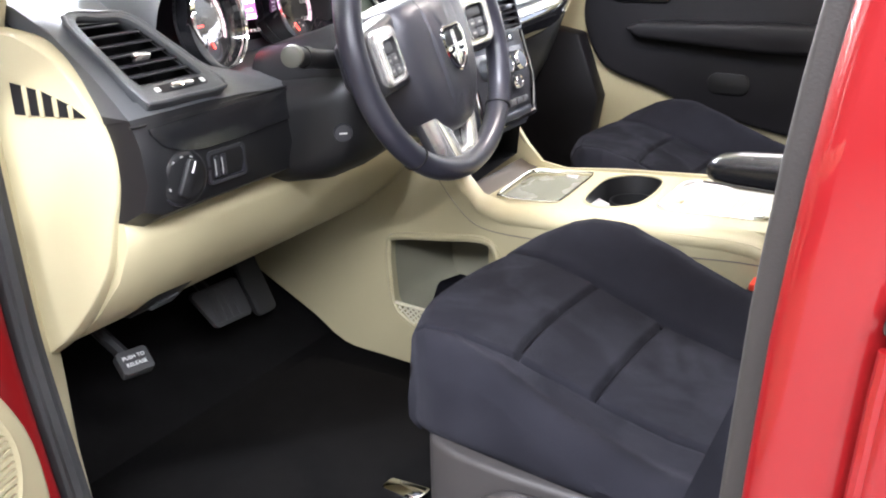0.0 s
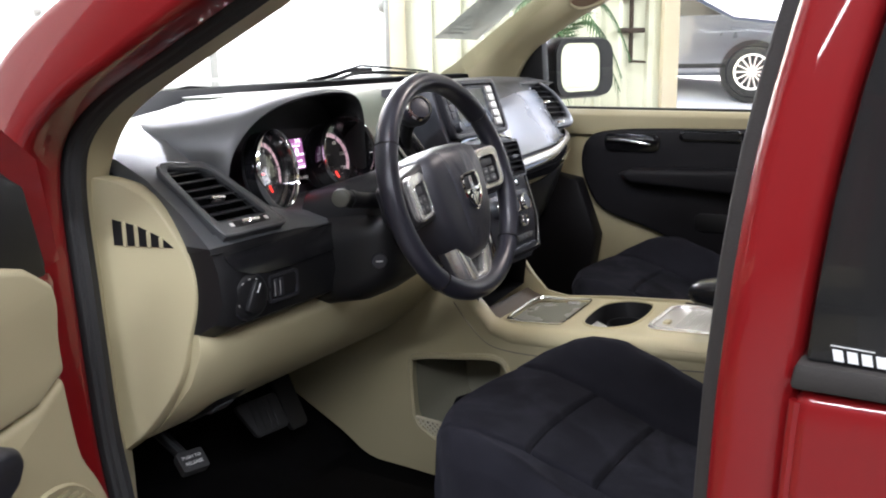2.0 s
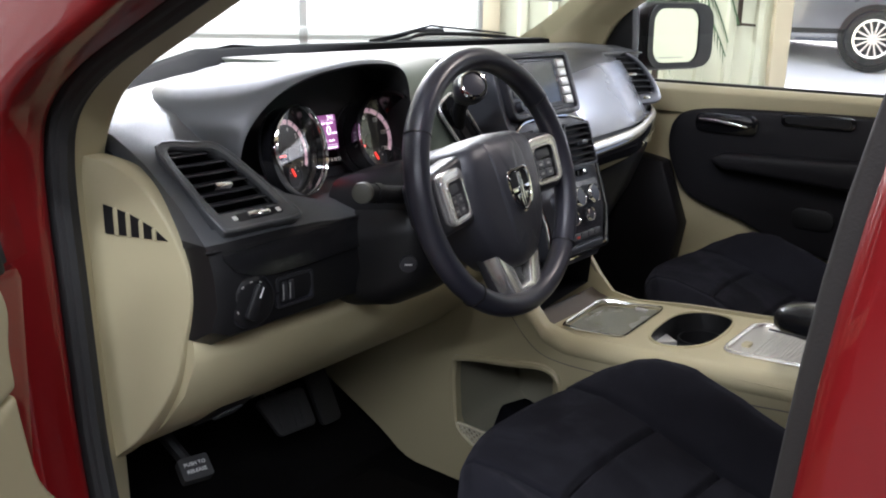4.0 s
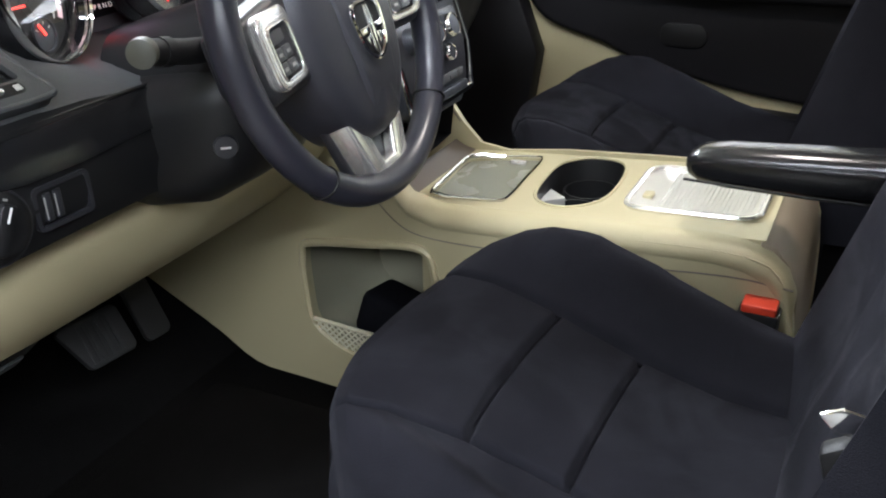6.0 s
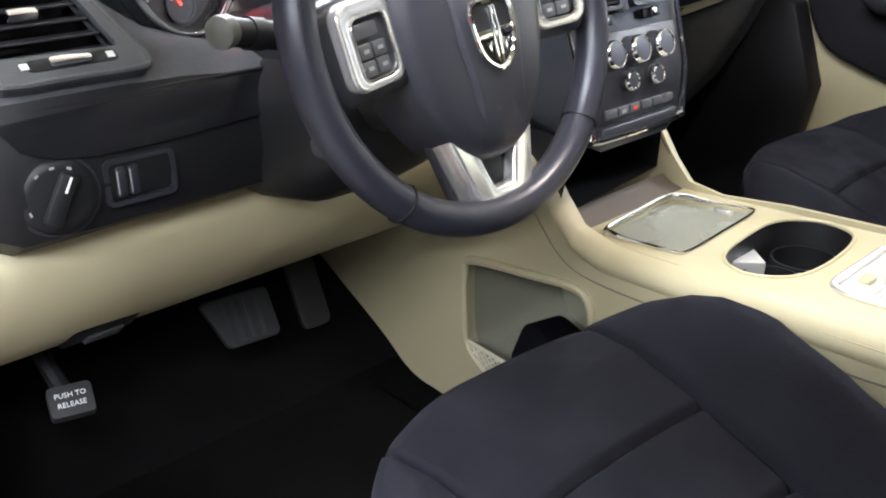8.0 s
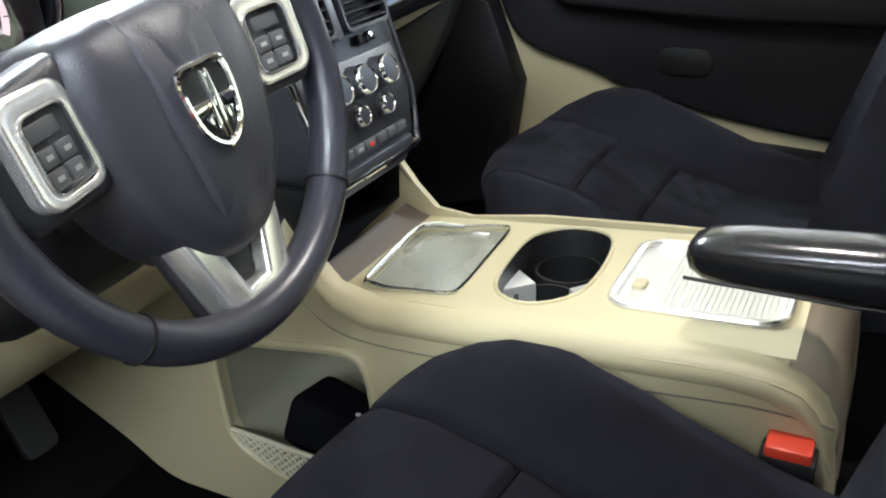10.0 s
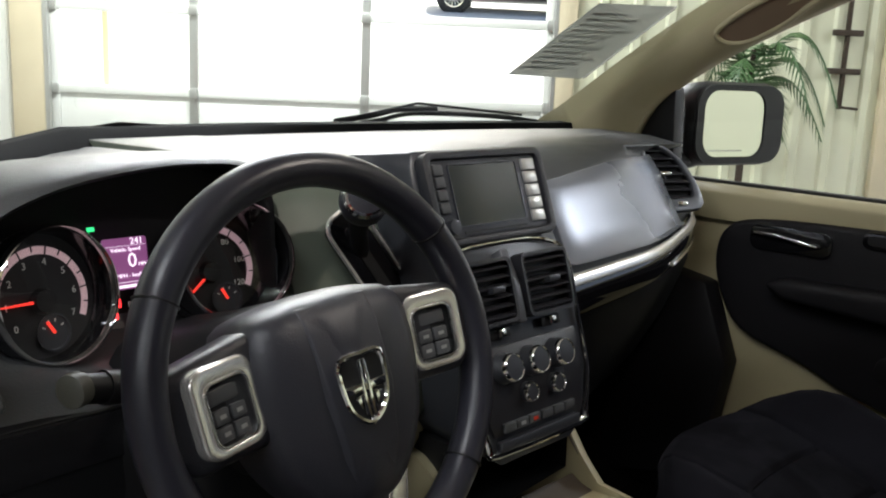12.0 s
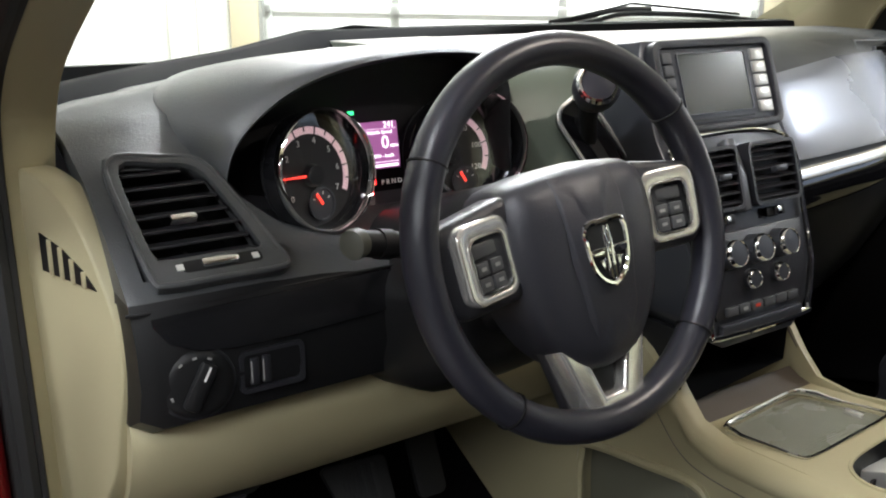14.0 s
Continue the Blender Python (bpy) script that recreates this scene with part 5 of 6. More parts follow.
part("right_kick_panel", prism([(0.34, 0.45), (0.30, 0.70), (0.36, 0.86), (0.6, 0.9), (0.8, 0.6), (0.6, 0.38)], "x", 0.80, 0.86, 0.01), DOORDARK, dash, "dark kick panel")

# ---------------------------------------------------------------- steering wheel
wheel = thing("steering_wheel", (-0.44, 0.06, 1.02), "black leather steering wheel with silver spokes", "steering wheel")
TL = radians(16.7)
WM = facing((-0.4295, 0.040, 1.0285), (0, -math.cos(TL), math.sin(TL))) @ pose(0, 0, 0, 0, 0, 5.0)   # x right, y up the wheel, z to the driver; turned a little to the left
RR, RT = 0.1607, 0.0145
rim = []
for k in range(72):
    a = 2 * math.pi * k / 72
    fat = 1.0 + 0.10 * math.exp(-((math.degrees(a) - 35) % 360 - 0) ** 2 / 300.0) + 0.10 * math.exp(-((math.degrees(a) - 145)) ** 2 / 300.0)
    rim.append([((RR + RT * 1.02 * math.cos(t)) * math.cos(a), (RR + RT * 1.02 * math.cos(t)) * math.sin(a), RT * 1.12 * fat * math.sin(t)) for t in (2 * math.pi * q / 16 for q in range(16))])
rim.append(rim[0])
rb = loft(rim, True, False)
bmesh.ops.remove_doubles(rb, verts=rb.verts, dist=1e-6)
rimo = part("rim", rb, LEATHER, wheel, "stitched black leather rim", m=WM, sharp=80)
for a in (147, -46, 227, 33):
    c, s = math.cos(radians(a)), math.sin(radians(a))
    part("seam", tube([((RR + (RT + 0.0008) * math.cos(t)) * c, (RR + (RT + 0.0008) * math.cos(t)) * s, (RT * 1.14 + 0.0008) * math.sin(t)) for t in (2 * math.pi * q / 14 for q in range(14))], 0.0012, 5, True), BLACK, rimo, m=WM)
HM = WM @ Matrix.Translation((0, -0.016, -0.007))
# airbag cover
HUB = smooth([(-0.078, 0.066), (-0.04, 0.076), (0.0, 0.078), (0.04, 0.076), (0.078, 0.066), (0.087, 0.03), (0.083, -0.01), (0.072, -0.045), (0.048, -0.078), (0.02, -0.096), (-0.02, -0.096), (-0.048, -0.078), (-0.072, -0.045), (-0.083, -0.01), (-0.087, 0.03)], 3, True)
hr = []
for f, z in ((1.0, -0.045), (1.02, -0.015), (1.0, 0.008), (0.93, 0.020), (0.78, 0.026), (0.45, 0.030), (0.12, 0.031)):
    hr.append([(p[0] * f * 0.93, p[1] * f, z + (0.004 if abs(p[0]) < 0.03 and f < 0.9 else 0)) for p in HUB])
hub = part("airbag_cover", loft(hr), HUBVINYL, wheel, "charcoal airbag cover", m=HM, sharp=60)
part("centre_ridge", bevel(loft([[(-w_ - 0.006, y, z - 0.014), (-w_, y, z), (w_, y, z), (w_ + 0.006, y, z - 0.014)] for y, w_, z in ((0.072, 0.034, 0.021), (0.05, 0.033, 0.031), (0.0, 0.031, 0.036), (-0.05, 0.024, 0.034), (-0.088, 0.016, 0.020))]), 0.0018, 2), HUBVINYL, hub, m=HM)
SHD = [(p[0] * 0.86, p[1] * 0.88) for p in smooth([(-0.024, 0.027), (0.0, 0.029), (0.024, 0.027), (0.025, 0.0), (0.018, -0.020), (0.0, -0.031), (-0.018, -0.020), (-0.025, 0.0)], 3, True)]
EM = HM @ Matrix.Translation((0, 0.002, 0.036))
emb = part("badge", prism([(a * 0.9, b * 0.9) for a, b in SHD], "z", -0.002, 0.0012), BLACK, hub, "chrome shield badge", m=EM)
part("badge_rim", tube([(a, b, 0.002) for a, b in SHD], 0.0026, 8, True), CHROME, emb, m=EM)
for s in (-1, 1):
    part("badge_upright", bevel(prism([(s * 0.0005, -0.024), (s * 0.001, 0.022), (s * 0.0035, 0.022), (s * 0.006, -0.020)], "z", 0.0, 0.0045), 0.001), CHROME, emb, m=EM)
    part("badge_wedge", bevel(prism([(s * 0.014, -0.006), (s * 0.006, -0.004), (s * 0.008, -0.016)], "z", 0.0, 0.004), 0.001), CHROME, emb, m=EM)
part("badge_bar", bevel(prism([(-0.022, 0.004), (-0.022, -0.003), (0.022, -0.003), (0.022, 0.004)], "z", 0.0, 0.004), 0.001), CHROME, emb, m=EM)
for s in (-1, 1):
    spoke = part("side_spoke", bevel(prism([(s * 0.070, 0.052), (s * 0.158, 0.036), (s * 0.160, -0.016), (s * 0.135, -0.038), (s * 0.072, -0.034)], "z", -0.030, 0.006), 0.008, 3), DARK, wheel, m=WM)
    PM = WM @ Matrix.Translation((s * 0.1045, 0.002, 0.005)) @ pose(0, 0, 0, 0, -s * 10, -s * 2)
    part("silver_frame", bevel(ringplate(rrect(0.059, 0.066, 0.013, 5, s * 0.001, 0.003), rrect(0.040, 0.046, 0.008, 5), -0.012, 0.006), 0.0025, 3), SATIN, spoke, "satin silver frame", m=PM)
    part("frame_edge", bevel(ringplate(rrect(0.041, 0.047, 0.009, 5), rrect(0.0375, 0.0435, 0.007, 5), 0.0, 0.0070), 0.001), CHROME, spoke, "chrome inner edge", m=PM)
    pad = part("switch_pad", prism(rrect(0.0378, 0.0438, 0.007, 5), "z", -0.010, 0.001), BLACK, spoke, "black switch pad", m=PM)
    for bx, by in ((-0.008, -0.002), (0.008, -0.002), (-0.008, -0.0145), (0.008, -0.0145)):
        part("button", box(bx - 0.0070, bx + 0.0070, by - 0.0056, by + 0.0056, -0.001, 0.004, 0.0015), BUTTON, pad, m=PM)
        part("symbol", box(bx - 0.0028, bx + 0.0028, by - 0.0014, by + 0.0014, 0.0038, 0.0045), DIMINK, pad, m=PM)
    part("button", box(-0.015, 0.015, 0.007, 0.0185, -0.001, 0.003, 0.0015), BUTTON, pad, m=PM)
# lower V spoke
VO = [(-0.056, -0.066), (-0.029, -0.082), (-0.011, -0.139), (0.011, -0.139), (0.029, -0.082), (0.056, -0.066), (0.031, -0.156), (0.018, -0.165), (-0.018, -0.165), (-0.031, -0.156)]
vsp = part("lower_spoke", bevel(prism(VO, "z", -0.024, 0.004), 0.004, 3), SATIN, wheel, "satin silver split spoke", m=WM)
part("spoke_backing", bevel(prism([(-0.056, -0.06), (0.056, -0.06), (0.034, -0.162), (-0.034, -0.162)], "z", -0.034, -0.020), 0.004), DARK, vsp, m=WM)
part("spoke_window", prism([(-0.024, -0.082), (0.024, -0.082), (0.010, -0.140), (-0.010, -0.140)], "z", -0.021, -0.010), BLACK, vsp, m=WM)
# column and shroud
part("column", loft([[(a * s, b * s + o, z) for a, b in rrect(1, 1, 0.3, 5)] for s, o, z in ((0.085, 0, -0.035), (0.12, -0.008, -0.06), (0.14, -0.012, -0.10), (0.145, -0.018, -0.17), (0.15, -0.02, -0.24))]), BLACK, wheel, "black column shroud", m=WM)
ign = part("ignition", lathe([(0.0, 0.0), (0.012, 0.0), (0.011, 0.004), (0.0, 0.005)], 24), DARK, wheel, m=facing((-0.514, 0.121, 0.921), (-0.75, -0.65, 0.0)))
part("symbol", box(-0.005, 0.005, -0.001, 0.001, 0.0045, 0.0054), WHITEINK, ign, m=facing((-0.514, 0.121, 0.921), (-0.75, -0.65, 0.0)))
part("lower_shroud", loft([[(-0.44 + a_ * hw_, y, zc + b_ * hh) for a_, b_ in rrect(2, 2, 0.6, 5)] for y, hw_, zc, hh in ((0.104, 0.045, 0.945, 0.030), (0.108, 0.062, 0.943, 0.045), (0.125, 0.078, 0.935, 0.060), (0.17, 0.088, 0.918, 0.072), (0.24, 0.094, 0.905, 0.074), (0.34, 0.096, 0.900, 0.072))]), BLACK, wheel, "black lower shroud", sharp=60)
stk = part("stalk", tube([(-0.47, 0.140, 1.004), (-0.54, 0.131, 1.016), (-0.602, 0.121, 1.030)], [0.012, 0.0118, 0.0115], 14), BLACK, wheel, "black indicator stalk with a grey end")
part("stalk_collar", tube([(-0.566, 0.1272, 1.0219), (-0.580, 0.1247, 1.0250)], 0.0132, 14), BLACK, stk)
part("stalk_end", lathe([(0.0, 0.0), (0.0125, 0.0), (0.0132, 0.006), (0.0125, 0.011), (0.009, 0.0130), (0.0, 0.0135)], 24), STALKGREY, stk, "grey stalk end", m=facing((-0.598, 0.1215, 1.030), (-0.90, -0.42, 0.0)))

# ---------------------------------------------------------------- pedals
brake = thing("brake_pedal", (-0.40, 0.62, 0.60), "wide black rubber brake pedal with ribs", "pedal")
BM = facing((-0.402, 0.484, 0.556), (-0.1, -0.85, 0.52))
part("pad", bevel(prism([(-0.052, 0.030), (-0.046, 0.036), (0.040, 0.036), (0.046, 0.030), (0.048, -0.028), (0.042, -0.035), (-0.024, -0.035), (-0.031, -0.030)], "z", -0.006, 0.006), 0.003), RUBBER, brake, m=BM)
part("ribs", merged(*[box(-0.024 + 0.0150 * k, -0.015 + 0.0150 * k, -0.028, 0.028, 0.005, 0.008, 0.001) for k in range(4)]), RUBBER, brake, m=BM)
part("arm", tube([(-0.395, 0.50, 0.55), (-0.39, 0.58, 0.60), (-0.38, 0.66, 0.74)], 0.010, 8), BLACK, brake)
acc = thing("accelerator", (-0.27, 0.62, 0.50), "black rubber accelerator pedal above the carpet", "pedal")
part("pad", bevel(prism(rrect(0.05, 0.14, 0.012, 4), "z", -0.006, 0.006), 0.003), RUBBER, acc, m=facing((-0.245, 0.562, 0.528), (-0.05, -0.88, 0.47)))
part("arm", tube([(-0.255, 0.60, 0.56), (-0.25, 0.68, 0.64), (-0.25, 0.70, 0.76)], 0.009, 8), BLACK, acc)
pb = thing("parking_brake", (-0.68, 0.40, 0.60), "black parking brake pedal with white lettering", "pedal")
PBM = facing((-0.676, 0.380, 0.602), (-0.12, -0.62, 0.78), (0.12, 0.4, 0.9))
part("pad", bevel(prism(rrect(0.046, 0.036, 0.005, 3), "z", -0.010, 0.006), 0.003), RUBBER, pb, m=PBM)
part("lettering", merged(moved(letters("PUSH TO", 0.0080), Matrix.Translation((0, 0.0055, 0.0066))), moved(letters("RELEASE", 0.0080), Matrix.Translation((0, -0.0055, 0.0066)))), WHITEINK, pb, "white letters", m=PBM)
part("arm", tube([(-0.676, 0.388, 0.60), (-0.68, 0.45, 0.64), (-0.69, 0.56, 0.76)], 0.010, 8), BLACK, pb)
solid("floor_mat", bevel(prism([(-0.74, 0.46), (-0.20, 0.46), (-0.20, 0.02), (-0.78, -0.02), (-0.80, 0.30)], "z", 0.366, 0.378), 0.004), CARPET, "black carpet floor mat in the footwell", "floor mat")

# ---------------------------------------------------------------- centre console
cons = thing("centre_console", (0.02, 0.0, 0.366), "beige centre console with tray, cup holders and side bin", "console")
XL, XR = -0.140, 0.166
SIDE = [(p[0], p[1]) for p in smooth([(0.76, 0.52), (0.68, 0.512), (0.60, 0.475), (0.50, 0.425), (0.43, 0.384), (0.34, 0.378), (0.10, 0.372), (-0.20, 0.372), (-0.37, 0.40), (-0.385, 0.50), (-0.384, 0.60), (-0.374, 0.648), (-0.345, 0.681), (-0.28, 0.694), (-0.15, 0.693), (0.0, 0.690), (0.09, 0.690),
                                      (0.135, 0.703), (0.165, 0.735), (0.20, 0.775), (0.26, 0.80), (0.45, 0.80), (0.65, 0.72), (0.76, 0.64)], 3, True)]
BIN = [(p[0], p[1]) for p in smooth([(0.317, 0.606), (0.300, 0.624), (0.20, 0.638), (0.125, 0.646), (0.097, 0.626), (0.092, 0.56), (0.105, 0.50), (0.15, 0.452), (0.20, 0.440), (0.26, 0.455), (0.306, 0.485), (0.316, 0.54)], 3, True)]
side = part("side_panel", plate(SIDE, [BIN], lambda a, b: (XL, a, b), (0.02, 0, 0)), BEIGE, cons, "beige side panel with an open bin")
part("right_side_panel", plate(SIDE, [], lambda a, b: (XR - 0.02, a, b), (0.02, 0, 0)), BEIGE, cons)
part("bin_lip", tube([(XL - 0.001, a, b) for a, b in BIN], 0.006, 8, True), BEIGE, cons)
BB = [(0.205 + (a - 0.205) * 1.02, 0.54 + (b - 0.54) * 1.02) for a, b in BIN]
part("bin_lining", loft([[(XL + 0.015, a, b) for a, b in BB], [(XL + 0.15, a, b) for a, b in BB], [(XL + 0.20, 0.205 + (a - 0.205) * 0.85, 0.54 + (b - 0.54) * 0.85) for a, b in BB]], True, False), BINGREY, cons, "taupe bin lining, darkened for the shade inside")
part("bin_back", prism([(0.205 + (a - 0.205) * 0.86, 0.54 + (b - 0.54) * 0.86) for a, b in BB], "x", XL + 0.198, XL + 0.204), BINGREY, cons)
part("panel_seam", tube([(XL + 0.0002, y, z) for y, z in smooth([(0.215, 0.742), (0.182, 0.702), (0.148, 0.673), (0.10, 0.661), (0.0, 0.659), (-0.15, 0.662), (-0.30, 0.667), (-0.375, 0.662)], 4)], 0.0010, 6), TAUPE, cons)
part("front_body", prism([(0.74, 0.54), (0.43, 0.42), (0.345, 0.40), (0.345, 0.66), (0.30, 0.74), (0.6, 0.72)], "x", XL + 0.021, XR - 0.021), BLACK, cons)
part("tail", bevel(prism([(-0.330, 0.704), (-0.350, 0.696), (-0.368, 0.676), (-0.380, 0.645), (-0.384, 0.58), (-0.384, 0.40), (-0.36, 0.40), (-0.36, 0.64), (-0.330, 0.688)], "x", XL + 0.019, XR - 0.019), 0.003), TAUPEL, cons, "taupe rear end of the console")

# rounded shoulders and the top with its openings
for xs, sg in ((XL, 1), (XR, -1)):
    sh_rings = []
    for y, z in [(-0.378, 0.640), (-0.366, 0.662), (-0.345, 0.679), (-0.315, 0.689), (-0.28, 0.693), (-0.15, 0.693), (0.0, 0.690), (0.09, 0.690), (0.135, 0.703), (0.165, 0.735), (0.195, 0.775)]:
        ring = []
        for q in range(7):
            t = radians(90 * q / 6)
            ring.append((xs + sg * 0.024 * (1 - math.cos(t)) - sg * 0.003 * (q < 6), y, z - 0.012 + 0.026 * math.sin(t)))
        ring += [(xs + sg * 0.024, y, z - 0.02), (xs + sg * 0.004, y, z - 0.02)]
        sh_rings.append(ring)
    part("shoulder", loft(sh_rings), BEIGE, cons, sharp=60)
ZT = 0.704


def shifted(loop, cx, cy):
    return [(a + cx, b + cy) for a, b in loop]


CUP = [(p[0], p[1]) for p in smooth([(-0.066, -0.026), (-0.088, -0.070), (-0.052, -0.112), (0.03, -0.118), (0.102, -0.102), (0.117, -0.052), (0.08, -0.012), (0.0, -0.011)], 4, True)]
HATCH1 = [(p[0], p[1]) for p in smooth([(-0.103, 0.104), (-0.098, 0.060), (-0.093, 0.022), (-0.078, 0.011), (0.0, 0.015), (0.082, 0.021), (0.094, 0.034), (0.082, 0.080), (0.068, 0.120), (0.052, 0.132), (-0.02, 0.127), (-0.092, 0.119)], 3, True)]
HATCH2 = shifted(rrect(0.164, 0.172, 0.026, 5), 0.016, -0.232)
part("top", plate([(XL + 0.022, 0.146), (XL + 0.022, -0.335), (XR - 0.022, -0.335), (XR - 0.022, 0.146)], [CUP, HATCH1, HATCH2], lambda a, b: (a, b, ZT), (0, 0, -0.016)), BEIGE, cons, "beige console top")
# cup holders
cup = part("cup_holder", loft([[(a, b, ZT + 0.001) for a, b in CUP], [(0.03 + (a - 0.03) * 0.97, -0.06 + (b + 0.06) * 0.97, ZT - 0.01) for a, b in CUP], [(0.03 + (a - 0.03) * 0.9, -0.06 + (b + 0.06) * 0.9, ZT - 0.075) for a, b in CUP]], True, False), BLACK, cons, "black double cup holder", sharp=60)
part("cup_floor", prism([(0.03 + (a - 0.03) * 0.92, -0.06 + (b + 0.06) * 0.92) for a, b in CUP], "z", ZT - 0.080, ZT - 0.074), BLACK, cup)
part("cup_rim", tube([(a, b, ZT + 0.0005) for a, b in CUP], 0.0025, 6, True), BEIGE, cup)
for web in ([(-0.026, -0.0125), (0.034, -0.0125), (0.004, -0.046)], [(-0.032, -0.113), (0.034, -0.114), (0.002, -0.084)]):
    part("cup_web", bevel(prism(web, "z", ZT - 0.075, ZT - 0.022), 0.003), SILVERP, cup, "grey web between the cup wells")
part("cup_ring", lathe([(0.033, -0.074), (0.036, -0.074), (0.036, -0.03), (0.033, -0.03)], 24), BLACK, cup, m=Matrix.Translation((-0.012, -0.062, ZT)))
part("cup_ring", lathe([(0.037, -0.074), (0.040, -0.074), (0.040, -0.03), (0.037, -0.03)], 24), BLACK, cup, m=Matrix.Translation((0.068, -0.062, ZT)))
# sliding tray lid
lid = part("tray_lid", prism(HATCH1, "z", ZT - 0.012, ZT - 0.004), TRAY, cons, "ribbed sliding tray lid")
for k in range(26):
    y = 0.024 + 0.0038 * k
    xr = 0.084 - 0.30 * (y - 0.03)
    part("rib", box(-0.088, xr, y - 0.0007, y + 0.0007, ZT - 0.0045, ZT - 0.0034), TRAY, lid)
part("lid_pull", bevel(prism(rrect(0.010, 0.026, 0.004, 3, 0.066, 0.052), "z", ZT - 0.004, ZT + 0.004), 0.002), SATIN, lid, "silver lid pull")
H1 = [(a, b, ZT + 0.003) for a, b in HATCH1]
RUN = HATCH1[21:] + HATCH1[:6]
part("tray_trim", tube([(a, b, ZT + 0.003 + 0.003 * (b > 0.10)) for a, b in RUN], [0.0034 if b > 0.09 else 0.0022 for a, b in RUN], 8), CHROME, lid, "chrome tray trim")
part("tray_edge", tube(H1, 0.0016, 6, True), CHROME, lid)
# rear bin lid
lid2 = part("bin_lid", prism(HATCH2, "z", ZT - 0.010, ZT - 0.001), SILVERP, cons, "silver ribbed bin lid")
part("bin_lid_edge", tube([(a, b, ZT + 0.002) for a, b in HATCH2], 0.0046, 8, True), SATIN, lid2)
for k in range(21):
    y = -0.188 - 0.0058 * k
    part("rib", box(-0.058, 0.090, y - 0.0014, y + 0.0014, ZT - 0.0015, ZT + 0.0012), SILVERP, lid2)
part("bin_latch", bevel(prism(rrect(0.020, 0.014, 0.004, 3, -0.012, -0.168), "z", ZT - 0.002, ZT + 0.004), 0.002), BEIGE, lid2)
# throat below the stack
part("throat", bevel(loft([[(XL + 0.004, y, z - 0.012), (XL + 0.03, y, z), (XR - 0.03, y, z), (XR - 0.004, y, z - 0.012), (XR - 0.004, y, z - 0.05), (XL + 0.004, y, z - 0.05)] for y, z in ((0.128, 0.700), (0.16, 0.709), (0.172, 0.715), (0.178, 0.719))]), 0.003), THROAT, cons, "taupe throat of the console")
# same wing twice: paler taupe on the left, darker right, as the light falls
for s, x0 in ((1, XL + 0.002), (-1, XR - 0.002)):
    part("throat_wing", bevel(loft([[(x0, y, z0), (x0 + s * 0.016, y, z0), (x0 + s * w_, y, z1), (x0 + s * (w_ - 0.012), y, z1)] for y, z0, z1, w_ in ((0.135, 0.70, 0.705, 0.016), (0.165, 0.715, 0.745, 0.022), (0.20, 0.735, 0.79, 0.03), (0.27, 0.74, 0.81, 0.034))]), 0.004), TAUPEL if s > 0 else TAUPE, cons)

# the console's top rises towards the rear, and its right edge draws in towards the front
for ob in cons.children_recursive:
    for v in ob.data.vertices:
        k = min(1.0, max(0.0, (v.co.z - 0.60) / 0.08))
        v.co.z += k * (0.010 + 0.052 * min(0.52, max(0.0, 0.14 - v.co.y)))
        v.co.x -= 0.036 * min(1.0, max(0.0, v.co.y / 0.14)) * min(1.0, max(0.0, (v.co.x - 0.105) / 0.04))

# net across the bin, and what lies in it
def lattice(lo, hi, y0, y1, x, step, r):
    """Crossing strands of a net between two heights that are functions of y."""
    out = []
    n = int((y1 - y0 + 0.2) / step)
    for k in range(n):
        for d in (-1, 1):
            y_, run = y0 - 0.1 + k * step, []
            for q in range(41):
                z = 0.42 + 0.006 * q
                y = y_ + d * (z - 0.50) * 1.1
                if y0 < y < y1 and lo(y) < z < hi(y):
                    run.append((x, y, z))
            if len(run) > 1:
                out.append(tube([run[0], run[-1]], r, 4))
    return merged(*out)


def net_top(y):
    return 0.490 + 0.05 * max(0.0, y - 0.16)


def bin_floor(y):
    return float(np.interp(y, [0.09, 0.11, 0.15, 0.20, 0.26, 0.306, 0.316], [0.54, 0.49, 0.452, 0.440, 0.455, 0.485, 0.54]))


net = part("bin_net", tube([(XL - 0.003, y, net_top(y)) for y in (0.305, 0.26, 0.20, 0.15, 0.112)], 0.0035, 6), NETTING, cons, "beige net over the bin")
part("mesh", lattice(bin_floor, net_top, 0.108, 0.306, XL - 0.003, 0.0115, 0.0017), NETTING, net)
pocket = part("inner_pocket", bevel(prism([(0.088, 0.50), (0.088, 0.66), (0.150, 0.66), (0.168, 0.63), (0.168, 0.50)], "x", XL + 0.10, XL + 0.106), 0.003), BEIGE, cons, "beige pocket inside the bin")
part("pocket_net", lattice(lambda y: 0.575 + 0.9 * max(0.0, y - 0.13), lambda y: 0.645, 0.092, 0.160, XL + 0.098, 0.0115, 0.0012), BLACK, pocket)
pouch = thing("black_pouch", (-0.07, 0.17, 0.452), "black pouch with a white mark lying in the bin", "pouch")
PCM = Matrix.Translation((-0.072, 0.178, 0.486)) @ pose(0, 0, 0, 14, 10, 0)
part("bag", moved(box(-0.045, 0.045, -0.075, 0.07, -0.036, 0.036, 0.014, 3), PCM), CLOTHSIDE, pouch)
part("mark", moved(lathe([(0.006, 0.0), (0.012, 0.0), (0.012, 0.0012), (0.006, 0.0012)], 16), PCM @ Matrix.Translation((-0.015, -0.04, 0.0362))), WHITEINK, pouch)
part("mark", moved(lathe([(0.0, 0.0), (0.004, 0.0), (0.004, 0.0012), (0.0, 0.0012)], 10), PCM @ Matrix.Translation((-0.015, -0.015, 0.0362))), WHITEINK, pouch)


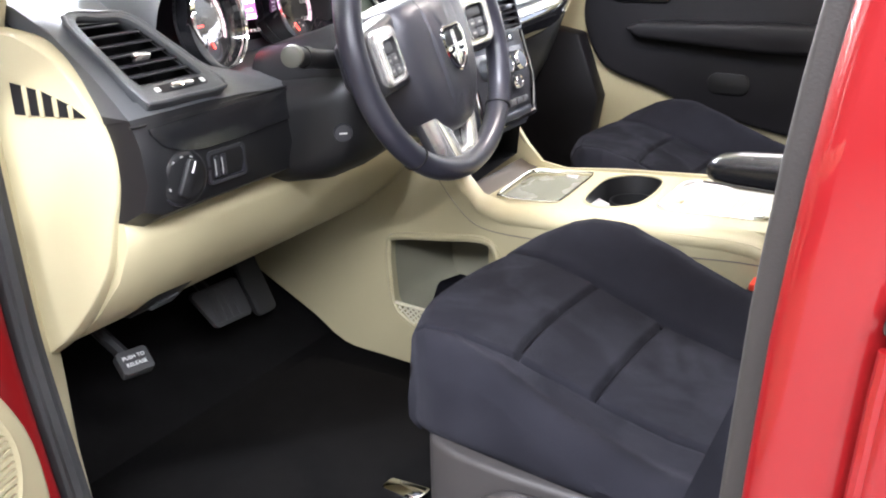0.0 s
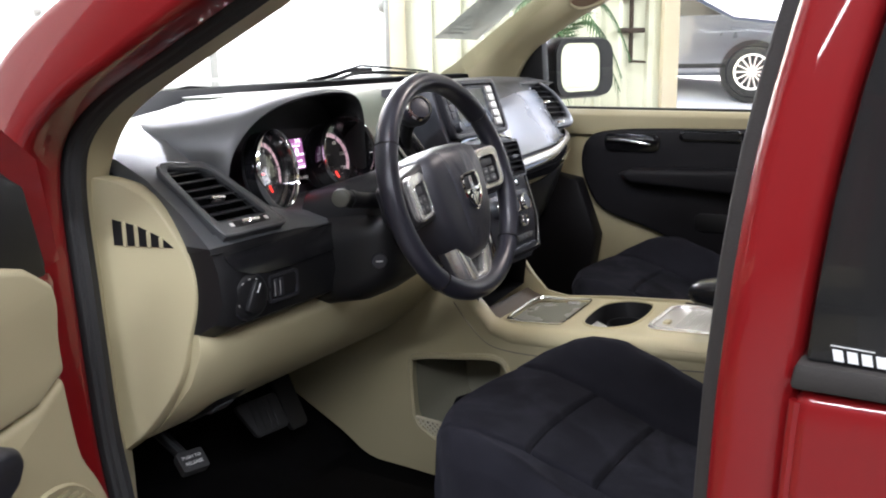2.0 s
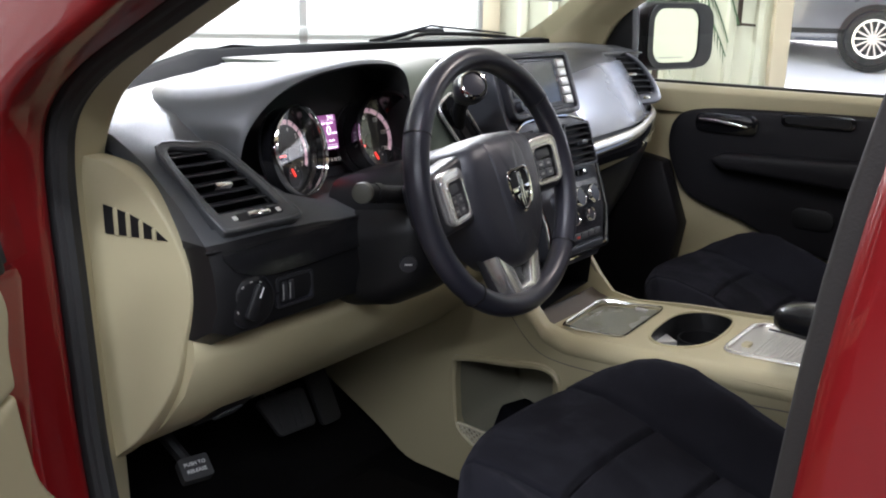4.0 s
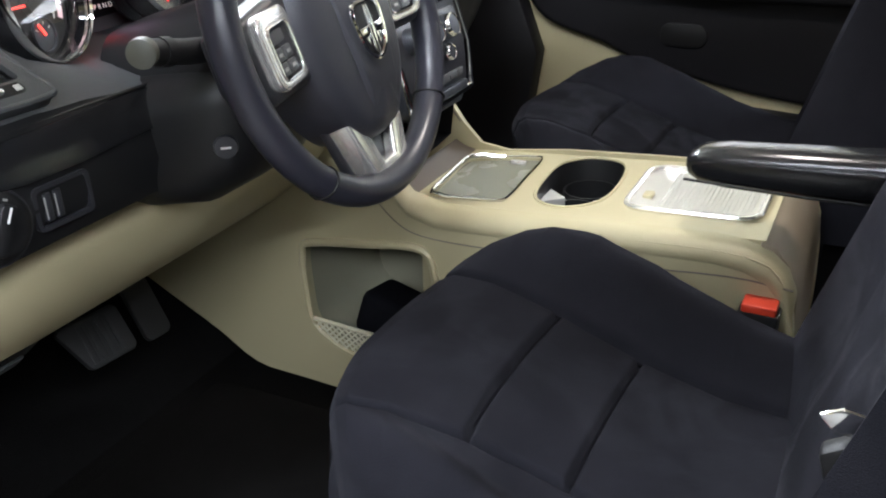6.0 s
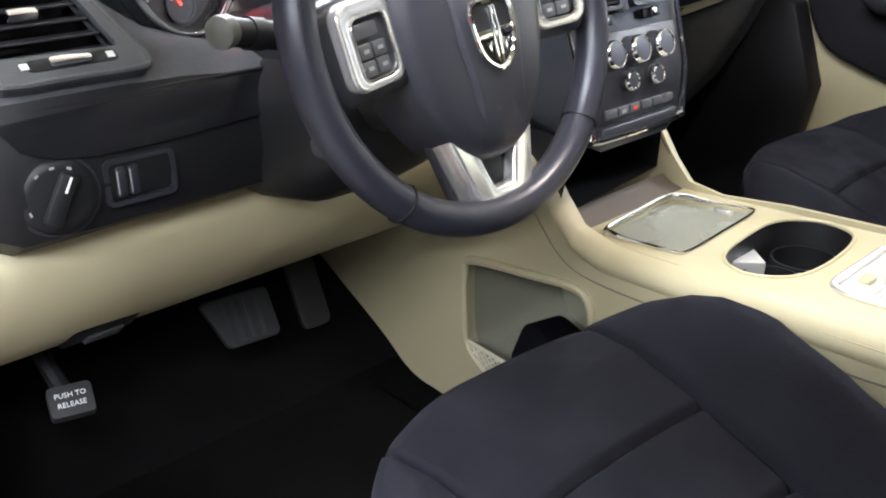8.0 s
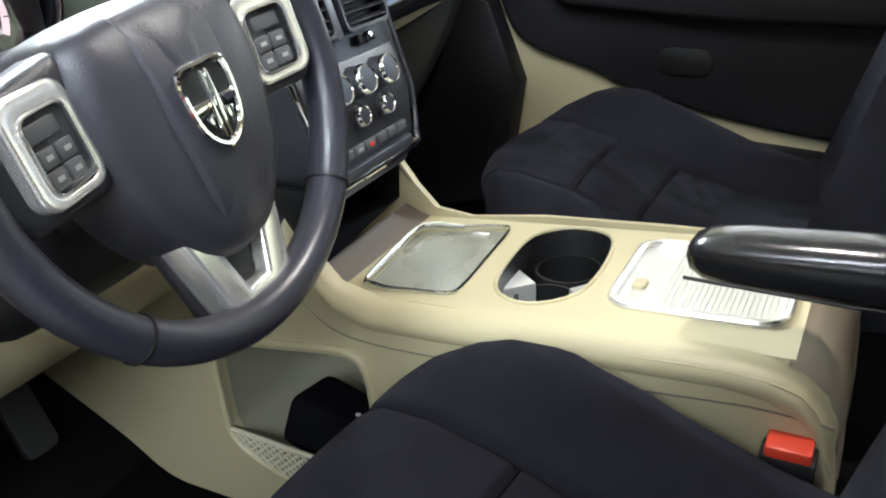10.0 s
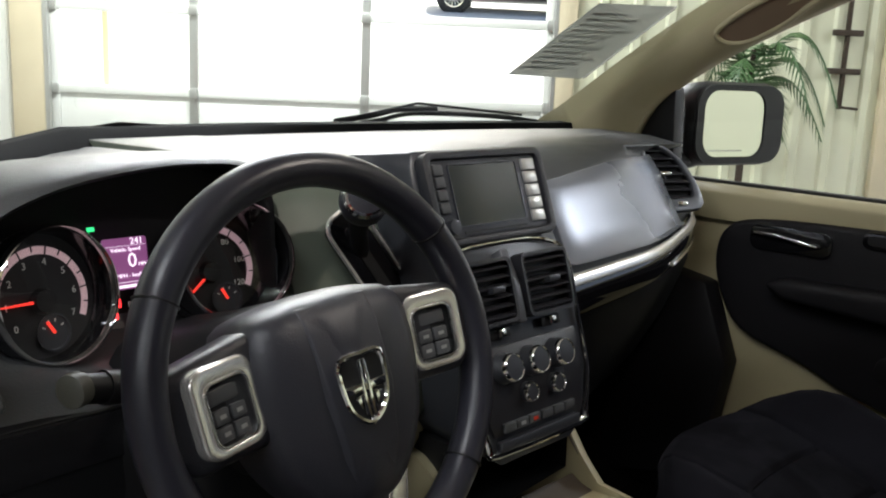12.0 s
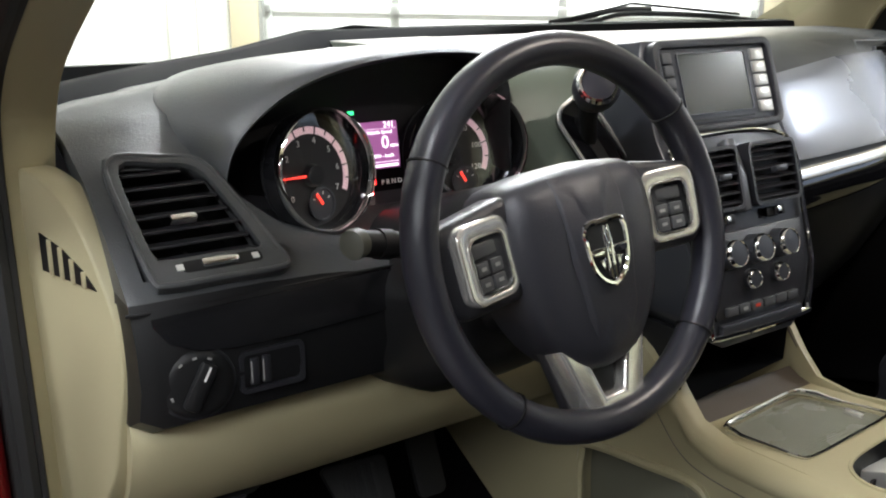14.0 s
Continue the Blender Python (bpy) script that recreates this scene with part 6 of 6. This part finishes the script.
# ---------------------------------------------------------------- seats
def left_side(y):
    """The cushion's left half narrows towards its front."""
    return float(np.interp(y, [-0.30, 0.06], [0.84, 0.73]))


def seam_x(y):
    """Where the seam of the left bolster runs."""
    return float(np.interp(y, [-0.30, -0.21, -0.16, -0.105, -0.055, 0.004, 0.04], [-0.095, -0.098, -0.102, -0.113, -0.125, -0.137, -0.142]))


def cushion_top(u, y):
    """The cushion's height at u (-1 to 1 across) and y (from its front)."""
    base = np.interp(y, [-0.52, -0.40, -0.30, -0.22, -0.14, -0.07, -0.02, 0.03, 0.048, 0.06], [0.598, 0.602, 0.608, 0.617, 0.635, 0.656, 0.670, 0.672, 0.662, 0.640])
    k = max(0.0, ((u - 0.58) / 0.28) if u > 0 else (-u - 0.67) / 0.30)
    k = min(1.0, k)
    lift = np.interp(y, [-0.52, -0.40, -0.29, -0.195, -0.12, -0.055, 0.0, 0.03, 0.06], [0.02, 0.040, 0.062, 0.075, 0.073, 0.053, 0.022, 0.006, 0.0])
    if u < 0:
        lift *= 0.45
    z = base + lift * (k * k * (3 - 2 * k)) + np.interp(y, [-0.52, -0.30, -0.20, -0.10, 0.035], [0.0, 0.004, 0.018, 0.030, 0.028]) - 0.012 * min(u, 0.0)
    crown = 0.008 * math.cos(min(1.0, abs(u) / 0.55) * math.pi / 2)
    groove = 0.0
    us_l = seam_x(y) / (0.262 * left_side(y))
    if us_l < u < 0.59:
        for yy in (-0.104, -0.204):
            groove += 0.012 * math.exp(-((y - yy - 0.002 * (1 - ((u + 0.02) / 0.62) ** 2)) / 0.0036) ** 2)
    if y > -0.4:
        for us in (us_l, 0.60):
            groove += 0.015 * math.exp(-((u - us) / 0.018) ** 2)
    return z + crown - groove


def seat(name, x, y, label, set_back=0.0):
    s = thing(name, (0, 0, 0.366), label, "car seat", "front seats")
    hw = 0.262
    rings = []
    ys = [0.06 - 0.425 * k / 210 for k in range(211)] + [-0.365 - 0.155 * k / 10 for k in range(1, 11)]
    for yv in ys:
        f = min(1.0, (0.06 - yv) / 0.05)
        wd = hw * (0.955 + 0.045 * math.sin(f * math.pi / 2))
        bow = 0.022 * max(0.0, 1 - (0.06 - yv) / 0.25)
        ring = []
        n = 170
        for i in range(n + 1):
            u = -1 + 2 * i / n
            us = math.sin(u * math.pi / 2) * 0.15 + u * 0.85
            z = cushion_top(us, yv) - (0.035 * max(0.0, (us - 0.90) / 0.10) ** 2 if us > 0 else 0.050 * max(0.0, (-us - 0.78) / 0.22) ** 2)
            ring.append((wd * us * (left_side(yv) if us < 0 else 1.0), yv - bow * (abs(us) ** 4 if us > 0 else 3.2 * abs(us) ** 2.5), z))
        yb_ = yv - bow
        ls = left_side(yv)
        ring += [(wd * 1.02, yb_, 0.635), (wd * 1.0, yb_, 0.602), (wd * 0.97, yb_, 0.590), (-wd * (ls - 0.03), yv - 3.2 * bow, 0.590), (-wd * ls, yv - 3.2 * bow, 0.602), (-wd * (ls + 0.012), yv - 3.2 * bow, 0.612)]
        rings.append(ring)
    front = [[(p[0], p[1] + 0.012 * math.sin(math.pi * min(1, max(0, (p[2] - 0.590) / 0.075))), p[2] - 0.006) for p in rings[0]]]
    part("cushion", loft([q[::-1] for q in front + rings]), CLOTH, s, "black velour cushion with stitched seams", sharp=60)
    for q in (-1, 1):
        run = []
        for yv in (0.03 - 0.01 * k for k in range(38)):
            us = seam_x(yv) / (hw * left_side(yv)) if q < 0 else 0.60
            pull = 0.022 * (3.2 * abs(us) ** 2.5 if q < 0 else us ** 4) * max(0.0, 1 - (0.06 - yv) / 0.25)
            run.append((hw * us * (left_side(yv) if q < 0 else 1.0), yv - pull, cushion_top(us, yv) + 0.0015))
        part("seam", tube(run, 0.0022, 6), CLOTHSIDE, s)
    for yy in (-0.104, -0.204):
        run, u0 = [], seam_x(yy) / (hw * left_side(yy))
        for us in (u0 + (0.59 - u0) * k / 20 for k in range(21)):
            y1 = yy + 0.002 * (1 - ((us + 0.02) / 0.62) ** 2)
            run.append((hw * us * (left_side(yy) if us < 0 else 1.0), y1, cushion_top(us, y1) + 0.002))
        part("cross_seam", tube(run, 0.0020, 6), CLOTHSIDE, s)
    part("skirt", bevel(loft([[(-hw * f * 0.86, yv, 0.40), (-hw * (f + 0.03) * 0.84, yv, 0.595), (hw * (f + 0.03), yv, 0.595), (hw * f, yv, 0.40)] for yv, f in ((-0.025, 0.78), (-0.04, 0.88), (-0.08, 0.94), (-0.14, 0.97), (-0.5, 0.97))]), 0.008, 3), SKIRT, s, "taupe plastic seat skirt")
    if x < 0:
        part("side_shield", bevel(prism([(-0.16, 0.43), (-0.12, 0.50), (-0.12, 0.56), (-0.16, 0.585), (-0.5, 0.59), (-0.5, 0.42)], "x", -hw * 0.93, -hw * 0.84), 0.012, 3), SKIRT, s, "taupe side shield")
    for sx in (-0.2, 0.2):
        part("runner", box(sx - 0.02, sx + 0.02, -0.5, 0.06, 0.366, 0.41, 0.006), SATIN, s, "metal seat runner")
    part("runner_cover", bevel(prism([(-0.095, 0.05), (-0.055, 0.05), (-0.06, 0.118), (-0.09, 0.118)], "z", 0.366, 0.402), 0.006), CHROME, s, "bright metal runner end")
    back = []
    for k in range(26):
        t = k / 25
        z = 0.60 + 0.72 * t
        yb = -0.405 - set_back - 0.20 * t
        wd = hw * np.interp(t, [0, 0.15, 0.6, 0.85, 1], [0.92, 1.0, 0.98, 0.86, 0.60])
        ring = []
        for i in range(25):
            u = -1 + 2 * i / 24
            bol = max(0.0, (abs(u) - 0.5) / 0.5)
            ring.append((wd * u, yb + 0.055 * bol * bol * (1 - 0.5 * t) - 0.07 * max(0, (abs(u) - 0.88) / 0.12) ** 2 + (0.004 if abs(abs(u) - 0.5) < 0.03 else 0) * -1, z))
        ring += [(wd * 0.96, yb - 0.13, z), (-wd * 0.96, yb - 0.13, z)]
        back.append(ring)
    part("backrest", loft(back), CLOTH, s, "black velour backrest", sharp=60)
    part("headrest", bevel(loft([[(-0.11 * f, -0.60 - 0.02 - d, z), (-0.12 * f, -0.64, z), (-0.11 * f, -0.72 + d, z), (0.11 * f, -0.72 + d, z), (0.12 * f, -0.64, z), (0.11 * f, -0.62 - d, z)] for z, f, d in ((1.36, 0.9, 0.02), (1.40, 1.0, 0), (1.5, 1.0, 0), (1.54, 0.85, 0.025))]), 0.015, 3), CLOTH, s)
    for sx in (-0.06, 0.06):
        part("headrest_post", tube([(sx, -0.66, 1.26), (sx, -0.67, 1.38)], 0.006, 8), CHROME, s)
    s.matrix_basis = pose(x, y, 0.366)
    return s


seat1 = seat("driver_seat", -0.425, -0.030, "black velour driver's seat with stitched seams", -0.035)
ar = []
for y, hw_, zt, zb in ((-0.222, 0.012, 0.797, 0.784), (-0.227, 0.022, 0.805, 0.776), (-0.240, 0.029, 0.812, 0.770), (-0.27, 0.032, 0.817, 0.766), (-0.36, 0.034, 0.824, 0.766), (-0.48, 0.035, 0.832, 0.768), (-0.60, 0.035, 0.836, 0.77)):
    cz, hh = (zt + zb) / 2, (zt - zb) / 2
    ar.append([(-0.090 + a * hw_ * 2, y - 0.008, cz + 0.026 + b * hh * 2) for a, b in rrect(1, 1, 0.36, 5)])
arm = part("armrest", loft(ar), ARMVINYL, seat1, "black vinyl armrest folded down", sharp=60)
part("armrest_seam", tube([(-0.1245, y - 0.008, z + 0.026) for y, z in ((-0.225, 0.778), (-0.36, 0.776), (-0.48, 0.778), (-0.60, 0.78))], 0.0018, 6), BLACK, arm)
part("armrest_pivot", tube([(-0.12, -0.59, 0.825), (-0.18, -0.59, 0.825)], 0.03, 14), BLACK, arm)
seat("passenger_seat", 0.452, 0.135, "black velour passenger seat with stitched seams", 0.03)

buckle = thing("belt_buckle", (-0.15, -0.35, 0.60), "black seat belt buckle with a red button", "seat belt buckle")
part("housing", bevel(prism([(-0.364, 0.600), (-0.318, 0.600), (-0.318, 0.668), (-0.366, 0.668)], "x", -0.170, -0.118), 0.005), BLACK, buckle)
part("button", box(-0.168, -0.120, -0.362, -0.322, 0.664, 0.677, 0.003), REDBTN, buckle, "red release button")
part("stalk", tube([(-0.144, -0.345, 0.61), (-0.146, -0.37, 0.50), (-0.15, -0.40, 0.40)], 0.012, 8, flat=0.5), BLACK, buckle)
belt = thing("seat_belt", (-0.80, -0.52, 0.45), "black seat belt with a chrome tongue hanging by the pillar", "seat belt")
part("strap", loft([[(-0.780, y - 0.022, z), (-0.777, y + 0.022, z), (-0.775, y + 0.022, z), (-0.778, y - 0.022, z)] for y, z in ((-0.515, 0.40), (-0.505, 0.8), (-0.53, 1.1), (-0.60, 1.45))]), CLOTHSIDE, belt)
part("tongue", bevel(prism([(-0.428, 0.850), (-0.442, 0.857), (-0.474, 0.853), (-0.474, 0.834), (-0.438, 0.839)], "x", -0.624, -0.620), 0.0015), CHROME, belt, "chrome belt tongue")
part("tongue_grip", bevel(prism([(-0.432, 0.824), (-0.45, 0.836), (-0.476, 0.831), (-0.476, 0.792), (-0.44, 0.797)], "x", -0.631, -0.613), 0.004), BLACK, belt, "black plastic tongue grip")
part("lap_strap", tube([(-0.622, -0.47, 0.83), (-0.68, -0.49, 0.70), (-0.74, -0.50, 0.52), (-0.79, -0.51, 0.42)], 0.018, 8, flat=0.12), CLOTHSIDE, belt)
solid("pillar_cover", bevel(prism([(-0.475, 0.40), (-0.470, 0.80), (-0.482, 0.845), (-0.52, 0.865), (-0.64, 0.875), (-0.64, 0.40)], "x", -0.822, -0.775), 0.015, 3), TAUPE, "taupe plastic cover at the pillar foot", "trim cover")

# ---------------------------------------------------------------- the garage round it
CE, SN = math.cos(radians(45)), math.sin(radians(45))
WALLM = Matrix.Translation((2.69, 5.0, 0)) @ pose(0, 0, 0, 0, 0, -45)   # x along the door wall, y out of the garage


def w(bm):
    return moved(bm, WALLM)


gr = bmesh.new()
gv = [[gr.verts.new(WALLM @ Vector((x, y, -0.03 + 0.153 * max(0.0, min(y, 40) - 0.4)))) for y in (-70, 0.4, 1, 3, 6, 10, 20, 40, 90)] for x in range(-80, 81, 10)]
for p, q in zip(gv, gv[1:]):
    for i in range(len(p) - 1):
        gr.faces.new((p[i], q[i], q[i + 1], p[i + 1]))
solid("ground", gr, SNOW, "bright packed snow rising away from the garage", "ground", "structure")
solid("floor", w(box(-9.6, 9.5, -17.0, 0.12, -0.10, 0.0)), CONCRETE, "grey worn concrete garage floor", "floor", "structure")
solid("ceiling", w(box(-9.6, 9.5, -17.0, 0.12, 3.7, 3.8)), CEIL, "pale panelled garage ceiling", "ceiling", "structure")


def siding(x0, x1, y, z0, z1, pitch=0.23, rib=0.025):
    """Steel siding with upright ribs, in the xz plane."""
    pts, x = [], x0
    while x < x1 - 1e-6:
        a = min(pitch, x1 - x)
        for f, d in ((0.0, 0.0), (0.62, 0.0), (0.70, -rib), (0.90, -rib), (0.98, 0.0)):
            if x + pitch * f <= x1:
                pts.append((x + pitch * f, y + d))
        x += pitch
    pts += [(x1, y), (x1, y + 0.06), (x0, y + 0.06)]
    return prism(pts, "z", z0, z1)


solid("wall_door_side", w(siding(2.38, 4.50, -0.04, 0, 3.7)), METALWALL, "cream ribbed steel wall between the doors", "wall", "structure")
solid("wall_left", w(moved(siding(0, 5.5, 0, 0, 3.7), Matrix.Translation((-2.05, 0.06, 0)) @ pose(0, 0, 0, 0, 0, -90) @ Matrix.Diagonal((1, -1, 1, 1)))), WHITEWALL, "white ribbed steel side wall", "wall", "structure")
solid("wall_left_rear", w(merged(box(-9.6, -9.5, -17.0, -5.44, 0, 3.7), box(-9.5, -2.12, -5.54, -5.44, 0, 3.7))), DIMWALL, "grey block side wall", "wall", "structure")
solid("wall_corner", w(siding(-2.05, -1.40, -0.04, 0, 3.7)), WHITEWALL, "white ribbed steel wall beside the door", "wall", "structure")
solid("wall_header", w(box(-1.22, 9.5, 0.0, 0.10, 3.1, 3.7)), METALWALL, "cream wall above the doors", "wall", "structure")
solid("wall_right", w(merged(box(9.4, 9.5, -17, -5.4, 0, 3.7), box(9.4, 9.5, -5.4, -0.9, 3.5, 3.7), box(9.4, 9.5, -0.9, 0.1, 0, 3.7))), METALWALL, "cream steel side wall with an open doorway", "wall", "structure")
solid("wall_back", w(box(-9.6, 9.5, -17.1, -17.0, 0, 3.7)), DIMWALL, "grey back wall of the garage", "wall", "structure")
solid("wall_end", w(box(8.2, 9.4, 0.0, 0.1, 0, 3.1)), METALWALL, "cream wall past the second door", "wall", "structure")
for i, (a, b) in enumerate(((-1.40, -1.17), (2.24, 2.38), (4.50, 4.64), (8.05, 8.2))):
    solid("trim_post", w(box(a, b, -0.10, 0.08, 0, 3.1, 0.01)), WOODPOST, "cream painted timber door post", "door post", "structure")


def sectional(name, x0, x1, label):
    d = thing(name, WALLM @ Vector(((x0 + x1) / 2, 0, 0)), label, "garage door", "", "structure")
    xs = [x0, x0 + 0.28 * (x1 - x0), x0 + 0.627 * (x1 - x0), x1]
    zs = [0.02, 0.42, 1.01, 1.56, 2.15, 3.05]
    for k, (a, b) in enumerate(zip(zs, zs[1:])):
        part("rail", w(box(x0, x1, -0.03, 0.02, b - 0.03, b + 0.03, 0.006)), DOORPANEL, d)
        if k < 2:
            part("panel", w(box(x0 + 0.03, x1 - 0.03, -0.012, 0.012, a, b - 0.03, 0.004)), DOORPANEL, d, "white insulated panel")
        else:
            for q in range(3):
                p = part("pane", w(box(xs[q] + 0.03, xs[q + 1] - 0.03, -0.003, 0.003, a + 0.03, b - 0.03)), GLASS, d)
                p.visible_shadow = False
    for q, x in enumerate(xs):
        part("stile", w(box(x - 0.03, x + 0.03, -0.035, 0.02, 0.02, 3.05, 0.006)), ALU if 0 < q < 3 else DOORPANEL, d)
        for b in zs[1:-1]:
            part("hinge", w(box(x - 0.03, x + 0.03, -0.055, -0.03, b - 0.035, b + 0.035, 0.006)), ALU, d)
    for x in (x0 - 0.03, x1 + 0.03):
        part("track", w(box(x - 0.02, x + 0.02, -0.10, -0.05, 0.0, 3.1, 0.006)), ALU, d)
    return d


sectional("door_1", -1.14, 2.21, "white sectional garage door with glass rows")
# the last lamp is unseen, added to put a highlight on the airbag panel
for x, y, power in ((-0.42, -7.35, 38), (-0.8, -10.2, 44), (1.4, -10.4, 26), (2.7, -8.9, 26), (-5.5, -11.5, 26), (0.4, -1.3, 160), (5.8, -7.2, 120), (6.9, -3.6, 70)):
    solid("lamp_strip", w(box(x - 1.2, x + 1.2, y - 0.08, y + 0.08, 3.62, 3.7, 0.01)), DOORPANEL, "white ceiling lamp housing", "ceiling lamp", "structure", "ceiling lamps")
    data = bpy.data.lights.new("ceiling_lamp", "AREA")
    data.shape, data.size, data.size_y, data.energy, data.color = "RECTANGLE", 2.4, 0.22, power, (0.97, 1.0, 0.97)
    lo_ = new("ceiling_lamp", data)
    lo_.matrix_world = WALLM @ pose(x, y, 3.6, 0, 0, 0)


# second doorway, open, with the yard beyond
def car_far(name, paint, at, turn, label, long=4.6, high=1.48, wheel_r=0.33, van=False):
    v = thing(name, at, label, "car")
    m = Matrix.Translation(at) @ pose(0, 0, 0, 0, 0, turn)
    L = long / 2
    if van:
        sidep = [(-L, 0.45), (-L, 1.9), (-L + 0.3, 2.1), (L - 1.6, 2.1), (L - 0.9, 1.5), (L, 1.3), (L, 0.45)]
        roofp = [(-L + 0.3, 1.45), (-L + 0.3, 1.95), (L - 1.65, 1.95), (L - 1.2, 1.5)]
    else:
        sidep = [(-L, 0.38), (-L - 0.03, 0.75), (-L + 0.08, 0.98), (-L + 0.9, 1.02), (-L + 1.5, high), (0.4, high), (1.2, 1.03), (L - 0.15, 0.90), (L, 0.70), (L - 0.02, 0.36), (L - 0.5, 0.28), (-L + 0.5, 0.28)]
        roofp = [(-L + 1.08, 1.04), (-L + 1.55, high - 0.06), (0.38, high - 0.06), (1.05, 1.05)]
    part("body", bevel(prism(sidep, "y", -0.86, 0.86), 0.06, 3), paint, v, m=m)
    part("windows", prism(roofp, "y", -0.868, 0.868), TINT, v, "dark side windows", m=m)
    part("sill_strip", box(-L + 1.15, L - 1.15, -0.875, 0.875, 0.38, 0.44, 0.01), BLACK, v, m=m)
    for sx in (-L + 0.85, L - 0.9):
        for sy in (-0.80, 0.80):
            wm = m @ Matrix.Translation((sx, sy, wheel_r)) @ pose(0, 0, 0, 90, 0, 0)
            part("wheel_arch", lathe([(0.0, -0.075), (wheel_r + 0.07, -0.075), (wheel_r + 0.07, 0.075), (0.0, 0.075)], 28), BLACK, v, m=wm @ Matrix.Translation((0, 0, 0.0)))
            tyre = part("wheel", lathe([(0.0, -0.10), (wheel_r * 0.65, -0.10), (wheel_r * 0.95, -0.11), (wheel_r, -0.07), (wheel_r, 0.07), (wheel_r * 0.95, 0.11), (wheel_r * 0.65, 0.10), (0.0, 0.10)], 32), TYRE, v, m=wm)
            for s2 in (-1, 1):
                part("rim", lathe([(wheel_r * 0.62, s2 * 0.10), (wheel_r * 0.70, s2 * 0.10), (wheel_r * 0.70, s2 * 0.113), (wheel_r * 0.62, s2 * 0.116)], 32), SATIN, tyre, m=wm)
                part("hub", lathe([(0.0, s2 * 0.10), (wheel_r * 0.16, s2 * 0.10), (wheel_r * 0.14, s2 * 0.118), (0.0, s2 * 0.12)], 16), SATIN, tyre, m=wm)
                for k in range(14):
                    part("spoke", moved(box(wheel_r * 0.12, wheel_r * 0.66, -0.012, 0.012, min(s2 * 0.10, s2 * 0.115), max(s2 * 0.10, s2 * 0.115)), Matrix.Rotation(2 * math.pi * k / 14, 4, "Z")), SATIN, tyre, m=wm)
    return v


car_far("parked_car", CARGREY, (11.14, 3.77, 0.54), -76, "grey saloon car parked on the snow", 4.7)
car_far("parked_van", CARWHITE, (18.6, 15.2, 2.62), -48, "white van parked far out on the snow", 5.6, van=True, wheel_r=0.38)
solid("marker_post", w(box(-2.19, -2.13, 4.0, 4.06, 0.45, 1.90, 0.01)), YELLOW, "thin yellow marker post in the snow outside", "post")

# tool rack on the wall between the doors
rack = thing("wall_latch", WALLM @ Vector((4.215, -0.10, 1.3)), "dark iron latch bar bolted to the wall", "latch")
part("bar", w(box(4.203, 4.227, -0.115, -0.075, 1.09, 2.5, 0.004)), IRON, rack)
for z, wd in ((1.60, 0.10), (1.345, 0.11), (2.1, 0.09)):
    part("cross_bar", w(box(4.215 - wd, 4.215 + wd, -0.125, -0.075, z - 0.02, z + 0.02, 0.006)), IRON, rack)
part("handle", w(tube([(4.205, -0.12, 1.105), (4.27, -0.13, 1.10), (4.33, -0.13, 1.095)], 0.010, 6)), IRON, rack)


# leafy plant by the wall
def palm(name, base, n, ln, label):
    p = thing(name, base, label, "plant")
    rnd = random.Random(4)
    stem = part("stem", tube([Vector(base), Vector(base) + Vector((0.03, 0.02, 0.7)), Vector(base) + Vector((0.02, 0, 1.45))], [0.03, 0.025, 0.018], 8), IRON, p)
    part("pot", lathe([(0.0, 0.0), (0.15, 0.0), (0.20, 0.32), (0.18, 0.32), (0.14, 0.05), (0.0, 0.05)], 24), TAUPE, p, m=Matrix.Translation(base))
    for k in range(n):
        a = 2 * math.pi * k / n + rnd.uniform(-0.3, 0.3)
        top = Vector(base) + Vector((0.02, 0, rnd.uniform(1.15, 1.4)))
        d = Vector((math.cos(a), math.sin(a), 0))
        l_ = ln * rnd.uniform(0.7, 1.1)
        rise = rnd.uniform(0.15, 0.45)
        spine = [top + d * (l_ * t) + Vector((0, 0, rise * math.sin(t * 2.4) - 0.45 * t * t)) for t in (q / 10 for q in range(11))]
        bm = bmesh.new()
        for q in range(1, 10):
            c0, c1 = spine[q], spine[q + 1]
            f = (c1 - c0).normalized()
            sd = f.cross(Vector((0, 0, 1))).normalized()
            for s in (-1, 1):
                for h in (0.0, 0.5):
                    b0 = c0.lerp(c1, h)
                    tip = b0 + sd * s * (0.20 * (1 - q / 12)) + f * 0.10 - Vector((0, 0, 0.05))
                    v = [bm.verts.new(x) for x in (b0 - f * 0.010, b0 + f * 0.012, tip, b0.lerp(tip, 0.5) - f * 0.014)]
                    bm.faces.new(v)
        fr = part("frond", bm, LEAF, p)
        part("rib", tube(spine, 0.005, 5), LEAF, fr)
    return p


palm("potted_palm", tuple(WALLM @ Vector((3.42, -0.55, 0.0))), 12, 0.5, "green potted palm against the cream wall")
